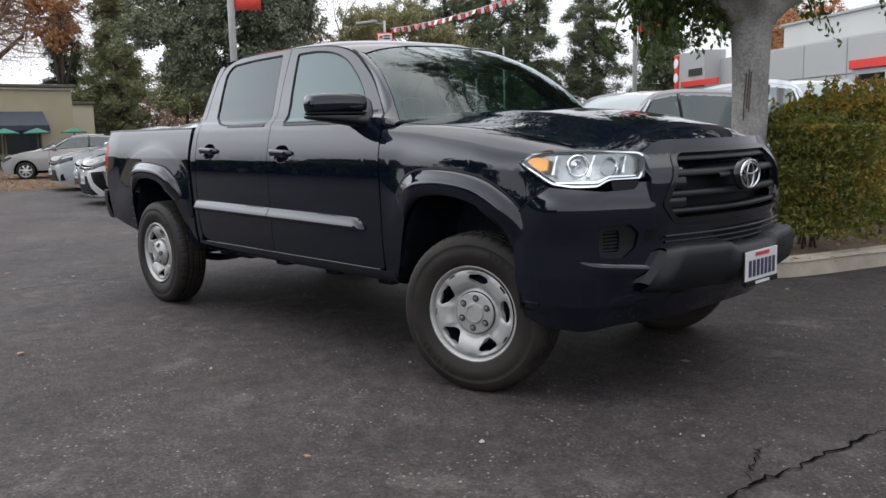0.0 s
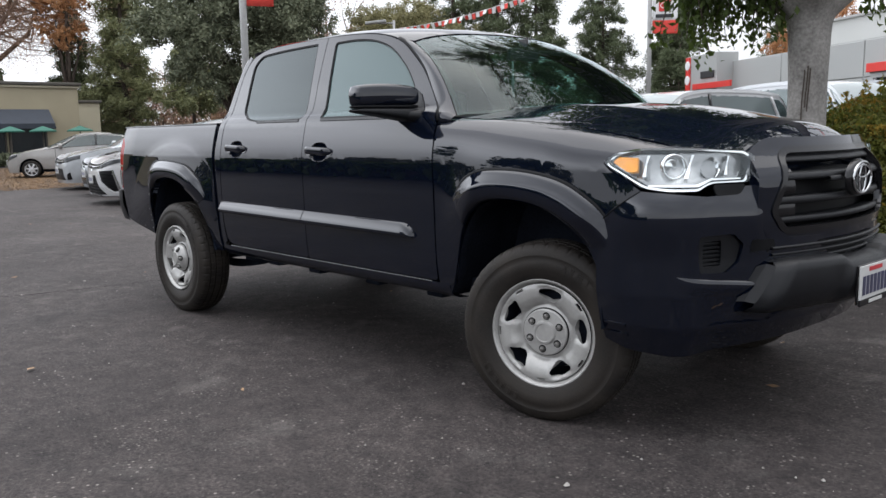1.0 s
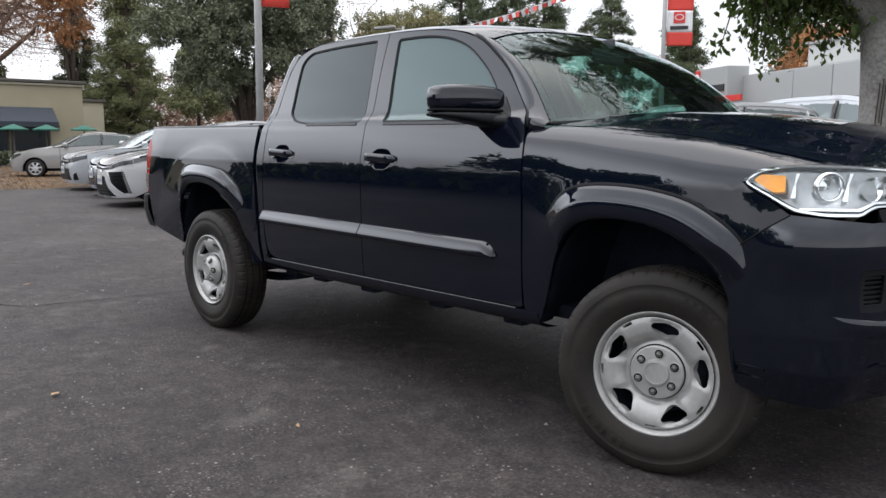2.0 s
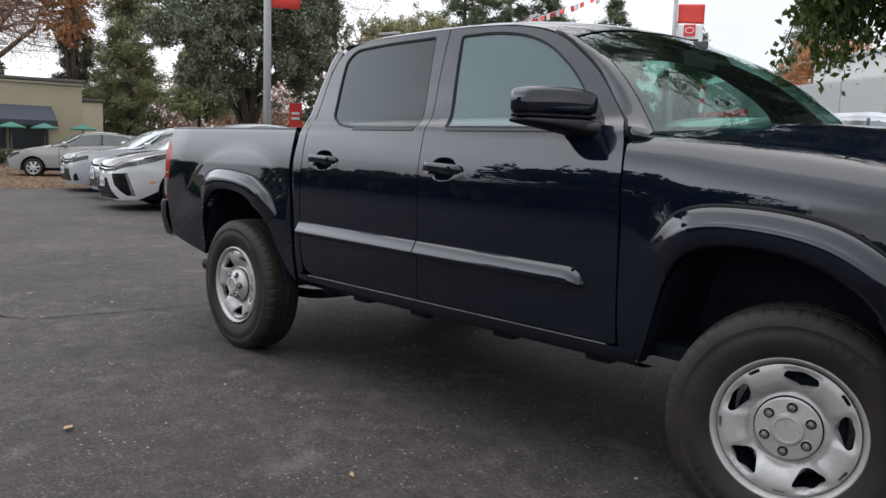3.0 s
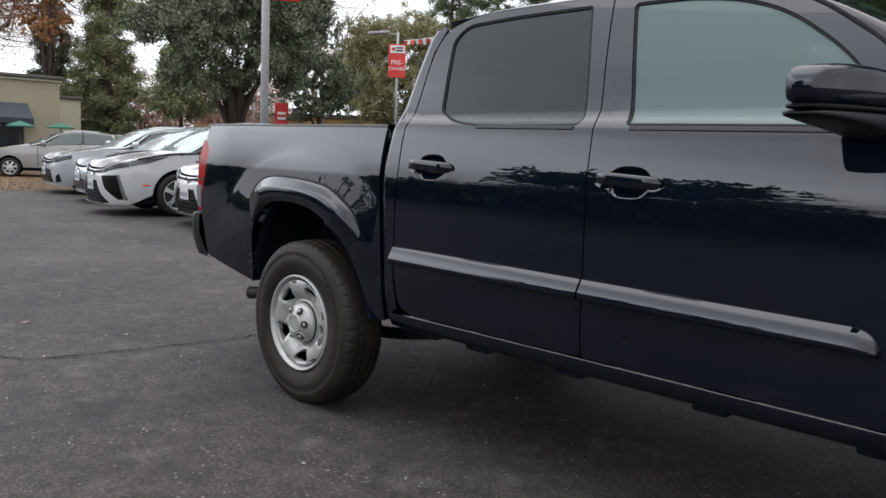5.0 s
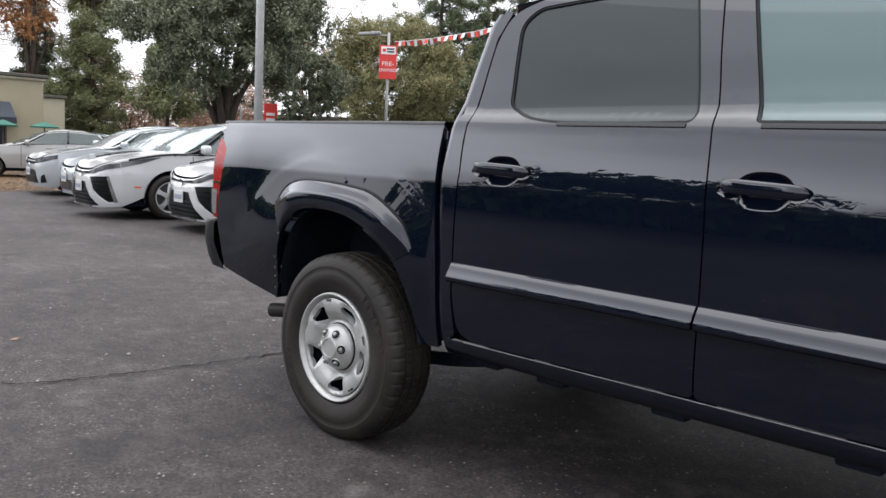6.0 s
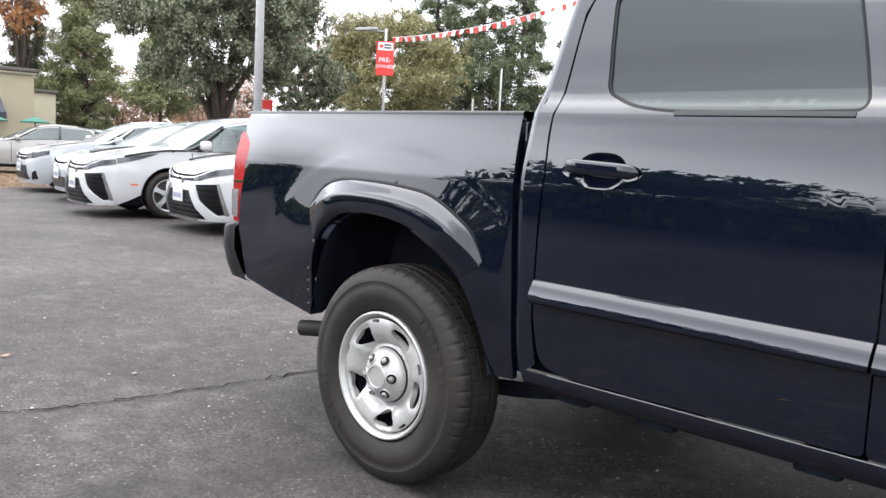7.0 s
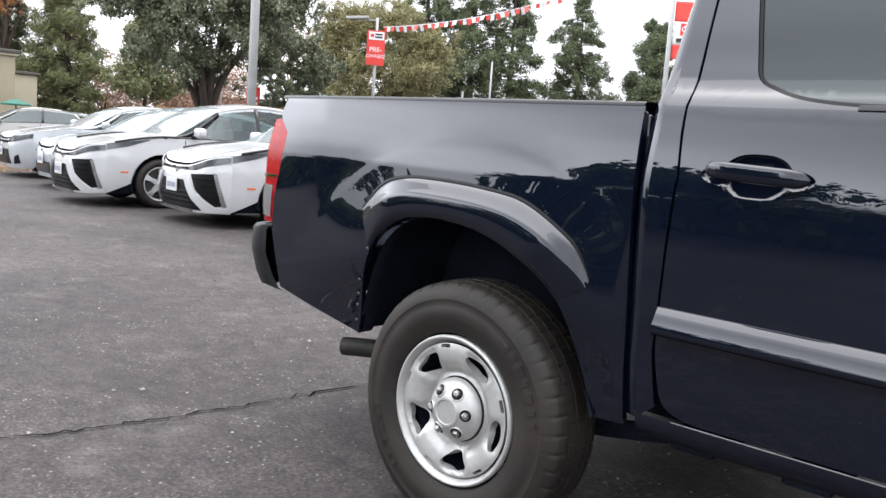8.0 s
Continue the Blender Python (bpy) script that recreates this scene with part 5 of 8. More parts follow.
            mesh_object("sidewall_mark", b, [(0, 1, 2, 3), (0, 4, 5, 1), (1, 5, 6, 2), (2, 6, 7, 3), (3, 7, 4, 0)], RUBBER, w)
    return w


TYRE = tyre_mesh()
STEER = 17.0
build_wheel("wheel", truck, pose(0, -0.843, 0.3745, 0, 12, 0), True)
build_wheel("wheel", truck, pose(3.235, -0.800, 0.3745, 0, 0, STEER) @ pose(0, 0, 0, 0, -8, 0), False)
build_wheel("wheel", truck, pose(0, 0.815, 0.3745, 0, 0, 180), True)
build_wheel("wheel", truck, pose(3.235, 0.800, 0.3745, 0, 0, 180 + STEER), False)

# ---- wheel wells, chassis, exhaust
for sg in (-1, 1):
    for xc, loop in ((0.0, REAR_ARCH), (3.235, FRONT_ARCH)):
        a = along(loop, 30)
        grown = [(xc + (x - xc) * 1.05, 0.40 + (z - 0.40) * 1.06) for x, z in a]
        rows = [[(x, sg * y, z) for x, z in g] for y, g in ((0.898, a), (0.83, [(xc + (x - xc) * 1.01, z) for x, z in a]), (0.80, grown), (0.50, grown))]
        if sg < 0:
            rows.reverse()
        liner = ribbon("wheel_well", rows, UNDER, truck)
        base = [(x, sg * 0.50, z) for x, z in grown]
        mesh_object("well_inner_wall", base, [tuple(range(len(base)))], UNDER, truck)
    # push rivets along the rear edge of the liner
    for z in (0.545, 0.600, 0.640, 0.690, 0.800):
        xr = float(np.interp(z, [0.50, 0.61, 0.74, 0.845], [-0.487, -0.462, -0.425, -0.365])) - 0.018
        vs, fs = lathe([(-0.003, 0.0005), (-0.003, 0.0035), (0.001, 0.006)], 10)
        mesh_object("liner_rivet", [(v[0] + xr, sg * (side_w(xr, z) + 0.001 - v[1]), v[2] + z) for v in vs], fs, DARK_STEEL, truck, "", True)
    part("frame_rail", box_bm((4.6, 0.08, 0.14), (1.55, sg * 0.46, 0.47), 0.008), UNDER, truck)
    # hanging pinch seam behind the sill with brackets
    for x in (0.66, 0.95, 1.40, 1.95, 2.45):
        part("body_mount", box_bm((0.12, 0.22, 0.06), (x, sg * 0.66, 0.43), 0.012), UNDER, truck)
    # leaf spring and damper at the back
    pts = [(x, sg * 0.55, 0.40 - 0.10 * math.sin(math.pi * (x + 0.65) / 1.3)) for x in np.linspace(-0.65, 0.65, 12)]
    v, fcs = tube(pts, [0.03] * 12, 6)
    mesh_object("leaf_spring", v, fcs, UNDER, truck)
part("floor_pan", box_bm((2.6, 1.50, 0.05), (1.75, 0, 0.50)), UNDER, truck)
part("transmission", box_bm((1.1, 0.36, 0.20), (1.75, 0.05, 0.40), 0.05), UNDER, truck)
part("fuel_tank", box_bm((1.0, 0.42, 0.18), (1.05, 0.42, 0.40), 0.05), UNDER, truck)
part("engine_block", box_bm((0.9, 0.8, 0.55), (3.3, 0, 0.72), 0.06), UNDER, truck)
part("radiator_support", box_bm((0.06, 1.35, 0.52), (3.93, 0, 0.74), 0.02), UNDER, truck)
part("firewall", box_bm((0.04, 1.56, 0.80), (2.62, 0, 0.88), 0.01), UNDER, truck)
# box added inside the tail to stop light leaking past the wheel liner
part("bed_light_block", box_bm((0.62, 1.54, 0.17), (-0.86, 0, 0.70), 0.01), UNDER, truck)
part("spare_wheel", box_bm((0.70, 0.70, 0.22), (-0.62, 0, 0.56), 0.09), UNDER, truck)
for x in (0.0, 3.235):
    v, fcs = tube([(x, -0.74, 0.375), (x, -0.2, 0.375), (x, 0, 0.375), (x, 0.2, 0.375), (x, 0.74, 0.375)], [0.045, 0.05, 0.12, 0.05, 0.045], 12)
    mesh_object("axle", v, fcs, UNDER, truck, "", True)
pts = [(1.2, -0.30, 0.42), (0.45, -0.42, 0.46), (0.0, -0.50, 0.56), (-0.30, -0.66, 0.46), (-0.46, -0.735, 0.425), (-0.66, -0.800, 0.405)]
pp = spline(pts, 5)
v, fcs = tube(pp, [0.033] * len(pp), 18, False)
v2, f2 = tube([pp[-1], pp[-3]], [0.030, 0.030], 18, False)
mesh_object("exhaust_pipe", v + v2, fcs + [tuple(reversed([i + len(v) for i in q])) for q in f2], SOOT, truck, "dark sooty steel tailpipe", True)

# ---- cabin
def seat_bm(w, h):
    b = box_bm((0.50, w, 0.14), (0, 0, 0.62), 0.05, seg=3)
    box_bm((0.14, w, h), (-0.26, 0, 0.92), 0.05, Matrix.Rotation(radians(-14), 4, "Y"), b, 3)
    return b


for y in (-0.38, 0.38):
    st = part("front_seat", seat_bm(0.50, 0.62), SEAT_FABRIC, truck, "dark grey cloth seat", True)
    st.location = (1.72, y, 0.08)
    hr = part("headrest", box_bm((0.10, 0.26, 0.18), (-0.345, 0, 1.30), 0.045, seg=3), SEAT_FABRIC, st, "", True)
rs = part("rear_bench", seat_bm(1.30, 0.58), SEAT_FABRIC, truck, "dark grey cloth rear bench", True)
rs.location = (0.98, 0, 0.06)
for y in (-0.42, 0.42):
    part("headrest", box_bm((0.09, 0.26, 0.15), (-0.33, y, 1.28), 0.04, seg=3), SEAT_FABRIC, rs, "", True)
part("dashboard", box_bm((0.50, 1.50, 0.30), (2.52, 0, 1.13), 0.07, seg=3), CABIN, truck, "dark grey dashboard", True)
part("instrument_hood", box_bm((0.22, 0.40, 0.10), (2.36, 0.38, 1.285), 0.04, seg=3), CABIN, truck, "", True)
c = Vector((2.12, 0.38, 1.17))
ringpts = [c + Matrix.Rotation(radians(-24), 3, "Y") @ Vector((0, 0.185 * math.cos(a), 0.185 * math.sin(a))) for a in np.linspace(0, 2 * math.pi, 33)]
v, fcs = tube(ringpts, [0.016] * 33, 8, False)
steer = mesh_object("steering_wheel", v, fcs, CABIN, truck, "black steering wheel", True)
v, fcs = tube([c, Vector((2.35, 0.38, 1.10))], [0.06, 0.035], 10)
mesh_object("steering_column", v, fcs, CABIN, steer, "", True)
for a in (0.15, math.pi - 0.15, -math.pi / 2):
    v, fcs = tube([c, c + Matrix.Rotation(radians(-24), 3, "Y") @ Vector((0, 0.18 * math.cos(a), 0.18 * math.sin(a)))], [0.022, 0.014], 6)
    mesh_object("spoke", v, fcs, CABIN, steer, "", True)
rm = part("inside_mirror", box_bm((0.03, 0.24, 0.07), (2.36, 0.0, 1.62), 0.012), CABIN, truck, "", True)
part("mirror_stem", box_bm((0.07, 0.02, 0.06), (2.36, 0.0, 1.675), 0.005), CABIN, rm)
panel("headliner", [[(0.56, -0.58), (2.10, -0.58), (2.10, 0.58), (0.56, 0.58)]], lambda x, y: tuple(Vector(roof_skin(x, y)) + Vector((0, 0, -0.045))), mat("headliner_cloth", (0.32, 0.31, 0.30), 0.9), truck, 0.2, 0)
for sg in (-1, 1):
    for x0, x1 in ((0.62, 1.50), (1.58, 2.56)):
        panel("door_trim", [[(x0, 0.56), (x1, 0.56), (x1, 1.28), (x0, 1.28)]], skin(sg, -0.075), CABIN, truck, 0.2, 0, "", sg > 0)
    part("pillar_trim", box_bm((0.13, 0.04, 0.50), (1.49, sg * 0.655, 1.51), 0.01, Matrix.Rotation(radians(sg * 25), 4, "X") @ Matrix.Rotation(radians(-12), 4, "Y")), CABIN, truck)
    for nm, y in (("sun_visor", sg * 0.33),):
        part(nm, box_bm((0.16, 0.40, 0.02), (2.16, y, 1.685), 0.008, Matrix.Rotation(radians(24), 4, "Y")), CABIN, truck)
part("window_sticker", box_bm((0.002, 0.06, 0.05), (2.70, 0.60, 1.395), 0.0, Matrix.Rotation(radians(-58), 4, "Y")), WHITE_PLATE, truck, "small white paper sticker")

# ---------------------------------------------------------------- buildings, kerb, poles
CONCRETE = mat("kerb_concrete", (0.29, 0.255, 0.205), 0.85, vary=0.22, scale=5, bump=0.35, bscale=120)
MULCH = mat("bark_mulch", (0.075, 0.045, 0.028), 0.95, vary=0.45, scale=30, bump=0.8, bscale=150, tint=(0.15, 0.095, 0.06))
STUCCO = mat("beige_stucco", (0.36, 0.315, 0.22), 0.9, vary=0.08, scale=0.8, bump=0.2, bscale=60)
STUCCO_LIGHT = mat("cream_stucco", (0.46, 0.42, 0.31), 0.9, vary=0.08, scale=0.8, bump=0.2, bscale=60)
CORNICE = mat("dark_cornice", (0.085, 0.078, 0.066), 0.8, vary=0.15)
AWNING = mat("slate_awning_cloth", (0.035, 0.042, 0.055), 0.85, vary=0.15, scale=3)
DARK_ROOM = mat("dark_window_glass", (0.010, 0.014, 0.017), 0.12, vary=0.2, scale=1)
PANEL_GREY = mat("grey_metal_panel", (0.35, 0.36, 0.352), 0.55, vary=0.05, scale=0.6, objvar=0.5)
WHITE_WALL = mat("white_painted_wall", (0.43, 0.435, 0.42), 0.75, vary=0.05, scale=0.6)
RED_SIGN = mat("red_sign_paint", (0.62, 0.040, 0.032), 0.45, vary=0.06, scale=3)
RED_CLOTH = mat("red_banner_cloth", (0.62, 0.055, 0.04), 0.7, vary=0.08, scale=4)
WHITE_CLOTH = mat("white_banner_cloth", (0.72, 0.72, 0.72), 0.7, vary=0.05, scale=4)
POLE_PAINT = mat("grey_pole_paint", (0.30, 0.30, 0.292), 0.5, vary=0.12, scale=6)
YELLOW_WALL = mat("ochre_wall", (0.50, 0.33, 0.12), 0.85, vary=0.1, scale=0.5)
GREEN_CLOTH = mat("green_umbrella_cloth", (0.018, 0.105, 0.075), 0.8, vary=0.12, scale=2)
SIGN_DARK = mat("dark_sign_paint", (0.02, 0.02, 0.022), 0.5)

# planter: kerb in pieces, mulch bed
KERB = spline([(2.35, 8.6), (2.28, 6.6), (2.22, 4.6), (2.25, 3.25), (2.42, 2.80), (2.72, 2.70), (3.02, 2.83), (3.20, 3.18), (3.34, 3.62), (3.46, 4.0), (3.75, 5.2), (4.3, 8.6)], 8)
bed_top = [(x, y, 0.115 + 0.03 * noise.noise((x, y, 0))) for x, y in KERB]
mesh_object("planter_bed", bed_top, [tuple(range(len(bed_top)))][:], MULCH, None)
tagged(bpy.data.objects["planter_bed"], "brown bark mulch bed inside the kerb", "planter bed", "", "structure")
kerb = empty("kerb", pose(0, 0, 0), "pale worn concrete kerb round the planter", "kerb", "", "structure")
for k in range(0, len(KERB) - 4, 4):
    seg = KERB[k:k + 5]
    vs, fs = [], []
    for i, (x, y) in enumerate(seg):
        a, b = Vector(seg[max(0, i - 1)]), Vector(seg[min(4, i + 1)])
        t = (b - a).normalized()
        nrm = Vector((t.y, -t.x))
        sh = 0.997 if 0 < i < 4 else 0.99
        for o, z in ((0.0, 0.0), (-0.010, 0.12), (-0.030, 0.148), (-0.135, 0.150), (-0.150, 0.135), (-0.150, 0.0)):
            q = Vector((x, y)) + nrm * o
            q += (Vector(seg[2]) - q) * (0.003 if i in (0, 4) else 0)
            vs.append((q.x, q.y, z))
    for i in range(4):
        for j in range(5):
            fs.append((i * 6 + j, (i + 1) * 6 + j, (i + 1) * 6 + j + 1, i * 6 + j + 1))
    fs += [(0, 1, 2, 3, 4, 5), (29, 28, 27, 26, 25, 24)]
    mesh_object("kerb_stone", vs, fs, CONCRETE, kerb)

# restaurant with a slate awning and a lower wing
rest = empty("restaurant", pose(-34.5, 10.8, 0), "beige stucco restaurant with a slate awning", "building")
part("wall", box_bm((9.0, 24.0, 3.50), (-4.5, -12.0, 1.75), 0.02), STUCCO, rest)
part("cornice", box_bm((9.3, 24.3, 0.14), (-4.5, -12.0, 3.60), 0.03), CORNICE, rest, "dark flat cornice")
part("cornice_band", box_bm((9.16, 24.16, 0.10), (-4.5, -12.0, 3.47), 0.02), STUCCO_LIGHT, rest)
part("wing_wall", box_bm((7.0, 2.94, 2.95), (-8.2, 1.27, 1.475), 0.02), STUCCO_LIGHT, rest, "cream stucco wing")
part("wing_cornice", box_bm((7.2, 3.14, 0.14), (-8.2, 1.27, 3.02), 0.03), CORNICE, rest)
part("wing_window", box_bm((0.06, 0.35, 0.8), (-4.68, 0.55, 1.75), 0.01), DARK_ROOM, rest)
aw = part("awning", box_bm((0.06, 8.6, 0.95), (0.55, -5.7, 2.12), 0.01, Matrix.Rotation(radians(-48), 4, "Y")), AWNING, rest, "slate blue cloth awning")
part("awning_valance", box_bm((0.03, 8.6, 0.22), (0.92, -5.7, 1.72), 0.0), AWNING, aw)
for k in range(5):
    win = part("window", box_bm((0.10, 1.45, 1.62), (0.03, -2.3 - 1.70 * k, 0.86), 0.01), DARK_ROOM, rest, "dark glazed shopfront window")
    for yy in (-0.76, 0.76):
        part("window_post", box_bm((0.14, 0.07, 1.66), (0.05, -2.3 - 1.70 * k + yy, 0.86), 0.01), CORNICE, win)
for y, z in ((-1.2, 1.65), (1.6, 1.62)):
    part("wall_lamp", box_bm((0.16, 0.20, 0.10), (0.08 if y < 0 else -4.62, y, z), 0.03), SIGN_DARK, rest)


def umbrella(at, r, z):
    u = empty("patio_umbrella", pose(*at), "green cloth patio umbrella", "umbrella", "patio umbrellas")
    vs = [(0, 0, z)] + [(r * math.cos(a), r * math.sin(a), z - 0.20) for a in np.linspace(0, 2 * math.pi, 8, endpoint=False)]
    vs += [(r * math.cos(a), r * math.sin(a), z - 0.25) for a in np.linspace(0, 2 * math.pi, 8, endpoint=False)]
    fs = [(0, 1 + k, 1 + (k + 1) % 8) for k in range(8)] + [(1 + k, 9 + k, 9 + (k + 1) % 8, 1 + (k + 1) % 8) for k in range(8)]
    mesh_object("canopy", vs, fs, GREEN_CLOTH, u)
    v, f = tube([(0, 0, 0), (0, 0, z)], [0.03, 0.03], 6)
    mesh_object("pole", v, f, CORNICE, u)
    part("base", box_bm((0.5, 0.5, 0.08), (0, 0, 0.04), 0.02), CORNICE, u)


for at in ((-31.5, 6.95, 0), (-31.8, 8.3, 0), (-31.6, 9.75, 0), (-36.5, 19.2, 0)):
    umbrella(at, 0.55, 1.70)

# car dealer's building: grey panels, red band, white upper wall
DEAL = Matrix.Translation((-20.0, 40.0, 0)) @ Matrix.Rotation(math.atan2(-16, 24), 4, "Z")
dealer = empty("dealer_building", DEAL, "grey panelled showroom with red bands and a white upper wall", "building")
part("wall", box_bm((44.0, 14.0, 4.55), (22.0, 7.2, 2.275)), PANEL_GREY, dealer)
part("upper_wall", box_bm((41.4, 9.0, 1.75), (23.8, 8.6, 5.375), 0.03), WHITE_WALL, dealer, "white upper wall")
part("upper_wall_return", box_bm((1.6, 0.5, 1.65), (13.2, 3.90, 5.33), 0.02), PANEL_GREY, dealer)
part("parapet", box_bm((41.7, 9.3, 0.12), (23.8, 8.6, 6.30), 0.02), POLE_PAINT, dealer)
part("portal", box_bm((3.6, 1.2, 5.05), (1.8, -0.1, 2.525), 0.02), PANEL_GREY, dealer, "taller grey entrance portal")
part("portal_edge", box_bm((0.45, 0.10, 3.6), (0.32, -0.74, 3.20), 0.01), RED_SIGN, dealer, "red upright sign panel")
for z in (4.55, 3.75):
    vs, fs = lathe([(-0.02, 0.001), (-0.02, 0.24), (0.02, 0.28)], 20)
    mesh_object("round_mark", [(v[0] + 0.32, v[1] - 0.80, v[2] + z) for v in vs], fs, WHITE_CLOTH, dealer)
part("name_bar", box_bm((1.5, 0.06, 0.36), (2.6, -0.74, 3.95), 0.01), SIGN_DARK, dealer)
part("red_band", box_bm((4.2, 0.12, 0.30), (3.2, -0.80, 3.35), 0.01), RED_SIGN, dealer)
for k in range(12):
    for r in range(3):
        if k >= 1:
            part("wall_panel", box_bm((2.95, 0.05, 1.44), (3.75 + 3.0 * (k - 0), 0.165, 0.80 + 1.49 * r), 0.012, seg=1), PANEL_GREY, dealer)
dd = part("door_portal", box_bm((7.5, 0.5, 3.3), (18.9, 0.02, 1.65), 0.02), PANEL_GREY, dealer)
part("door_glass", box_bm((6.9, 0.06, 2.95), (18.9, -0.25, 1.48)), DARK_ROOM, dd, "dark entrance glazing")
part("door_band", box_bm((7.6, 0.16, 0.34), (18.9, -0.28, 3.35), 0.01), RED_SIGN, dd, "red band over the entrance")
for k in range(5):
    part("door_mullion", box_bm((0.08, 0.06, 2.95), (15.6 + 1.65 * k, -0.30, 1.48)), POLE_PAINT, dd)

# far ochre shop
shop = empty("far_shop", pose(-49, 33, 0, 0, 0, 40), "far low ochre shop with a red sign", "building")
part("wall", box_bm((13, 6, 3.1), (0, 0, 1.55), 0.02), YELLOW_WALL, shop)
part("roof_edge", box_bm((13.4, 6.4, 0.25), (0, 0, 3.2), 0.02), CORNICE, shop)
part("sign", box_bm((3.4, 0.12, 0.55), (-2.2, -3.08, 2.65), 0.02), RED_SIGN, shop, "red shop sign")
for k in range(4):
    part("window", box_bm((1.8, 0.1, 1.4), (-4.6 + 3.0 * k, -3.04, 1.2), 0.01), DARK_ROOM, shop)


# light poles and banners
def upright(name, x, y, h, r0, r1, label, lean=(0, 0)):
    p = empty(name, pose(x, y, 0), label, "light pole", "light poles")
    v, f = tube([(0, 0, 0.02), (lean[0] * h * 0.5, lean[1] * h * 0.5, h * 0.5), (lean[0] * h, lean[1] * h, h)], [r0, (r0 + r1) / 2, r1], 16)
    mesh_object("pole", v, f, POLE_PAINT, p, "", True)
    v, f = tube([(0, 0, 0), (0, 0, 0.5)], [0.24, 0.22], 16)
    mesh_object("footing", v, f, CONCRETE, p, "concrete footing")
    return p


def letters(body, size, material, parent, m):
    """Raised letters from the built-in font, turned into a mesh."""
    cu = bpy.data.curves.new("letters", "FONT")
    cu.body, cu.size, cu.extrude = body, size, 0.004
    cu.align_x, cu.align_y = "CENTER", "CENTER"
    tmp = bpy.data.objects.new("letters_tmp", cu)
    me = bpy.data.meshes.new_from_object(tmp)
    bpy.data.objects.remove(tmp)
    me.materials.clear()
    me.materials.append(material)
    ob = new("letters", me)
    ob.parent = parent
    ob.matrix_basis = m
    return ob


def facing(x, y, z, yaw):
    """A sheet's pose: its own x to the right and y up for one who looks along yaw."""
    return pose(x, y, z, 90, 0, yaw)


def banner(parent, w, z0, z1, yaw, off, cloth, name="banner"):
    """A slightly waved cloth beside its pole."""
    rows = []
    c, s = math.cos(radians(yaw)), math.sin(radians(yaw))
    for i in range(9):
        z = z0 + (z1 - z0) * i / 8
        r = []
        for j in range(7):
            u = off + w * j / 6
            n = 0.03 * math.sin(3.0 * z + 2.2 * j / 6) * (j / 6)
            r.append((u * c - n * s, u * s + n * c, z - 0.03 * (j / 6)))
        rows.append(r)
    b = ribbon(name, rows, cloth, parent)
    sol = b.modifiers.new("thick", "SOLIDIFY")
    sol.thickness = 0.006
    return b


left_pole = upright("light_pole", -11.93, 6.56, 7.6, 0.088, 0.075, "pale grey light pole with a red banner")
banner(left_pole, 0.62, 4.10, 6.0, 42, 0.09, RED_CLOTH)
pre = upright("sign_pole", -27.8, 24.2, 6.75, 0.075, 0.06, "grey light pole with a red sign board")
m = facing(0, -0.0, 0, 43)
board = part("sign_board", box_bm((0.82, 1.58, 0.05), (0, 5.36, 0.10), 0.01), RED_SIGN, pre, "red board with white lettering")
board.matrix_basis = m
part("sign_header", box_bm((0.70, 0.36, 0.02), (0.02, 5.91, 0.135), 0.004), WHITE_CLOTH, board)
part("header_mark", box_bm((0.16, 0.14, 0.02), (-0.18, 5.92, 0.150), 0.004), RED_SIGN, board)
for k in range(2):
    part("header_bar", box_bm((0.34, 0.07, 0.02), (0.12, 5.98 - 0.13 * k, 0.150), 0.002), SIGN_DARK, board)
letters("PRE-", 0.30, WHITE_CLOTH, board, Matrix.Translation((0.0, 5.28, 0.132)))
letters("OWNED", 0.215, WHITE_CLOTH, board, Matrix.Translation((0.0, 4.98, 0.132)))
arm = part("lamp_arm", box_bm((0.9, 0.06, 0.06), (-0.42, 6.62, 0), 0.01), POLE_PAINT, pre)
arm.matrix_basis = m
part("lamp_head", box_bm((1.05, 0.13, 0.36), (-0.92, 6.68, 0), 0.03, Matrix.Rotation(radians(5), 4, "Z")), POLE_PAINT, arm, "flat grey lamp head")
toy = upright("banner_pole", -13.2, 24.8, 8.6, 0.095, 0.08, "grey light pole with a red and white banner")
banner(toy, 0.95, 6.05, 6.75, 30, 0.10, RED_CLOTH)
banner(toy, 0.93, 5.25, 6.05, 30, 0.10, WHITE_CLOTH)
banner(toy, 0.95, 4.75, 5.25, 30, 0.10, RED_CLOTH)
tm = facing(0, 0, 0, 30)
mk = part("banner_mark", box_bm((0.42, 0.42, 0.012), (0.55, 5.78, 0.05), 0.003), RED_SIGN, toy)
mk.matrix_basis = tm
vs, fs = tube([(0.55 + 0.15 * math.cos(a), 5.78 + 0.10 * math.sin(a), 0.062) for a in np.linspace(0, 2 * math.pi, 25)], [0.016] * 25, 6, False)
q = mesh_object("mark_ring", vs, fs, WHITE_CLOTH, mk)
bb = part("banner_bar", box_bm((0.66, 0.13, 0.012), (0.55, 5.40, 0.05), 0.002), SIGN_DARK, toy)
bb.matrix_basis = tm
far_sign = upright("sign_pole", -31.0, 19.8, 3.2, 0.06, 0.05, "short pole with a small red sign")
b2 = part("sign_board", box_bm((0.62, 1.25, 0.05), (0, 2.50, 0.08), 0.01), RED_SIGN, far_sign, "small red sign board")
b2.matrix_basis = facing(0, 0, 0, 48)
for k in range(2):
    part("sign_bar", box_bm((0.40, 0.12, 0.02), (0, 2.62 - 0.24 * k, 0.115), 0.003), WHITE_CLOTH, b2)
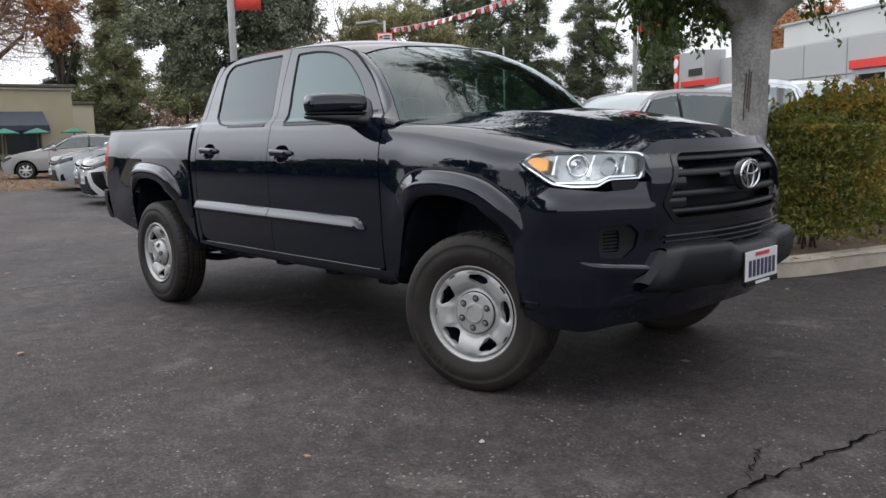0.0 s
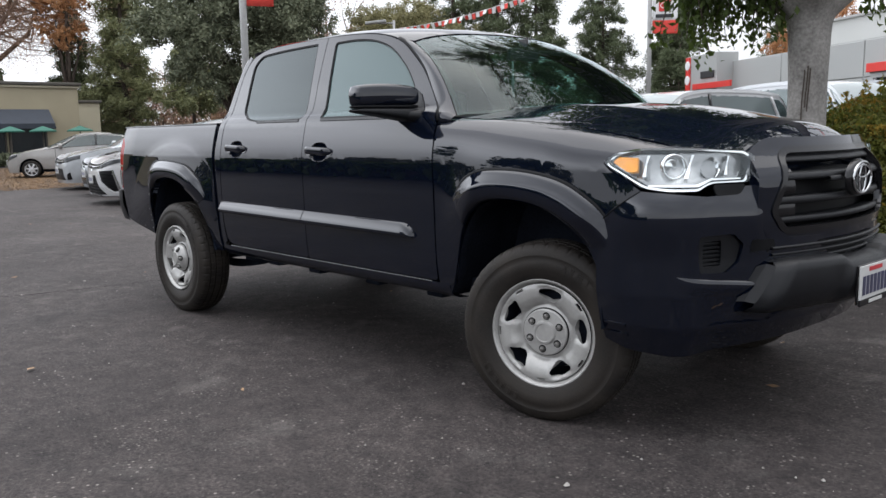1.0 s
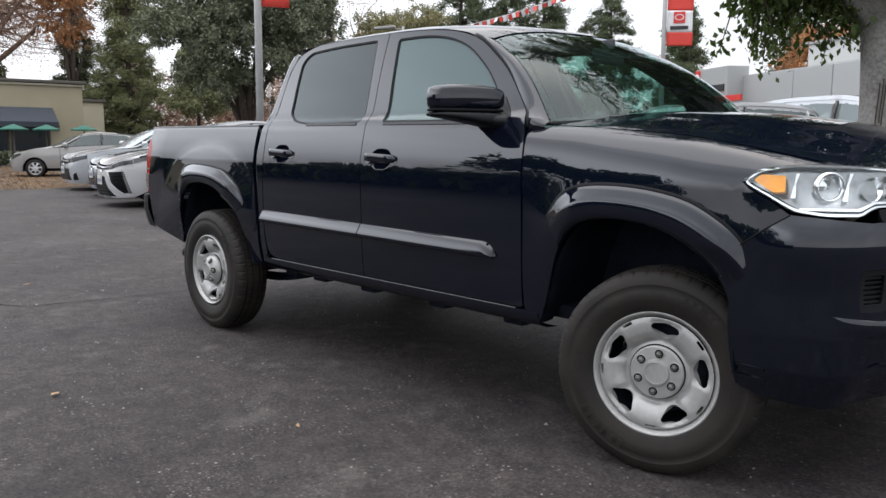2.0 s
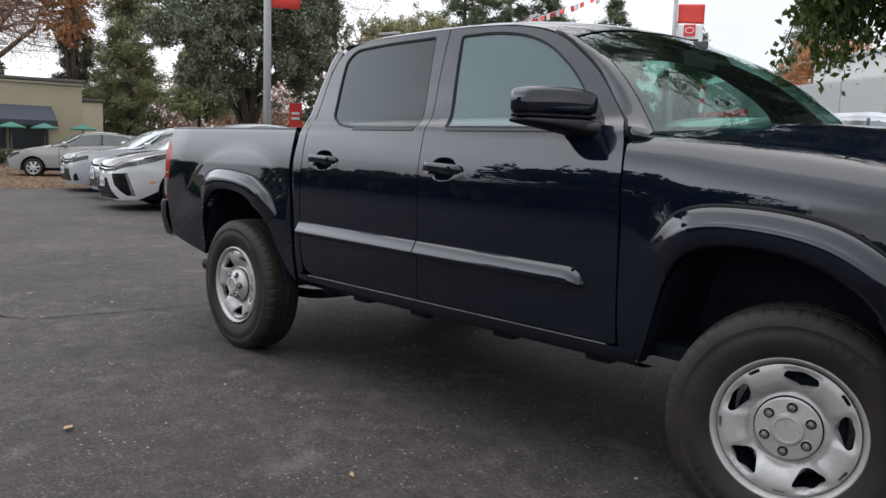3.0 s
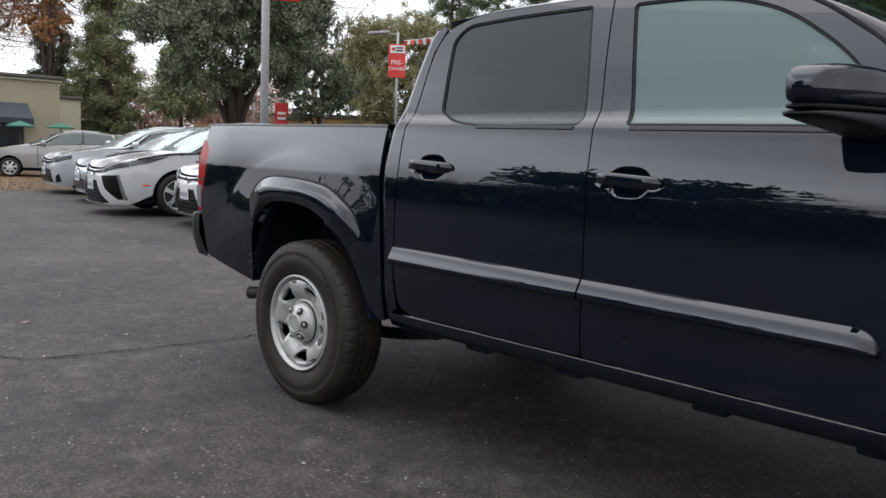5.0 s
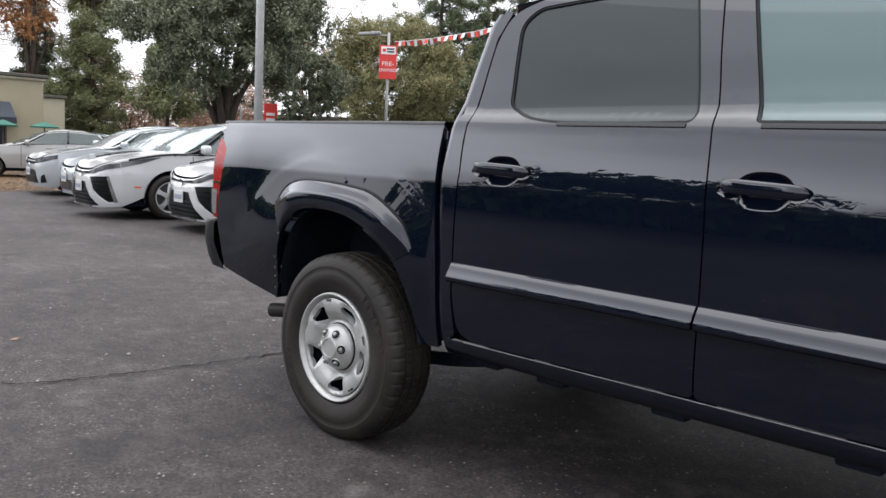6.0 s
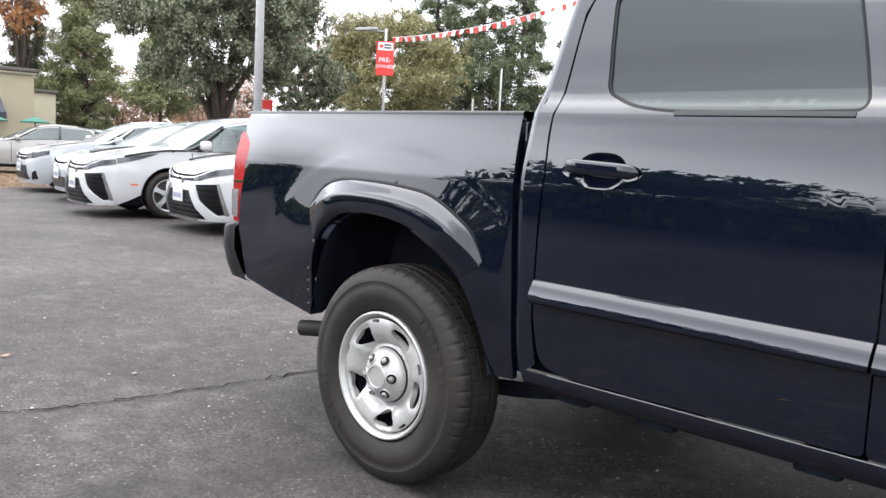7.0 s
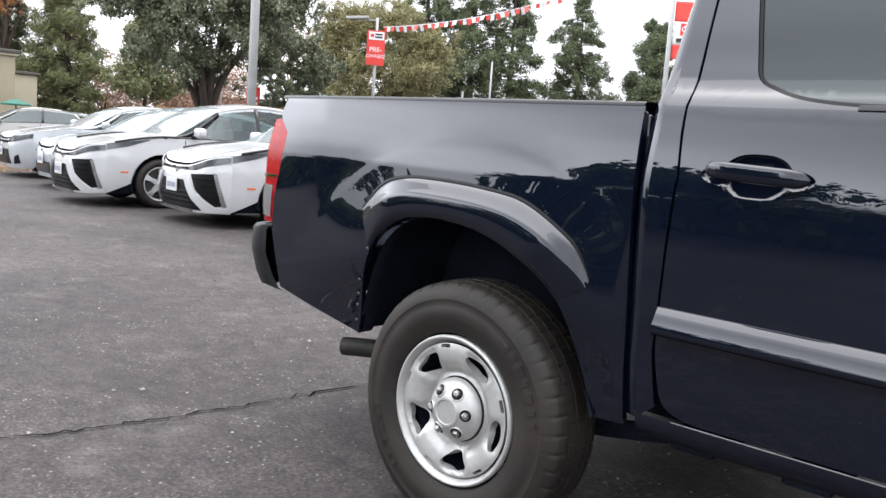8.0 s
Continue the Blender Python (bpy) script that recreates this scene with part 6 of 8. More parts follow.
far3 = upright("sign_pole", -46.6, 54.8, 3.4, 0.06, 0.05, "short pole with a small red sign")
b3 = part("sign_board", box_bm((0.9, 0.6, 0.05), (0, 3.0, 0.08), 0.01), RED_SIGN, far3, "small red sign board")
b3.matrix_basis = facing(0, 0, 0, 35)
for x, y, h in ((-30.5, 36.0, 6.2), (-41.0, 24.5, 5.0), (-30.0, 33.0, 4.2)):
    upright("light_pole", x, y, h, 0.07, 0.05, "thin far light pole")

# string of pennants between the poles
string = empty("pennant_string", pose(0, 0, 0), "string of small red and white pennants", "pennants")
pa, pb, pc = Vector((-27.6, 24.4, 6.35)), Vector((-13.2, 24.9, 8.3)), Vector((2.0, 24.0, 9.6))


def sag(a, b, t, d):
    return a.lerp(b, t) - Vector((0, 0, d * 4 * t * (1 - t)))


for a, b, d, n in ((pa, pb, 0.55, 58), (pb, pc, 0.7, 58)):
    v, f = tube([sag(a, b, t, d) for t in np.linspace(0, 1, 24)], [0.012] * 24, 4)
    mesh_object("cord", v, f, WHITE_CLOTH, string)
    for i in range(n):
        t0 = (i + 0.12) / n
        t1 = (i + 0.88) / n
        p0, p1 = sag(a, b, t0, d), sag(a, b, t1, d)
        sw = Vector((random.uniform(-0.05, 0.05), random.uniform(-0.12, 0.12), 0))
        h = random.uniform(0.17, 0.27)
        dn = Vector((0, 0, -h)) + sw
        th = Vector((0, 0.006, 0))
        v = [p0, p1, p1 + dn * 0.96, p0 + dn, p0 + th, p1 + th, p1 + dn * 0.96 + th, p0 + dn + th]
        mesh_object("pennant", v, [(3, 2, 1, 0), (4, 5, 6, 7), (0, 1, 5, 4), (2, 3, 7, 6), (1, 2, 6, 5), (3, 0, 4, 7)], RED_CLOTH if i % 2 == 0 else WHITE_CLOTH, string)

# ---------------------------------------------------------------- parked cars
CAR_GLASS = glass("car_glass", (0.20, 0.23, 0.23), 0.85, 0.0, (0.03, 0.036, 0.036))
# pale film paints mirrored sky, with some mist, onto the parked cars' windscreens
SKY_FILM_GLASS = glass("misted_sky_film_glass", (0.40, 0.44, 0.44), 0.45, 0.02, (0.42, 0.45, 0.46))
CLEAR_GLASS = glass("clear_car_glass", (0.50, 0.58, 0.56), 0.92, 0.0, (0.03, 0.036, 0.036))
# paler film for the crossovers' side windows
PALE_SIDE = glass("pale_side_window", (0.40, 0.46, 0.45), 0.55, 0.0, (0.22, 0.25, 0.25))
WHITE_PAINT = mat("pearl_white_paint", (0.44, 0.44, 0.445), 0.35, coat=1.0, vary=0.03, scale=2)
SILVER_PAINT = mat("silver_paint", (0.40, 0.415, 0.43), 0.35, metal=0.35, coat=1.0, vary=0.04, scale=2)
BLUE_SILVER = mat("pale_blue_silver_paint", (0.34, 0.38, 0.41), 0.35, metal=0.35, coat=1.0, vary=0.04, scale=2)
BEIGE_PAINT = mat("champagne_paint", (0.32, 0.31, 0.295), 0.38, metal=0.3, coat=1.0, vary=0.05, scale=2)
ALLOY = mat("alloy_wheel", (0.58, 0.58, 0.59), 0.32, metal=0.5, vary=0.06)
ORANGE = mat("orange_marker", (0.60, 0.12, 0.03), 0.3)


def car_wheel(host, x, sgn, y, r, spokes):
    w = empty("wheel", pose(x, sgn * y, r, 0, 0, 0 if sgn < 0 else 180))
    w.parent = host
    tw = 0.105
    vs, fs = lathe([(-tw * 0.8, r * 0.68), (-tw, r * 0.74), (-tw * 1.02, r * 0.86), (-tw * 0.9, r * 0.96), (-tw * 0.65, r), (tw * 0.65, r), (tw, r * 0.9), (tw, r * 0.7)], 40)
    mesh_object("tyre", vs, fs, RUBBER, w, "", True)
    vs, fs = lathe([(-tw * 0.86, r * 0.70), (-tw * 0.95, r * 0.69), (-tw * 0.6, r * 0.63), (tw * 0.5, r * 0.60)], 40)
    rim = mesh_object("rim", vs, fs, ALLOY, w, "bright alloy rim", True)
    vs, fs = lathe([(0.0, r * 0.60), (-0.01, 0.02)], 30)
    mesh_object("brake_disc", vs, fs, DARK_STEEL, w)
    vs, fs = lathe([(-0.03, r * 0.20), (-tw * 0.75, r * 0.19), (-tw * 0.85, r * 0.12), (-tw * 0.85, 0.001)], 20)
    mesh_object("hub", vs, fs, ALLOY, rim, "", True)
    for k in range(spokes):
        a = 2 * math.pi * k / spokes + 0.2
        ca, sa = math.cos(a), math.sin(a)
        v = []
        for q, hw in ((r * 0.10, 0.13), (r * 0.40, 0.075), (r * 0.67, 0.12)):
            for d, yy in ((-1, -tw * 0.80), (1, -tw * 0.80), (1, -tw * 0.35), (-1, -tw * 0.35)):
                t = d * hw * r
                v.append((q * ca - t * sa, yy + 0.01 * (q > r * 0.5), q * sa + t * ca))
        f = [(0, 1, 5, 4), (4, 5, 9, 8), (1, 2, 6, 5), (5, 6, 10, 9), (3, 0, 4, 7), (7, 4, 8, 11)]
        mesh_object("spoke", v, f, ALLOY, rim)


def parked_car(name, label, m, paint, L=4.6, W=1.82, H=1.50, wb=2.75, oh=0.98, hood=0.94, style="sedan", wheel_r=0.325, spokes=5, category="car", face="wing", glaze=None, group="cars in the row"):
    """A parked car; its own x points ahead with the nose's tip at x = 0."""
    glaze = glaze or CAR_GLASS
    car = empty(name, m, label, category, group)
    hw0 = W / 2
    plan = Curve([-L, -L + 0.12, -L + 0.5, -L + 1.2, -1.6, -0.8, -0.40, -0.16, 0.0], [hw0 * 0.72, hw0 * 0.86, hw0 * 0.95, hw0, hw0, hw0 * 0.985, hw0 * 0.93, hw0 * 0.80, hw0 * 0.50])
    zprof = Curve([0.15, 0.25, 0.45, 0.65, 0.85, 1.1], [0.93, 0.965, 0.995, 1.0, 0.975, 0.92])
    cowl, top0 = -1.18, -2.05
    if style == "suv":
        roof = Curve([-L, -L + 0.10, -L + 0.45, -3.2, -2.6, -2.05, -1.15, -0.6, -0.15, 0.0], [1.10, 1.25, H - 0.06, H, H, H - 0.06, hood + 0.06, hood, hood - 0.10, hood - 0.24])
        belt = Curve([-L, -3.0, -1.2, -0.4, 0.0], [1.10, 1.06, hood + 0.02, hood - 0.05, hood - 0.24])
    elif style == "hatch":
        roof = Curve([-L, -L + 0.06, -L + 0.7, -3.0, -2.4, -1.95, -1.05, -0.55, -0.15, 0.0], [0.98, 1.08, 1.30, H - 0.02, H, H - 0.07, hood + 0.04, hood - 0.06, hood - 0.20, hood - 0.32])
        belt = Curve([-L, -3.2, -1.2, -0.4, 0.0], [1.02, 0.98, hood, hood - 0.12, hood - 0.32])
    else:
        roof = Curve([-L, -L + 0.10, -L + 0.55, -3.35, -2.65, -2.05, -1.15, -0.6, -0.15, 0.0], [0.95, 1.04, 1.14, H - 0.06, H, H - 0.08, hood + 0.03, hood - 0.07, hood - 0.20, hood - 0.30])
        belt = Curve([-L, -3.4, -1.2, -0.4, 0.0], [0.98, 0.98, hood, hood - 0.12, hood - 0.30])

    def hwid(x, z):
        return plan(x) * zprof(z)

    front_ax, rear_ax = -oh, -oh - wb
    ar = wheel_r + 0.055
    for sgn in (-1, 1):
        fl = sgn > 0
        sill = 0.19
        low = []
        for xc in (rear_ax, front_ax):
            for a in np.linspace(math.pi, 0, 15):
                low.append((xc + ar * math.cos(a), max(sill, wheel_r + ar * math.sin(a) * 1.02)))
        outline = [(-L + 0.10, 0.34), (-L + 0.35, sill + 0.04)] + low + [(-0.345, sill - 0.01), (-0.345, belt(-0.345))]
        outline += [(x, belt(x)) for x in np.linspace(-0.6, -L + 0.12, 16)]
        panel("body_side", [outline], lambda x, z: (x, sgn * hwid(x, z), z), paint, car, 0.14, 0.02, "", fl)
        for xc in (rear_ax, front_ax):
            vs, fs = lathe([(0.0, ar + 0.01), (0.35, ar + 0.01), (0.35, 0.02)], 24)
            mesh_object("wheel_well", [(xc + v[0], sgn * (hw0 * 0.985 - v[1]), max(0.2, wheel_r + v[2])) for v in vs], fs, UNDER, car)
            car_wheel(car, xc, sgn, hw0 - 0.115, wheel_r, spokes)
        # side glass between belt and roof edge
        x0, x1 = (-1.42, -3.75) if style != "suv" else (-1.40, -L + 0.42)
        if style == "hatch":
            x1 = -L + 0.55

        def gskin(x, t):
            zb, ze = belt(x), roof(x) - 0.075
            wb_, wt = hwid(x, zb) - 0.012, hw0 * (0.70 if style != "suv" else 0.76)
            return (x, sgn * (wb_ + (wt - wb_) * t), zb + (ze - zb) * t)
        panel("side_window", [[(x0, 0.03), (x1, 0.05), (x1 + 0.25, 0.97), (-2.02, 0.97)]], gskin, (CLEAR_GLASS if face == "wing" else CAR_GLASS) if group else PALE_SIDE, car, 0.2, 0, "", fl, 0.25)
        rows = [[gskin(float(x), t) for x in np.linspace(-1.15, -L + 0.20, 26)] for t in (0.95, 1.02, 1.12)]
        if fl:
            rows.reverse()
        ribbon("roof_rail", rows, paint, car)
        for xa, xb in ((-1.10, -1.95), (x1 + 0.0, x1 + 0.25)):
            pts = [gskin(xa + (xb - xa) * t, t) for t in np.linspace(0, 1, 6)]
            v, f = tube(pts, [0.030] * 6, 6)
            mesh_object("pillar", v, f, GLOSS_BLACK if face == "wing" else paint, car, "", True)
        for xa in (-2.55,):
            pts = [gskin(xa, t) for t in np.linspace(0, 1, 5)]
            v, f = tube(pts, [0.028] * 5, 6)
            mesh_object("door_pillar", v, f, GLOSS_BLACK, car, "", True)
        pts = [(float(x), sgn * (hwid(float(x), belt(float(x))) - 0.005), belt(float(x)) + 0.004) for x in np.linspace(-1.2, x1, 16)]
        v, f = tube(pts, [0.012] * 16, 6)
        mesh_object("belt_strip", v, f, GLOSS_BLACK, car, "", True)
        if face == "wing":
            pts = [(float(x), sgn * (hwid(float(x), belt(float(x))) + 0.004), belt(float(x)) + 0.010) for x in np.linspace(-0.45, -1.30, 14)]
            v, f = tube(pts, [0.016] * 14, 6)
            mesh_object("hood_edge_strip", v, f, GLOSS_BLACK, car, "black strip along the hood edge", True)
        # shut lines, handles, mirror
        for xa in (-1.40, -2.50, -3.42):
            panel("door_gap", [[(xa, 0.32), (xa + 0.012, 0.32), (xa + 0.012, belt(xa) - 0.02), (xa, belt(xa) - 0.02)]], lambda x, z: (x, sgn * (hwid(x, z) + 0.002), z), GASKET, car, 0.2, 0, "", fl, 0.1)
        for xa in (-2.20, -3.20):
            pts = [(xa + 0.2 * t, sgn * (hwid(xa, 0.82) + 0.022), 0.83) for t in (0, 0.5, 1)]
            v, f = tube(pts, [0.012, 0.016, 0.012], 6)
            mesh_object("door_handle", v, f, paint, car, "", True)
        mir = part("door_mirror", box_bm((0.12, 0.22, 0.14), (-1.55, sgn * (hw0 + 0.08), hood + 0.09), 0.045, seg=3), paint, car, "", True)
        part("mirror_foot", box_bm((0.07, 0.16, 0.03), (-1.53, sgn * (hw0 - 0.05), hood + 0.035), 0.01), GLOSS_BLACK, mir)
    # hood, roof, screens: strips across the car
    def strip(nm, xs, material, y_edge, label="", crown=0.05):
        rows = []
        for x in xs:
            x = float(x)
            we = y_edge(x)
            rows.append([(x, we * s, roof(x) - crown * abs(s) ** 2.5 - 0.02 * (1 - abs(s)) * 0) for s in np.linspace(-1, 1, 15)])
        return ribbon(nm, rows, material, car, label)
    def ahead(a):
        """How far back the nose's outline lies at a, from -1 to 1 across."""
        return -0.36 * abs(a) ** 4.4

    def ztop(a):
        """Height of the nose's upper edge at a."""
        a = min(1.0, abs(a))
        return roof(max(ahead(a) - 0.03, -0.30)) * (1 - a ** 3) + belt(-0.36) * a ** 3

    rows = []
    for t in np.linspace(0, 1, 16):
        r = []
        for a in np.linspace(-1, 1, 29):
            a = float(a)
            x0 = ahead(a) - 0.03 - 0.04 * (1 - abs(a) ** 4)
            x = x0 + (cowl - x0) * float(t) ** 1.3
            xs = min(x, -0.36)
            crease = 0.010 * math.exp(-((abs(a) - 0.62) / 0.10) ** 2) * smooth(0.0, 0.3, float(t))
            r.append((x, a * (hwid(xs, belt(xs)) - 0.004), roof(x if t > 0 else max(x, -0.30)) * (1 - abs(a) ** 3) + belt(xs) * abs(a) ** 3 + crease))
        rows.append(r)
    ribbon("hood", rows, paint, car)
    wt = hw0 * (0.70 if style != "suv" else 0.76)

    def cab_edge(x):
        if x > top0:
            t = (x - top0) / (cowl + 0.02 - top0)
            return wt + (hw0 * 0.90 - wt) * max(0.0, min(1.0, t))
        return wt + 0.01
    strip("windscreen", np.linspace(cowl + 0.02, top0, 8), glaze, cab_edge, "windscreen glass")
    strip("roof", np.linspace(top0, -3.35 if style == "sedan" else (-3.0 if style == "hatch" else -L + 0.45), 10), paint, cab_edge)
    strip("rear_screen", np.linspace(-3.35 if style == "sedan" else (-3.0 if style == "hatch" else -L + 0.45), -L + 0.45 if style == "sedan" else -L + 0.02, 8), CAR_GLASS, lambda x: cab_edge(x) * (1.0 if style != "sedan" else 1.1))
    if style == "sedan":
        strip("boot_lid", np.linspace(-L + 0.45, -L + 0.02, 5), paint, lambda x: hwid(x, belt(x)) - 0.01)
    # nose and tail: sheets round the ends
    def nose(a, z, out=0.0):
        y = hwid(-0.36, z) * a
        lean = 0.10 * max(0.0, z - 0.52) ** 1.0 + 0.22 * max(0.0, 0.33 - z)
        x = ahead(a) - lean * (1 - abs(a) ** 4) + out
        return (x, y + math.copysign(out * abs(a) ** 4, a), z)

    rows = []
    for t in np.linspace(0, 1, 12):
        r = []
        for a in np.linspace(-1, 1, 33):
            zt = ztop(float(a))
            q = nose(float(a), 0.17 + (zt - 0.17) * float(t))
            # the upper edge rolls back into the hood
            roll = smooth(0.72, 1.0, float(t))
            r.append((q[0] - 0.035 * roll * roll, q[1], q[2]))
        rows.append(r)
    ribbon("front_bumper", rows, paint, car)
    rows = []
    for z in np.linspace(0.26, 1.02, 8):
        rows.append([(-L + 0.12 * abs(a) ** 3 + 0.06 * max(0, z - 0.7), hwid(-L + 0.12, min(z, 1.0)) * a, z) for a in np.linspace(1, -1, 17)])
    ribbon("rear_bumper", rows, paint, car)

    def patch(nm, pts, material, out, label="", mirror=True, depth=0.015):
        for sg2 in ((1, -1) if mirror else (1,)):
            panel(nm, [[(sg2 * a, z) for a, z in pts]], lambda a, z: nose(a, z, out), material, car, 0.12, depth, label, False, 0.08)

    hz = belt(-0.36)
    if face == "wing":
        patch("lower_intake", [(-0.72, 0.195), (0.72, 0.195), (0.50, 0.44), (0.38, 0.53), (-0.38, 0.53), (-0.50, 0.44)], GASKET, 0.004, "", False)
        for kk in range(4):
            z = 0.235 + 0.055 * kk
            e = 0.66 - 0.055 * kk
            patch("intake_slat", [(-e, z), (e, z), (e, z + 0.012), (-e, z + 0.012)], BLACK_PLASTIC, 0.016, "", False, 0.012)
        patch("side_intake", [(0.52, 0.610), (0.85, 0.625), (0.94, 0.265), (0.88, 0.250), (0.63, 0.43)], GASKET, 0.004)
        for kk in range(5):
            z = 0.300 + 0.062 * kk
            a0 = float(np.interp(z, [0.25, 0.43, 0.61], [0.885, 0.645, 0.545]))
            a1 = float(np.interp(z, [0.26, 0.62], [0.925, 0.845]))
            patch("intake_slat", [(a0, z), (a1, z), (a1, z + 0.011), (a0, z + 0.011)], GLOSS_BLACK, 0.014, "", True, 0.01)
        patch("intake_rim", [(0.85, 0.640), (0.885, 0.625), (0.975, 0.255), (0.94, 0.250), (0.855, 0.615)], SATIN, 0.012)
        patch("white_blade", [(0.37, 0.605), (0.49, 0.605), (0.55, 0.52), (0.66, 0.40), (0.88, 0.240), (0.99, 0.232), (0.99, 0.190), (0.80, 0.172), (0.60, 0.32), (0.46, 0.46)], paint, 0.030, "", True, 0.03)
        patch("headlight", [(0.44, ztop(0.44) - 0.050), (0.60, ztop(0.60) - 0.085), (0.80, ztop(0.80) - 0.090), (0.985, hz - 0.075), (0.99, hz - 0.012), (0.85, ztop(0.85) - 0.020), (0.65, ztop(0.65) - 0.028), (0.44, ztop(0.44) - 0.028)], HEADLAMP, 0.006, "slim headlight")
        for sg3 in (-1, 1):
            panel("headlight_tail", [[(-0.350, hz - 0.075), (-0.350, hz + 0.000), (-0.62, belt(-0.62) - 0.012), (-0.90, belt(-0.90) - 0.018), (-0.90, belt(-0.90) - 0.030), (-0.62, belt(-0.62) - 0.075)]], lambda x, z: (x, sg3 * (hwid(x, z) + 0.004), z), HEADLAMP, car, 0.1, 0.004, "slim headlight", sg3 > 0, 0.1)
        patch("nose_slot", [(-0.45, ztop(0.45) - 0.058), (0.45, ztop(0.45) - 0.058), (0.45, ztop(0.45) - 0.022), (0.0, ztop(0.0) - 0.024), (-0.45, ztop(0.45) - 0.022)], GASKET, 0.004, "", False)
        patch("front_splitter", [(-0.60, 0.165), (0.60, 0.165), (0.60, 0.190), (-0.60, 0.190)], SATIN, 0.035, "", False)
        panel("side_marker", [[(-0.62, 0.470), (-0.52, 0.470), (-0.52, 0.492), (-0.62, 0.492)]], lambda x, z: (x, hwid(x, z) + 0.004, z), ORANGE, car, 0.1, 0.004, "orange side marker", True)
    elif face == "trap":
        patch("lower_intake", [(-0.62, 0.24), (0.62, 0.24), (0.50, 0.50), (-0.50, 0.50)], BLACK_PLASTIC, 0.006, "", False)
        patch("intake_corner", [(0.70, 0.24), (0.84, 0.26), (0.80, 0.42), (0.72, 0.38)], GLOSS_BLACK, 0.006)
        patch("headlight", [(0.50, ztop(0.5) - 0.075), (0.75, ztop(0.75) - 0.125), (0.98, hz - 0.095), (0.99, hz - 0.015), (0.75, ztop(0.75) - 0.022), (0.50, ztop(0.5) - 0.030)], HEADLAMP, 0.006, "headlight")
        patch("grille_slot", [(-0.40, ztop(0.4) - 0.075), (0.40, ztop(0.4) - 0.075), (0.46, ztop(0.46) - 0.035), (-0.46, ztop(0.46) - 0.035)], GASKET, 0.004, "", False)
    else:
        patch("lower_intake", [(-0.55, 0.24), (0.55, 0.24), (0.48, 0.42), (-0.48, 0.42)], GLOSS_BLACK, 0.006, "", False)
        patch("headlight", [(0.55, ztop(0.55) - 0.120), (0.80, ztop(0.80) - 0.150), (0.98, hz - 0.085), (0.985, hz - 0.015), (0.72, ztop(0.72) - 0.025)], HEADLAMP, 0.006, "headlight")
    # front plate, badge, underside, cabin
    pl = nose(0.0, 0.45, 0.012)
    plt = part("licence_plate", box_bm((0.012, 0.305, 0.155), (pl[0] + 0.012, 0, 0.46), 0.003), WHITE_PLATE, car, "white licence plate")
    part("plate_bars", box_bm((0.004, 0.24, 0.06), (pl[0] + 0.0205, 0, 0.455), 0.0), mat_plate_grey(), plt)
    vs, fs = lathe([(-0.01, 0.002), (-0.012, 0.045), (0.0, 0.052)], 18)
    bd = nose(0.0, ztop(0.0) - 0.04, 0.012)
    mesh_object("badge", [(bd[0] - v[1] * -1, v[0] * 1.25, ztop(0.0) - 0.045 + v[2] * 0.85) for v in vs], fs, SATIN, car, "plain oval badge", True)
    part("underbody", box_bm((L - 0.7, W * 0.80, 0.12), (-L / 2, 0, 0.24), 0.02), UNDER, car)
    part("cabin_floor", box_bm((2.6, W * 0.78, 0.06), (-2.5, 0, 0.42), 0.0), CABIN, car)
    part("dashboard", box_bm((0.5, W * 0.78, 0.22), (-1.42, 0, hood - 0.10), 0.06, seg=2), CABIN, car, "", True)
    for y in (-0.36, 0.36):
        st = part("seat", box_bm((0.16, 0.46, 0.66), (-2.45, y, 0.80), 0.05, Matrix.Rotation(radians(-14), 4, "Y"), seg=2), SEAT_FABRIC, car, "", True)
        part("headrest", box_bm((0.09, 0.25, 0.16), (-2.57, y, 1.20), 0.04, seg=2), SEAT_FABRIC, st, "", True)
    part("rear_seat", box_bm((0.16, 1.25, 0.60), (-3.35, 0, 0.80), 0.05, Matrix.Rotation(radians(-18), 4, "Y"), seg=2), SEAT_FABRIC, car, "", True)
    return car


PLATE_GREY = mat("plate_lettering", (0.20, 0.21, 0.26), 0.5)


def mat_plate_grey():
    return PLATE_GREY


def parked(fx, fy, heading):
    """The pose of a car whose nose stands at (fx, fy) and points along heading (degrees from +x)."""
    return pose(fx, fy, 0, 0, 0, heading)


first = parked_car("sedan", "pearl white fuel-cell sedan nose-out in the row", parked(-10.0, 2.2, -98), WHITE_PAINT, L=4.89, H=1.535, wb=2.78, oh=1.06, hood=0.97, glaze=SKY_FILM_GLASS, wheel_r=0.335)
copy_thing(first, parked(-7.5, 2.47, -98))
parked_car("hatchback", "pale blue-silver hatchback nose-out in the row", parked(-12.45, 2.95, -98), BLUE_SILVER, L=4.54, H=1.47, wb=2.70, oh=0.95, hood=0.92, style="hatch", face="plain", glaze=SKY_FILM_GLASS, wheel_r=0.315, spokes=7)
parked_car("sedan", "silver sedan with a wide dark grille, nose-out in the row", parked(-15.0, 3.26, -98), SILVER_PAINT, L=4.35, H=1.48, wb=2.57, oh=0.90, hood=0.95, face="trap", glaze=SKY_FILM_GLASS, wheel_r=0.31, spokes=8)
parked_car("hatchback", "champagne hatchback parked before the restaurant", parked(-22.5, 4.28, -112.0), BEIGE_PAINT, L=4.1, W=1.70, H=1.36, wb=2.42, oh=0.70, hood=0.87, style="hatch", face="plain", wheel_r=0.268, spokes=7)
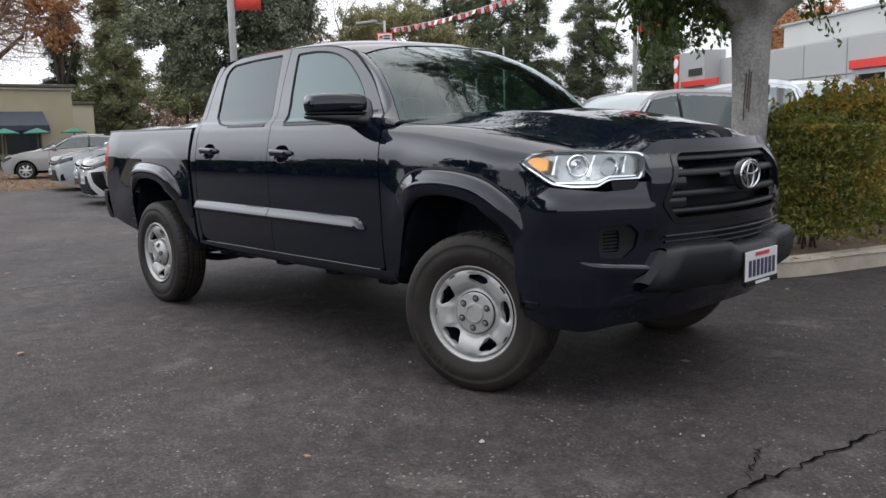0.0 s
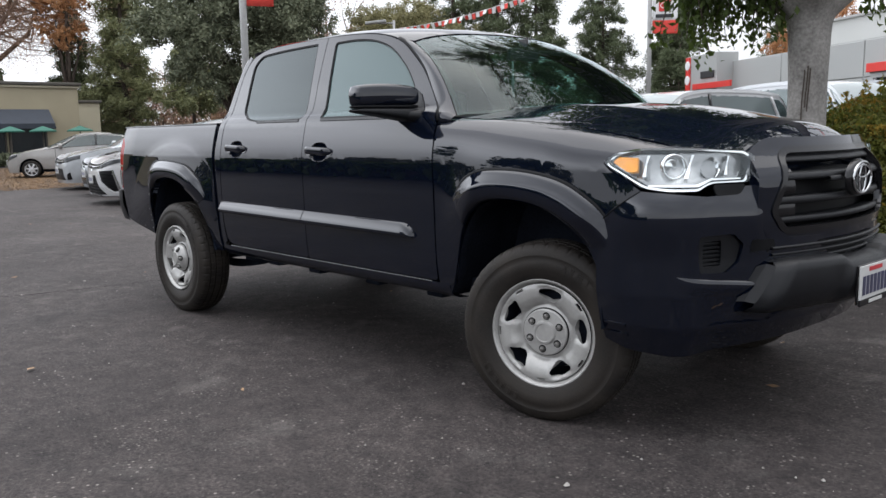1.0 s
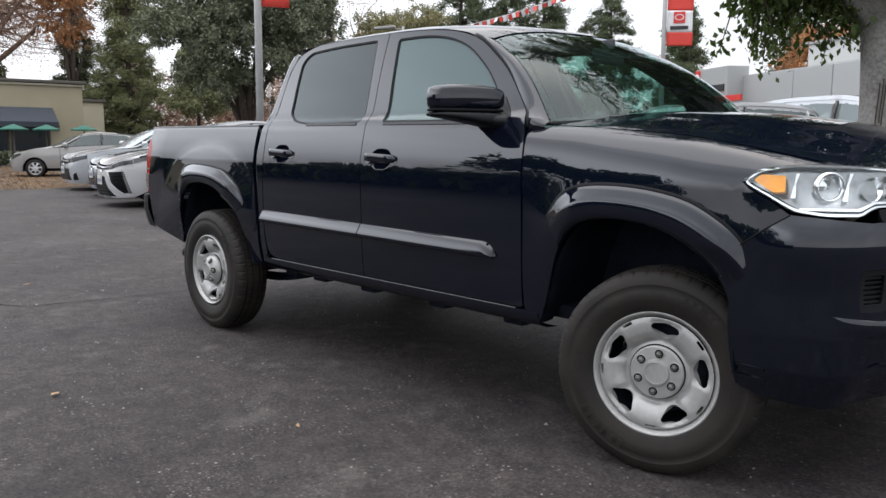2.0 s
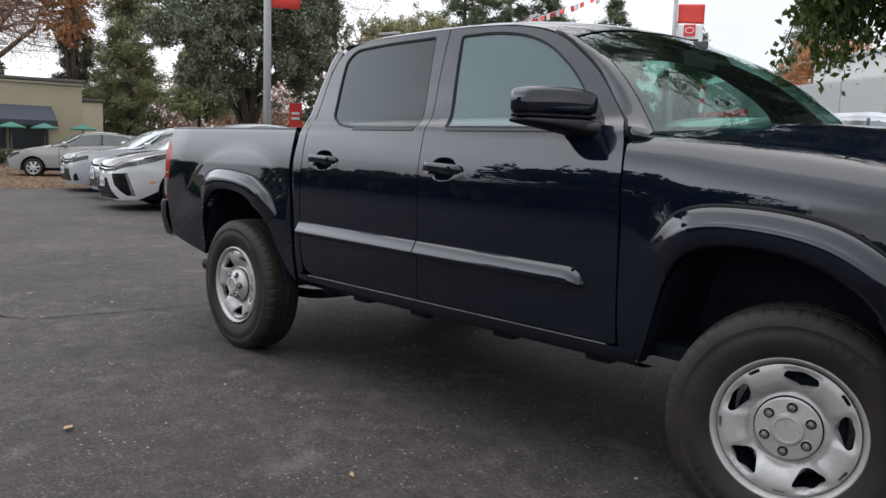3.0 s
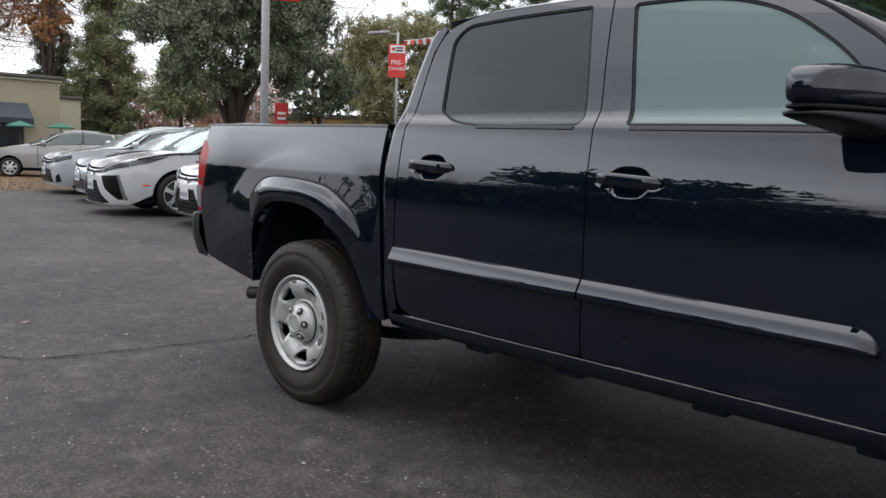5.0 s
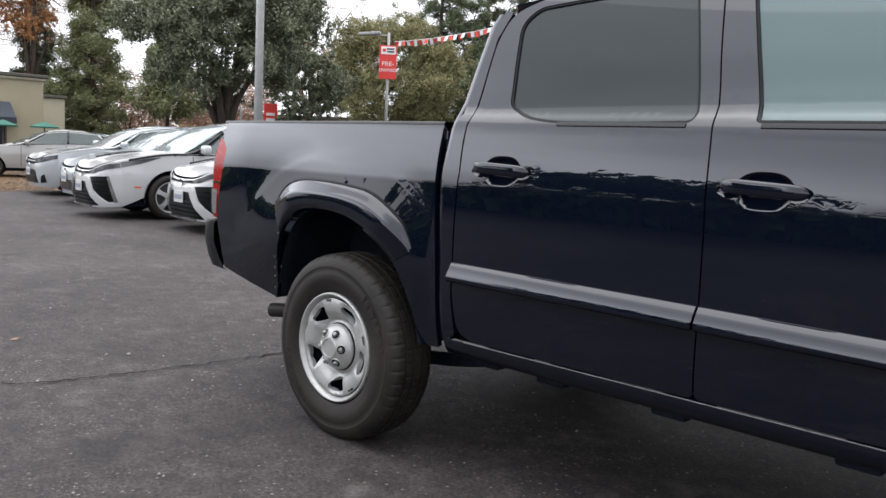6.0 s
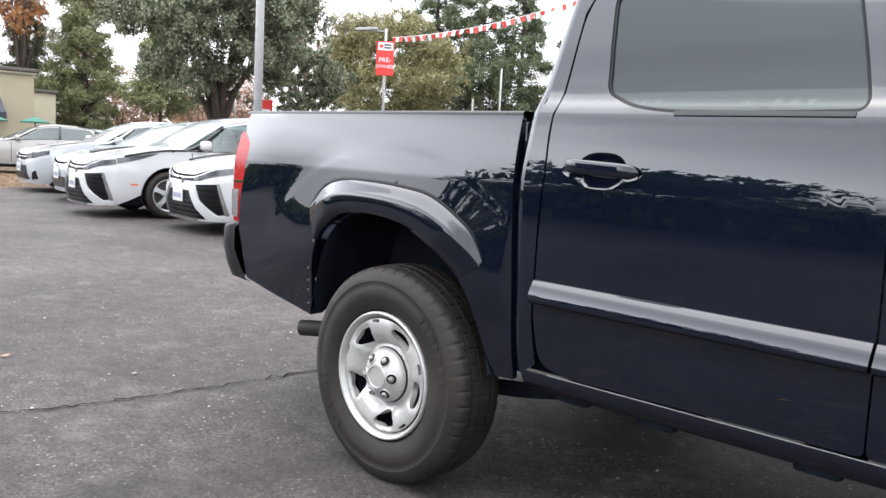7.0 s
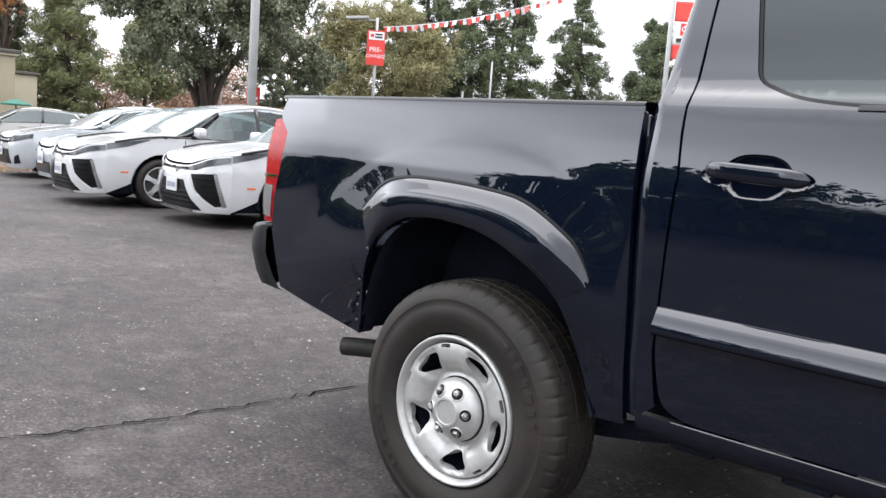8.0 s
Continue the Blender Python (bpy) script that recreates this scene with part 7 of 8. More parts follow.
parked_car("crossover", "white crossover parked beyond the truck", parked(-2.26, 5.63, -102.0), WHITE_PAINT, L=4.6, W=1.86, H=1.76, wb=2.66, oh=0.93, hood=1.02, style="suv", face="trap", glaze=SKY_FILM_GLASS, wheel_r=0.34, group="")
parked_car("crossover", "silver crossover parked beyond the hedge", parked(2.1, 9.5, -25.0), SILVER_PAINT, L=4.9, W=1.95, H=1.90, wb=2.66, oh=0.93, hood=1.05, style="suv", face="trap", glaze=SKY_FILM_GLASS, wheel_r=0.35, group="")
parked_car("crossover", "white crossover parked beyond the hedge", parked(-1.0, 11.0, -45.0), WHITE_PAINT, L=4.6, W=1.85, H=1.80, wb=2.66, oh=0.93, hood=1.05, style="suv", face="trap", glaze=SKY_FILM_GLASS, wheel_r=0.35, group="")

# ---------------------------------------------------------------- trees and hedge
def leaf_mat(name, dark, light, rough=0.6):
    m = mat(name, dark, rough, vary=0.0, scale=0.55, bscale=2.2, tint=light, island=0.42, spec=0.25)
    return m


BARK = mat("grey_bark", (0.18, 0.170, 0.158), 0.9, vary=0.3, scale=5, bump=0.5, bscale=45, tint=(0.38, 0.362, 0.340))
BARK_DARK = mat("dark_bark", (0.055, 0.042, 0.033), 0.95, vary=0.3, scale=4, bump=0.6, bscale=30)
BARK_TAN = mat("tan_twigs", (0.17, 0.11, 0.08), 0.95, vary=0.3, scale=4, tint=(0.30, 0.21, 0.16))
LEAF_OAK = leaf_mat("grey_green_leaves", (0.059, 0.074, 0.048), (0.255, 0.272, 0.172))
LEAF_PINE = leaf_mat("pine_needles", (0.043, 0.063, 0.036), (0.171, 0.198, 0.102))
LEAF_CEDAR = leaf_mat("cedar_needles", (0.088, 0.108, 0.055), (0.325, 0.330, 0.160))
LEAF_WILLOW = leaf_mat("olive_leaves", (0.102, 0.103, 0.047), (0.338, 0.305, 0.149))
LEAF_RUST = leaf_mat("rust_leaves", (0.29, 0.132, 0.058), (0.60, 0.325, 0.155))
LEAF_TAN = leaf_mat("tan_leaves", (0.279, 0.157, 0.108), (0.542, 0.362, 0.263))
LEAF_THICKET = leaf_mat("brush_leaves", (0.090, 0.078, 0.054), (0.359, 0.276, 0.194))
LEAF_NEAR = leaf_mat("broad_green_leaves", (0.026, 0.048, 0.017), (0.125, 0.165, 0.050), 0.42)
LEAF_HEDGE = mat("hedge_leaves", (0.026, 0.050, 0.014), 0.5, vary=0.0, scale=1.5, bscale=9.0, tint=(0.25, 0.235, 0.050), island=0.45, spec=0.25)
LEAF_TURNED = mat("turned_hedge_leaves", (0.180, 0.105, 0.022), 0.55, vary=0.0, scale=2.0, bscale=9.0, tint=(0.42, 0.31, 0.055), island=0.6, spec=0.2)


def see_through(m, share, tone):
    """Lets some light through thin leaves."""
    n, l = m.node_tree.nodes, m.node_tree.links
    tr = n.new("ShaderNodeBsdfTranslucent")
    tr.inputs["Color"].default_value = (*tone, 1)
    mx = n.new("ShaderNodeMixShader")
    mx.inputs[0].default_value = share
    l.new(n["Principled BSDF"].outputs[0], mx.inputs[1])
    l.new(tr.outputs[0], mx.inputs[2])
    l.new(mx.outputs[0], n["Material Output"].inputs["Surface"])


see_through(LEAF_NEAR, 0.4, (0.09, 0.14, 0.02))
see_through(LEAF_HEDGE, 0.3, (0.12, 0.15, 0.02))
see_through(LEAF_TURNED, 0.3, (0.25, 0.14, 0.02))


def leaf_cloud(name, centres, size, material, parent, rng, aspect=0.5, up=0.3, outward=None, kind="", fold=0.15):
    """Many small folded leaves at the given centres, as one mesh."""
    c = np.asarray(centres, float)
    n = len(c)
    s = size * rng.uniform(0.6, 1.35, (n, 1))
    d = rng.normal(size=(n, 3))
    if outward is not None:
        d = d * 0.8 + outward
    d[:, 2] -= up
    d /= np.linalg.norm(d, axis=1, keepdims=True)
    r = rng.normal(size=(n, 3))
    w = np.cross(d, r)
    w /= np.linalg.norm(w, axis=1, keepdims=True)
    nn = np.cross(d, w)
    p0 = c - d * s * 0.5
    p2 = c + d * s * 0.5
    p1 = c + w * s * 0.5 * aspect + nn * s * fold
    p3 = c - w * s * 0.5 * aspect + nn * s * fold
    v = np.stack([p0, p1, p2, p3], axis=1).reshape(-1, 3)
    me = bpy.data.meshes.new(name)
    me.vertices.add(4 * n)
    me.vertices.foreach_set("co", v.astype(np.float32).ravel())
    me.loops.add(6 * n)
    idx = (np.arange(n)[:, None] * 4 + np.array([0, 1, 2, 0, 2, 3])).ravel()
    me.loops.foreach_set("vertex_index", idx.astype(np.int32))
    me.polygons.add(2 * n)
    me.polygons.foreach_set("loop_start", (np.arange(2 * n) * 3).astype(np.int32))
    me.materials.append(material)
    me.update(calc_edges=True)
    ob = new(name, me)
    ob.parent = parent
    return ob


def limbs(rng, base, top, r0, count, spread, rise, r_end=0.03, name="trunk", parent=None, material=BARK_DARK, fork=0.45, twigs=2):
    """A tapered trunk that forks into crooked limbs; returns the limb ends."""
    base, top = Vector(base), Vector(top)
    vs, fs, ends = [], [], []

    def add(pts, rad):
        v, f = tube(pts, rad, 8)
        o = len(vs)
        vs.extend(v)
        fs.extend([tuple(i + o for i in q) for q in f])

    mid = base.lerp(top, fork)
    pts = [base + Vector((0, 0, -0.05)), base.lerp(mid, 0.12), base.lerp(mid, 0.5) + Vector(rng.normal(size=3) * 0.05), mid]
    add(pts, [r0 * 1.45, r0 * 1.08, r0 * 0.95, r0 * 0.85])
    for k in range(count):
        a = 2 * math.pi * (k + rng.uniform(-0.2, 0.2)) / count
        e = mid + Vector((math.cos(a) * spread * rng.uniform(0.6, 1.0), math.sin(a) * spread * rng.uniform(0.6, 1.0), (top.z - mid.z) * rng.uniform(0.55, 1.0) * rise))
        m1 = mid.lerp(e, 0.35) + Vector(rng.normal(size=3) * spread * 0.07)
        m2 = mid.lerp(e, 0.7) + Vector(rng.normal(size=3) * spread * 0.08)
        add([mid - Vector((0, 0, 0.12)), m1, m2, e], [r0 * 0.55, r0 * 0.38, r0 * 0.22, r_end])
        ends.append(e)
        for _ in range(twigs):
            b = m1.lerp(e, rng.uniform(0.1, 0.8))
            e2 = b + Vector(rng.normal(size=3)) * spread * 0.35
            e2.z = max(e2.z, b.z - 0.2 * spread)
            add([b, b.lerp(e2, 0.5) + Vector(rng.normal(size=3) * 0.06 * spread), e2], [r0 * 0.18, r0 * 0.11, r_end * 0.5])
            ends.append(e2)
    mesh_object(name, vs, fs, material, parent, "", True)
    return ends


def broad_tree(name, at, label, height, radius, bottom, leaf, size, n, seed, clumps=60, bark=BARK_DARK, flat=0.75, r0=0.28, fork=0.4, density=0.24, count=5):
    """A broad tree: forked trunk and a crown of leaf clumps with gaps."""
    rng = np.random.default_rng(seed)
    t = empty(name, pose(*at), label, "tree")
    zc = (bottom + height) / 2
    limbs(rng, (0, 0, 0), (0.2, 0.1, zc + 0.5), r0, count, radius * 0.62, 1.0, 0.035, "trunk", t, bark, fork)
    cs = []
    hh = (height - bottom) / 2
    while len(cs) < clumps:
        p = rng.normal(size=3)
        p /= np.linalg.norm(p)
        p *= rng.uniform(0.35, 1.0) ** 0.5
        p = np.array([p[0] * radius, p[1] * radius, p[2] * hh])
        p *= 1 + 0.22 * noise.noise((p[0] * 0.5 + seed, p[1] * 0.5, p[2] * 0.5))
        cs.append(p + np.array([0, 0, zc]))
    cs = np.array(cs)
    # clumps hold tufts, tufts hold leaves
    per = 14
    cr = rng.uniform(0.6, 1.3, clumps)
    tuft = np.repeat(cs, per, axis=0) + rng.normal(size=(clumps * per, 3)) * (radius * density * np.repeat(cr, per))[:, None] * np.array([1, 1, flat])
    pick = rng.integers(0, len(tuft), n)
    g = rng.normal(size=(n, 3)) * radius * 0.036
    pts = tuft[pick] + g
    keep = pts[:, 2] > bottom * 0.8
    pts, g = pts[keep], g[keep]
    leaf_cloud("crown", pts, size, leaf, t, rng, 0.5, 0.35, g * 0.6)
    return t


def conifer(name, at, label, height, radius, leaf, size, n, seed, start=0.12, gaps=0.0, droop=0.30, tip=0.10):
    """A conifer: straight trunk, many uneven limbs, soft needle clumps along each limb."""
    rng = np.random.default_rng(seed)
    t = empty(name, pose(*at), label, "conifer")
    v, f = tube([(0, 0, -0.05), (0.05, 0, height * 0.5), (0, 0, height)], [0.014 * height + 0.04, 0.010 * height, 0.02], 8)
    vs, fs = list(v), list(f)
    cen, ext, dirs = [], [], []
    tiers = int(height * 4.2)
    for i in range(tiers):
        h = height * (start + (1 - start) * (i + rng.uniform(-0.8, 0.8)) / tiers)
        rel = min(1.0, max(0.0, (h / height - start) / (1 - start)))
        env = radius * ((1 - rel) ** 0.7 * (0.72 + 0.28 * smooth(0.0, 0.18, rel)) + tip * (1 - rel))
        for k in range(int(rng.integers(2, 5))):
            if rng.uniform() < gaps:
                continue
            a = rng.uniform(0, 6.28)
            lump = 1.0 + 0.50 * noise.noise((math.cos(a) * 1.1 + seed, math.sin(a) * 1.1, h * 0.42))
            L = max(0.15, env * rng.uniform(0.55, 1.1) * lump)
            b = Vector((0, 0, h))
            e = Vector((math.cos(a) * L, math.sin(a) * L, h - droop * L * rng.uniform(0.3, 1.2) + 0.12 * L))
            v, f = tube([b, b.lerp(e, 0.5) + Vector((0, 0, 0.08 * L)), e], [0.04, 0.025, 0.010], 4, False)
            o = len(vs)
            vs.extend(v)
            fs.extend([tuple(j + o for j in q) for q in f])
            for _ in range(max(2, int(L * 2.4))):
                q = rng.uniform(0.25, 1.05) ** 0.7
                c = b.lerp(e, q)
                cen.append(np.array(c) + rng.normal(size=3) * np.array([0.14, 0.14, 0.16]) * (0.5 + 0.3 * L))
                ext.append(rng.uniform(0.7, 1.25) * (0.13 + 0.03 * L))
                dirs.append(np.array((e - b).normalized()) + np.array([0, 0, -0.35]))
    cen, ext, dirs = np.array(cen), np.array(ext), np.array(dirs)
    pk = rng.integers(0, len(cen), n)
    pts = cen[pk] + rng.normal(size=(n, 3)) * ext[pk][:, None] * np.array([1.0, 1.0, 0.8])
    mesh_object("trunk", vs, fs, BARK_DARK, t, "", True)
    leaf_cloud("crown", pts, size, leaf, t, rng, 0.30, 0.1, dirs[pk] * 0.6)
    return t


def bare_tree(name, at, label, height, spread, seed, bark, leaf=None, n=0, size=0.12, count=7, twigs=10):
    rng = np.random.default_rng(seed)
    t = empty(name, pose(*at), label, "tree")
    ends = limbs(rng, (0, 0, 0), (0, 0, height), 0.022 * height, count, spread, 1.0, 0.012, "trunk", t, bark, 0.3, twigs)
    vs, fs, pts = [], [], []
    for e in ends:
        for _ in range(9):
            d = Vector(rng.normal(size=3)) * spread * 0.16
            d.z = abs(d.z) * 0.3 - 0.05 * spread
            p1, p2 = e + d * 0.55 + Vector((0, 0, 0.05)), e + d + Vector((0, 0, -0.12 * spread * rng.uniform(0, 1)))
            v, f = tube([e, p1, p2], [0.014, 0.009, 0.004], 3, False)
            o = len(vs)
            vs.extend(v)
            fs.extend([tuple(j + o for j in q) for q in f])
            pts += [p1, p2]
    tagged(mesh_object("branchwork", vs, fs, bark, t), kind="stuff")
    if leaf:
        base = np.array([tuple(p) for p in pts])
        pick = rng.integers(0, len(base), n)
        leaf_cloud("crown", base[pick] + rng.normal(size=(n, 3)) * spread * 0.07, size, leaf, t, rng, 0.6, 0.4)
    return t


# far side, from the restaurant round to the showroom
broad_tree("oak_tree", (-25.4, 13.9, 0), "broad grey-green evergreen oak with a forked dark trunk", 9.6, 3.45, 2.8, LEAF_OAK, 0.125, 165000, 3, 105, r0=0.30, fork=0.22, density=0.125, count=6)
broad_tree("oak_tree", (-29.0, 20.4, 0), "smaller grey-green evergreen oak", 5.8, 1.7, 2.2, LEAF_OAK, 0.12, 30000, 4, 40, r0=0.12, density=0.2)
broad_tree("olive_tree", (-33.8, 29.9, 0), "pale olive-green feathery tree", 8.7, 3.7, 1.9, LEAF_WILLOW, 0.125, 120000, 5, 110, r0=0.24, fork=0.3, density=0.13)
conifer("pine_tree", (-36.5, 41.0, 0), "tall dark pine with open limbs", 15.5, 3.4, LEAF_PINE, 0.18, 59800, 6, 0.15, 0.15)
conifer("pine_tree", (-34.5, 42.8, 0), "tall dark dense pine", 14.0, 3.2, LEAF_PINE, 0.18, 62400, 7, 0.12)
conifer("pine_tree", (-31.8, 47.0, 0), "tall dark green pine on the skyline", 12.6, 3.3, LEAF_PINE, 0.18, 62400, 8, 0.10)
conifer("pine_tree", (-28.4, 50.6, 0), "dark green pine on the skyline", 10.9, 2.9, LEAF_PINE, 0.18, 46800, 9, 0.10)
conifer("pine_tree", (-25.5, 47.0, 0), "dark green pine on the skyline", 10.0, 2.8, LEAF_PINE, 0.18, 46800, 19, 0.10)
conifer("pine_tree", (-39.5, 39.5, 0), "tall dark pine with open limbs", 16.5, 3.6, LEAF_PINE, 0.19, 52000, 10, 0.2, 0.2)
conifer("pine_tree", (-22.6, 57.5, 0), "open grey-green pine behind the showroom", 14.5, 3.0, LEAF_PINE, 0.19, 22000, 23, 0.30, 0.35)
broad_tree("maple_tree", (-18.2, 52.3, 0), "rust-brown autumn tree behind the showroom", 8.6, 3.0, 3.0, LEAF_RUST, 0.17, 32000, 24, 50, r0=0.14, density=0.2)
conifer("cedar_tree", (-40.8, 15.6, 0), "green cedar with drooping sprays", 13.0, 2.3, LEAF_CEDAR, 0.14, 76000, 11, 0.13, 0.05)
conifer("cedar_tree", (-36.8, 17.6, 0), "low green cedar with drooping sprays", 6.9, 1.7, LEAF_CEDAR, 0.16, 33800, 12, 0.40)
conifer("pine_tree", (-47.8, 18.6, 0), "tall dark pine behind the restaurant", 15.0, 1.7, LEAF_PINE, 0.17, 42000, 13, 0.12, 0.1)
conifer("pine_tree", (-45.6, 14.6, 0), "dark pine behind the restaurant", 8.8, 2.1, LEAF_PINE, 0.16, 46000, 14, 0.10)
conifer("pine_tree", (-60.0, 14.0, 0), "small far dark green conifer", 6.8, 2.0, LEAF_PINE, 0.43, 6500, 15, 0.05)
broad_tree("maple_tree", (-41.8, 12.9, 0), "rust-coloured autumn tree behind the restaurant", 10.4, 1.3, 5.9, LEAF_RUST, 0.10, 30000, 16, 50, r0=0.22, density=0.2)
bare_tree("bare_tree", (-46.0, 9.0, 0), "tall bare tree with a few tan leaves", 13.5, 6.5, 17, BARK_TAN, LEAF_TAN, 52000, 0.075, 10, 24)
bare_tree("bare_tree", (-43.0, 31.0, 0), "bare tan tree with thin twigs", 11.0, 4.0, 18, BARK_TAN, LEAF_TAN, 4000, 0.14)
bare_tree("bare_tree", (-44.0, 24.5, 0), "low bare tan tree with thin twigs", 5.2, 3.4, 20, BARK_TAN, LEAF_TAN, 6000, 0.13)
bare_tree("bare_tree", (-46.0, 20.0, 0), "low bare tan tree with thin twigs", 4.6, 3.2, 21, BARK_TAN, LEAF_TAN, 6000, 0.13)
bare_tree("bare_tree", (-47.0, 28.0, 0), "low bare tan tree with thin twigs", 5.4, 3.4, 22, BARK_TAN, LEAF_TAN, 5000, 0.13)

# thicket that closes the far side
_rng = np.random.default_rng(30)
thick = []
for k in range(170):
    a = radians(_rng.uniform(20, 84))
    d = _rng.uniform(66, 84)
    c = np.array([6 - math.sin(a) * d, -3.6 + math.cos(a) * d, 0])
    h = _rng.uniform(1.6, 3.4)
    thick.append(c + _rng.normal(size=(320, 3)) * np.array([1.5, 1.5, h * 0.30]) + np.array([0, 0, h * 0.45]))
thick = np.concatenate(thick)
thick = thick[thick[:, 2] > 0.05]
tagged(leaf_cloud("far_woods", thick, 0.34, LEAF_THICKET, None, _rng, 0.6, 0.2), "far brown and green brush along the skyline", "woods", "", "stuff")

# clipped planting along the restaurant
_rng = np.random.default_rng(41)
_c = np.stack([_rng.uniform(-33.9, -33.2, 5000), _rng.uniform(1.0, 8.2, 5000), 0.55 * _rng.uniform(0, 1, 5000) ** 0.6], 1)
low_hedge = empty("hedge", pose(0, 0, 0), "low green planting along the restaurant wall", "hedge")
leaf_cloud("foliage", _c, 0.16, LEAF_OAK, low_hedge, _rng, 0.6, -0.2)

# trees behind the camera, mirrored in the paint; unseen hedge added as dark band
_rng = np.random.default_rng(43)
_n = 9000
_c = np.stack([_rng.uniform(-34, 5, _n), -11.2 + _rng.normal(size=_n) * 0.35, 1.35 * _rng.uniform(0, 1, _n) ** 0.7], 1)
_c[:, 2] += 0.22 * np.array([noise.noise((float(q) * 0.7, 3.0, 0)) for q in _c[:, 0]]) * _c[:, 2]
far_hedge = empty("hedge", pose(0, 0, 0), "unseen dark hedge added to darken reflections in the truck", "hedge")
leaf_cloud("foliage", _c, 0.34, LEAF_NEAR, far_hedge, _rng, 0.7, -0.2)
part("hedge_core", box_bm((39, 0.5, 1.0), (-14.5, -11.3, 0.5), 0.1), BARK_DARK, far_hedge)
for i, (x, y, h, r) in enumerate(((-26, -23, 4.9, 3.0), (-17, -26, 4.4, 2.8), (-8.5, -24, 5.2, 3.2))):
    broad_tree("oak_tree", (x, y, 0), "broad green tree along the far kerb", h, r, 1.3, LEAF_OAK, 0.42, 4200, 50 + i, 45, r0=0.24, density=0.24)
for i, (x, y, h, r) in enumerate(((-4.7, -10.9, 5.5, 2.3),)):
    broad_tree("street_tree", (x, y, 0), "small green tree behind the near hedge", h, r, 2.4, LEAF_NEAR, 0.20, 26000, 60 + i, 60, r0=0.10, density=0.2)


# the tree in the planter
def planter_tree():
    rng = np.random.default_rng(77)
    t = empty("street_tree", pose(2.42, 3.46, 0.10), "smooth grey-barked street tree with broad green leaves", "tree")
    vs, fs = [], []

    def add(pts, rad, seg=18):
        v, f = tube(pts, rad, seg)
        o = len(vs)
        for i, p in enumerate(v):
            k = 1 + 0.05 * noise.noise((p.x * 3.1, p.y * 3.1, p.z * 1.7))
            q = Vector(pts[i // seg])
            vs.append(q + (p - q) * k)
        fs.extend([tuple(j + o for j in q) for q in f])

    add([(0, 0, -0.1), (0.0, 0, 0.15), (0.01, 0.0, 0.5), (0.0, 0.01, 1.0), (0.0, 0.0, 1.45), (-0.01, 0.01, 1.85), (-0.02, 0.02, 2.15), (-0.03, 0.02, 2.5)], [0.25, 0.190, 0.162, 0.152, 0.150, 0.166, 0.205, 0.23])
    ends = []
    for a, L, rise, r in ((0.6, 3.0, 1.2, 0.17), (1.7, 2.4, 2.0, 0.15), (2.7, 1.9, 1.3, 0.17), (4.05, 1.7, 0.9, 0.15), (5.2, 2.4, 1.3, 0.15), (3.0, 0.8, 3.0, 0.14), (3.45, 1.6, 0.7, 0.09), (2.95, 2.5, 1.9, 0.13), (3.3, 2.0, 2.4, 0.11), (1.2, 1.9, 3.8, 0.12), (4.6, 1.9, 3.3, 0.12), (0.2, 2.2, 3.0, 0.11), (3.9, 2.5, 3.1, 0.11), (1.57, 2.2, 4.8, 0.12), (0.9, 2.6, 4.4, 0.11), (2.2, 2.0, 4.4, 0.11)):
        d = Vector((math.cos(a), math.sin(a), 0))
        p = [Vector((-0.02, 0.02, 2.06)), Vector((-0.02, 0.02, 2.22)) + d * 0.22, Vector((0, 0, 2.42 + 0.25 * rise)) + d * L * 0.35, Vector((0, 0, 2.45 + 0.6 * rise)) + d * L * 0.7, Vector((0, 0, 2.45 + rise)) + d * L]
        add(p, [r * 1.2, r, r * 0.75, r * 0.45, 0.03], 10)
        for k in range(9):
            b = p[2].lerp(p[4], rng.uniform(0, 1))
            e = b + Vector((rng.normal() * 0.8, rng.normal() * 0.8, rng.uniform(-0.35, 0.7)))
            add([b, b.lerp(e, 0.5) + Vector((0, 0, 0.1)), e], [0.045, 0.03, 0.012], 6)
            ends.append((b, e))
        ends.append((p[3], p[4]))
    trunk = mesh_object("trunk", vs, fs, BARK, t, "smooth pale grey bark with carved lines", True)
    fuse = trunk.modifiers.new("fuse", "REMESH")
    fuse.mode, fuse.voxel_size, fuse.use_smooth_shade = "VOXEL", 0.022, True
    ease = trunk.modifiers.new("ease", "SMOOTH")
    ease.factor, ease.iterations = 0.5, 6
    # carved lines in the bark
    for a0, z0, z1 in ((-0.55, 1.15, 1.55), (-0.40, 1.25, 1.58), (-0.28, 1.22, 1.56)):
        pts = []
        for z in np.linspace(z0, z1, 9):
            a = -math.pi / 2 + 0.75 + a0 + 0.05 * math.sin(9 * z)
            pts.append((0.153 * math.cos(a), 0.153 * math.sin(a), z))
        v, f = tube(pts, [0.005] * 9, 5)
        mesh_object("carved_line", v, f, BARK_DARK, t)
    # drooping leafy twigs
    pts, dirs, tv, tf = [], [], [], []
    n_tw = 2000
    for i in range(n_tw):
        b, e = ends[int(rng.integers(0, len(ends)))]
        s = Vector(b).lerp(Vector(e), rng.uniform(0.3, 1.0))
        d = Vector((rng.normal(), rng.normal(), rng.uniform(-0.9, 0.5))).normalized()
        L = rng.uniform(0.45, 1.0)
        if i < 75:
            # low sprays that hang beside the trunk
            a = rng.uniform(3.1, 4.0) if i < 70 else rng.uniform(0.9, 1.6)
            q = rng.uniform(0.25, 1.05) if i < 70 else rng.uniform(0.5, 1.1)
            s = Vector((math.cos(a) * q, math.sin(a) * q, rng.uniform(2.30, 2.75)))
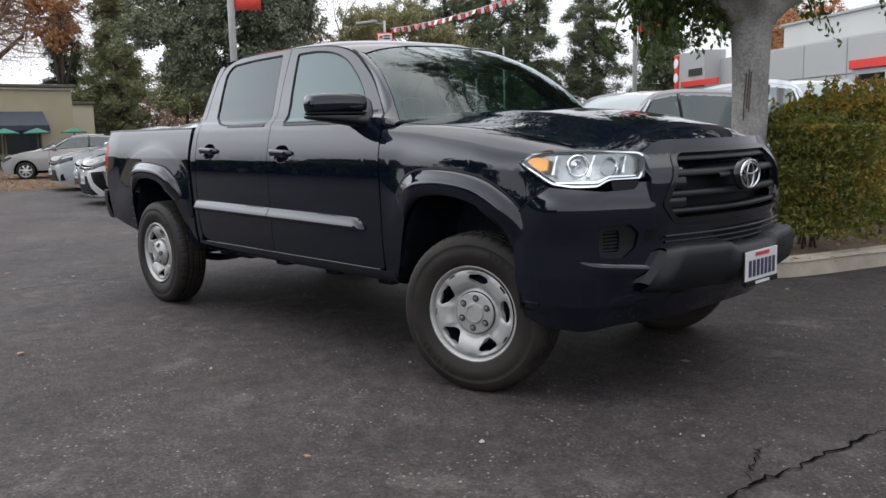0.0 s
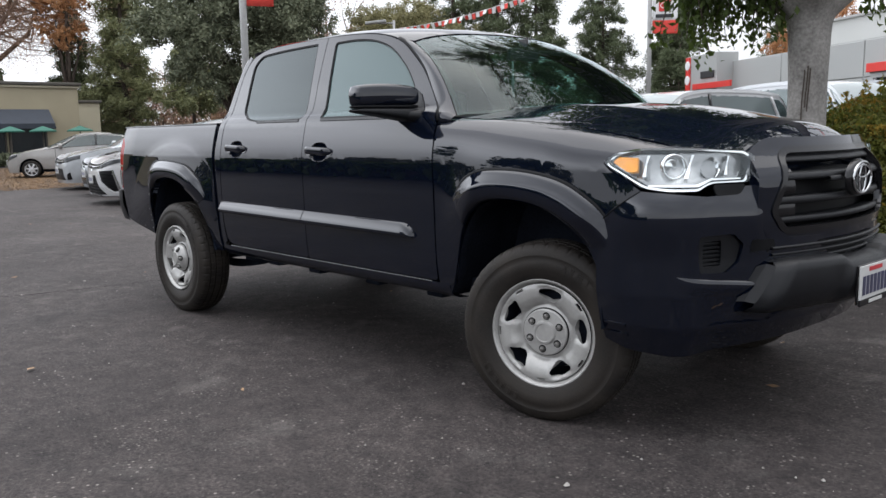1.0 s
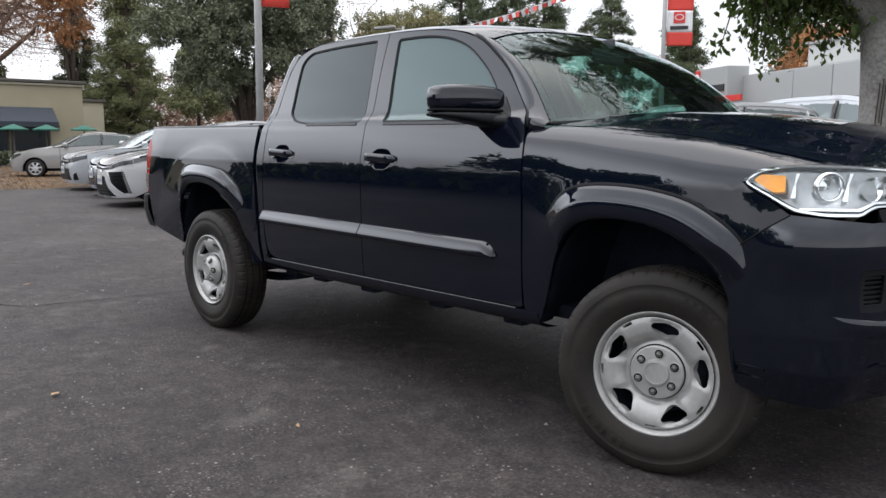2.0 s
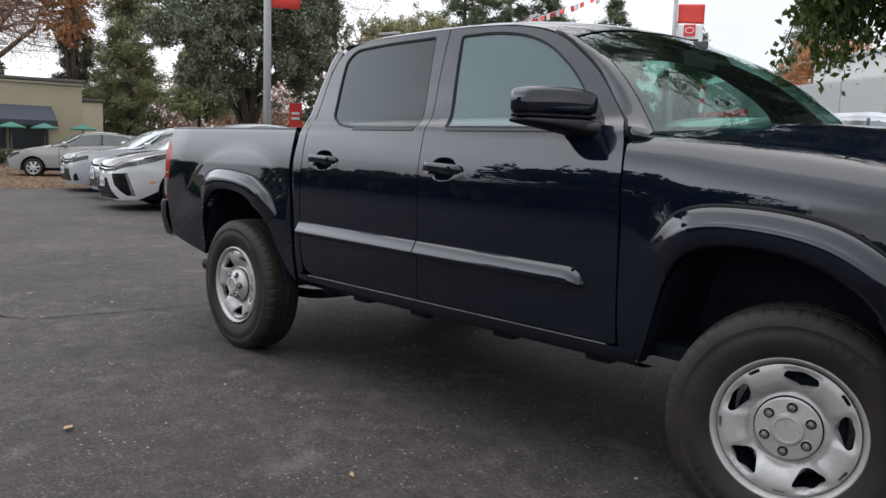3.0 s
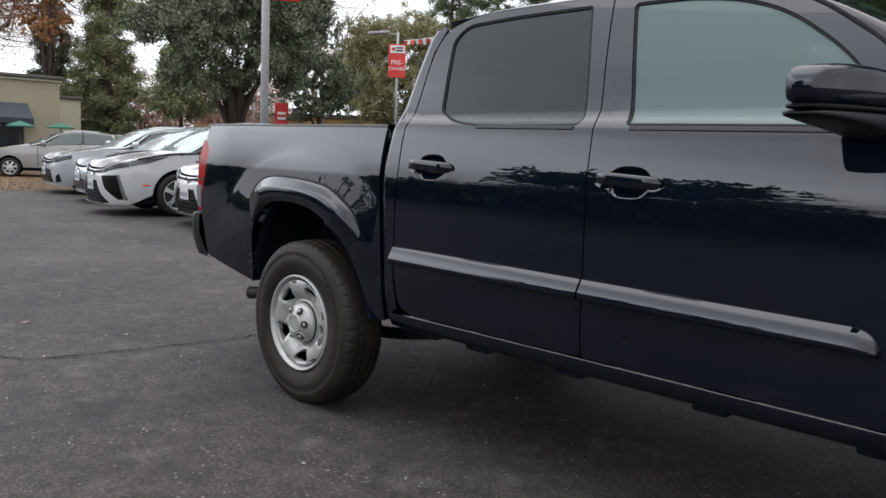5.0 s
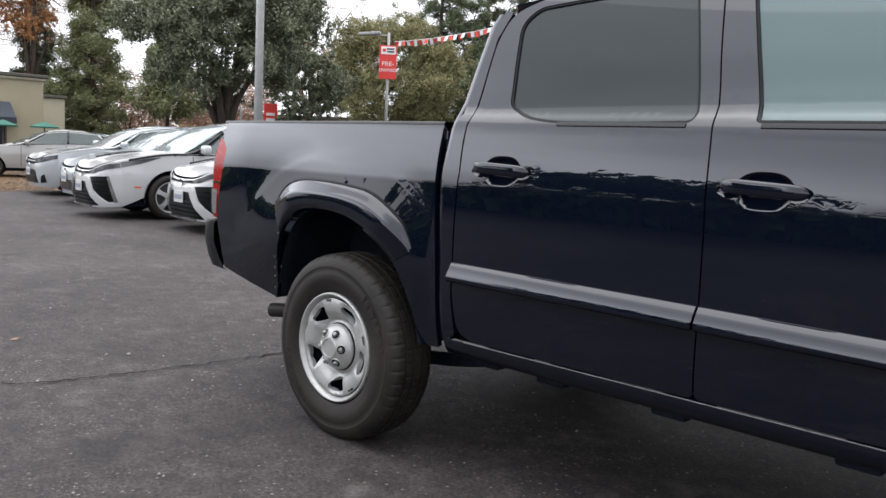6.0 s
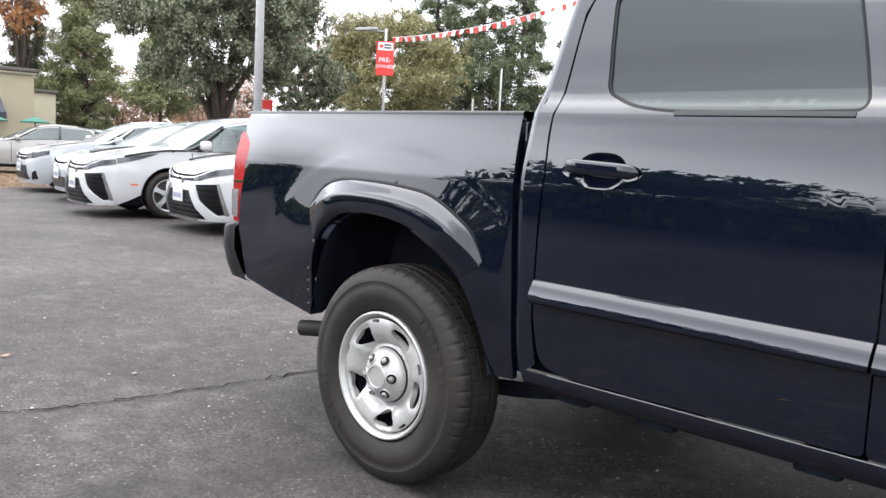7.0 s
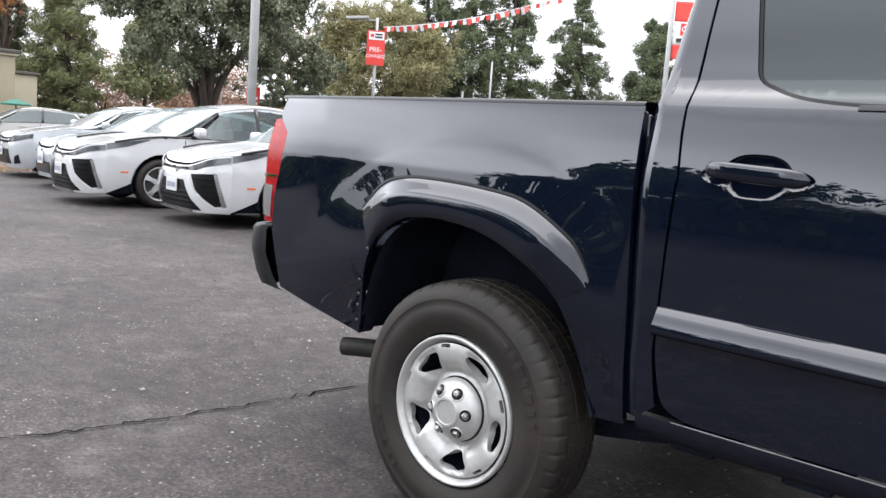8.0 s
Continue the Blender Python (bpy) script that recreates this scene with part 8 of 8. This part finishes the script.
            d = Vector((rng.normal() * 0.35, rng.normal() * 0.35, -1)).normalized()
            L = rng.uniform(0.25, 0.55)
        m1 = s + d * L * 0.5 + Vector((0, 0, 0.04))
        e2 = s + d * L + Vector((0, 0, -0.22 * L))
        if i >= 75 and ((e2.z < 2.8 and e2.x < -0.6) or (e2.z < 3.0 and e2.x > 0.15)):
            continue
        if i >= 75 and e2.z < 2.0 and math.hypot(e2.x, e2.y) < 1.2:
            continue
        v, f = tube([s, m1, e2], [0.010, 0.007, 0.003], 4, False)
        o = len(tv)
        tv.extend(v)
        tf.extend([tuple(j + o for j in q) for q in f])
        for _ in range(62):
            u = rng.uniform(0.15, 1.05)
            c = s.lerp(m1, u * 2) if u < 0.5 else m1.lerp(e2, (u - 0.5) * 2)
            pts.append(tuple(c + Vector(rng.normal(size=3)) * 0.05))
            dirs.append(tuple(d * 0.8 + Vector((0, 0, -0.4))))
    tagged(mesh_object("branchwork", tv, tf, BARK_DARK, t), kind="stuff")
    leaf_cloud("crown", np.array(pts), 0.066, LEAF_NEAR, t, rng, 0.55, 0.25, np.array(dirs) * 0.8, fold=0.10)
    return t


planter_tree()

# clipped hedge in the planter
def hedge():
    rng = np.random.default_rng(88)
    h = empty("hedge", pose(0, 0, 0.10), "clipped green hedge with yellowing leaves in the planter", "hedge")
    pts, outs, core = [], [], []
    n = 95000
    y = rng.uniform(3.55, 8.4, n)
    k = (y - 3.55) / 4.85
    top = 1.06 + 0.30 * np.minimum(1.0, (y - 3.55) / 1.1) + 0.10 * np.array([noise.noise((float(q) * 1.3, 0, 0)) + 0.5 * noise.noise((float(q) * 4.3, 0, 2)) for q in y])
    xr = 2.92 + 0.16 * (y - 3.5)
    xl = 2.32 + 0.02 * (y - 3.5)
    side = rng.uniform(size=n)
    u, z = rng.uniform(size=n), rng.uniform(size=n) ** 0.8
    px = np.where(side < 0.55, xr - np.abs(rng.normal(size=n)) * 0.09 + 0.05, xl + (xr - xl) * u)
    pz = np.where(side < 0.55, 0.16 + (top - 0.16) * z, top - np.abs(rng.normal(size=n)) * 0.07)
    front = (side > 0.86)
    py = np.where(front, 3.52 + np.abs(rng.normal(size=n)) * 0.07, y)
    pz = np.where(front, 0.16 + 0.94 * z, pz)
    bump = np.array([0.20 * noise.noise((float(a) * 1.9, float(b) * 1.9, 1.0)) + 0.07 * noise.noise((float(a) * 6.0, float(b) * 6.0, 3.0)) for a, b in zip(py, pz)])
    px = px + np.where(side < 0.55, bump, 0)
    py = py - np.where(front, np.abs(bump), 0)
    # sprigs that stand above the clipped top
    ns = 5200
    sp = rng.integers(0, 260, ns)
    sy, sx = rng.uniform(3.6, 8.3, 260), rng.uniform(0.1, 1.0, 260)
    sl, sw = rng.uniform(0.05, 0.22, 260), rng.normal(size=(260, 2)) * 0.25
    st = rng.uniform(0, 1, ns)
    tops = 1.06 + 0.30 * np.minimum(1.0, (sy - 3.55) / 1.1)
    spx = (2.32 + 0.02 * (sy - 3.5) + (0.66 + 0.14 * (sy - 3.5)) * sx)[sp] + sw[sp, 0] * sl[sp] * st
    px = np.concatenate([px, spx + rng.normal(size=ns) * 0.015])
    py = np.concatenate([py, sy[sp] + sw[sp, 1] * sl[sp] * st + rng.normal(size=ns) * 0.015])
    pz = np.concatenate([pz, tops[sp] + sl[sp] * st])
    pts = np.stack([px, py, pz], 1)
    # turned leaves gather in patches, mostly in the upper half
    patch = np.array([noise.noise((float(a) * 1.7, float(b) * 1.7, float(c) * 2.2)) + 0.5 * noise.noise((float(a) * 6.0, float(b) * 6.0, float(c) * 6.0)) for a, b, c in pts])
    turned = patch + 0.55 * (pz - 0.95) + rng.normal(size=len(pz)) * 0.22 > 0.22
    leaf_cloud("leaves", pts[~turned], 0.046, LEAF_HEDGE, h, rng, 0.5, -0.3, None)
    leaf_cloud("turned_leaves", pts[turned], 0.044, LEAF_TURNED, h, rng, 0.5, -0.3, None)
    vs, fs = [], []
    for i in range(70):
        yy = rng.uniform(3.7, 8.2)
        b = Vector((rng.uniform(2.5, 2.85 + 0.12 * (yy - 3.5)), yy, -0.02))
        e = b + Vector((rng.normal() * 0.15, rng.normal() * 0.15, rng.uniform(0.7, 1.15)))
        v, f = tube([b, b.lerp(e, 0.5), e], [0.016, 0.012, 0.006], 5, False)
        o = len(vs)
        vs.extend(v)
        fs.extend([tuple(j + o for j in q) for q in f])
    mesh_object("stems", vs, fs, BARK_DARK, h)


hedge()

# ---------------------------------------------------------------- cracks, chips and leaves on the asphalt
CRACK = mat("crack_shadow", (0.004, 0.004, 0.004), 0.95, vary=0.2, spec=0.0)
CHIP = mat("pale_stone_chips", (0.12, 0.114, 0.105), 0.85, vary=0.2, island=0.8, tint=(0.30, 0.285, 0.265))
DRY_LEAF = mat("dry_leaves", (0.13, 0.075, 0.038), 0.8, vary=0.2, island=0.8, tint=(0.30, 0.19, 0.10))


def crack(pts, w, seed):
    """A jagged crack along pts, as a dark sliver just above the asphalt."""
    rng = np.random.default_rng(seed)
    line = spline(pts, 14)
    p = np.array([q[:2] for q in line])
    p[1:-1] += rng.normal(size=(len(p) - 2, 2)) * 0.011
    a, b = [], []
    for i in range(len(p)):
        t = p[min(i + 1, len(p) - 1)] - p[max(i - 1, 0)]
        t /= np.linalg.norm(t) + 1e-9
        n = np.array([-t[1], t[0]])
        ww = w * rng.uniform(0.15, 1.0) * min(1.0, 0.2 + 4 * i / len(p), 0.2 + 4 * (len(p) - 1 - i) / len(p))
        a.append((*(p[i] + n * ww), 0.0055))
        b.append((*(p[i] - n * ww), 0.0055))
    ob = ribbon("crack", [b, a], CRACK, None)
    return tagged(ob, "", "", "", "structure")


crack([(-2.9, -2.5), (-1.9, -1.85), (-1.49, -1.62), (-1.37, -1.20), (-1.30, -0.70), (-1.24, -0.13), (-1.1, 0.35)], 0.0085, 1)
crack([(4.55, -1.9), (4.68, -1.25), (4.74, -0.75), (4.84, -0.10), (4.9, 0.5), (5.2, 1.1)], 0.009, 2)
crack([(4.70, -0.95), (4.60, -0.72), (4.57, -0.55)], 0.004, 3)
crack([(-6.0, -2.4), (-4.6, -2.1), (-3.4, -2.45)], 0.006, 4)


def litter():
    rng = np.random.default_rng(5)
    n = 1700
    x, y = rng.uniform(-9, 7, n), rng.uniform(-5, 4.5, n)
    vs, fs = [], []
    for i in range(n):
        s = rng.uniform(0.002, 0.0065) * (2.2 if rng.uniform() < 0.06 else 1.0)
        o = len(vs)
        k = 5
        for j in range(k):
            a = 6.283 * j / k + rng.uniform(-0.3, 0.3)
            vs.append((x[i] + s * math.cos(a) * rng.uniform(0.6, 1.3), y[i] + s * math.sin(a), 0.003))
        vs.append((x[i], y[i], 0.004 + s * 0.8))
        fs += [(o + j, o + (j + 1) % k, o + k) for j in range(k)]
    tagged(mesh_object("stone_chips", vs, fs, CHIP, None), "scattered pale stone chips on the asphalt", "stone chips", "", "stuff")
    # drift of leaves before the restaurant's planting
    dx = rng.uniform(-31.5, -15.5, 26000)
    drift = np.stack([dx, 6.2 - 0.28 * (dx + 27) + rng.normal(size=26000) * 0.75, np.full(26000, 0.015)], 1)
    pts = np.concatenate([np.stack([rng.uniform(-8, 6, 60), rng.uniform(-4.5, 4, 60), np.full(60, 0.012)], 1),
                          np.stack([rng.uniform(-30, -16.5, 9000), rng.normal(2.6, 1.3, 9000), np.full(9000, 0.015)], 1),
                          drift,
                          np.stack([rng.uniform(2.3, 3.5, 160), rng.uniform(2.6, 5.0, 160), np.full(160, 0.16)], 1)])
    pts = pts[(pts[:, 0] < 2.4) | (pts[:, 2] > 0.1) | (pts[:, 1] < 2.5)]
    ob = leaf_cloud("fallen_leaves", pts, 0.052, DRY_LEAF, None, rng, 0.6, 0.0, np.tile(np.array([0, 0, 0.0]), (len(pts), 1)), fold=0.12)
    me = ob.data
    co = np.zeros(len(me.vertices) * 3, np.float32)
    me.vertices.foreach_get("co", co)
    co = co.reshape(-1, 3)
    base = np.repeat(pts[:, 2], 4)
    co[:, 2] = np.maximum(base - 0.006, base + (co[:, 2] - base) * 0.25)
    me.vertices.foreach_set("co", co.ravel())
    tagged(ob, "dry brown leaves scattered on the asphalt", "fallen leaves", "", "stuff")


litter()
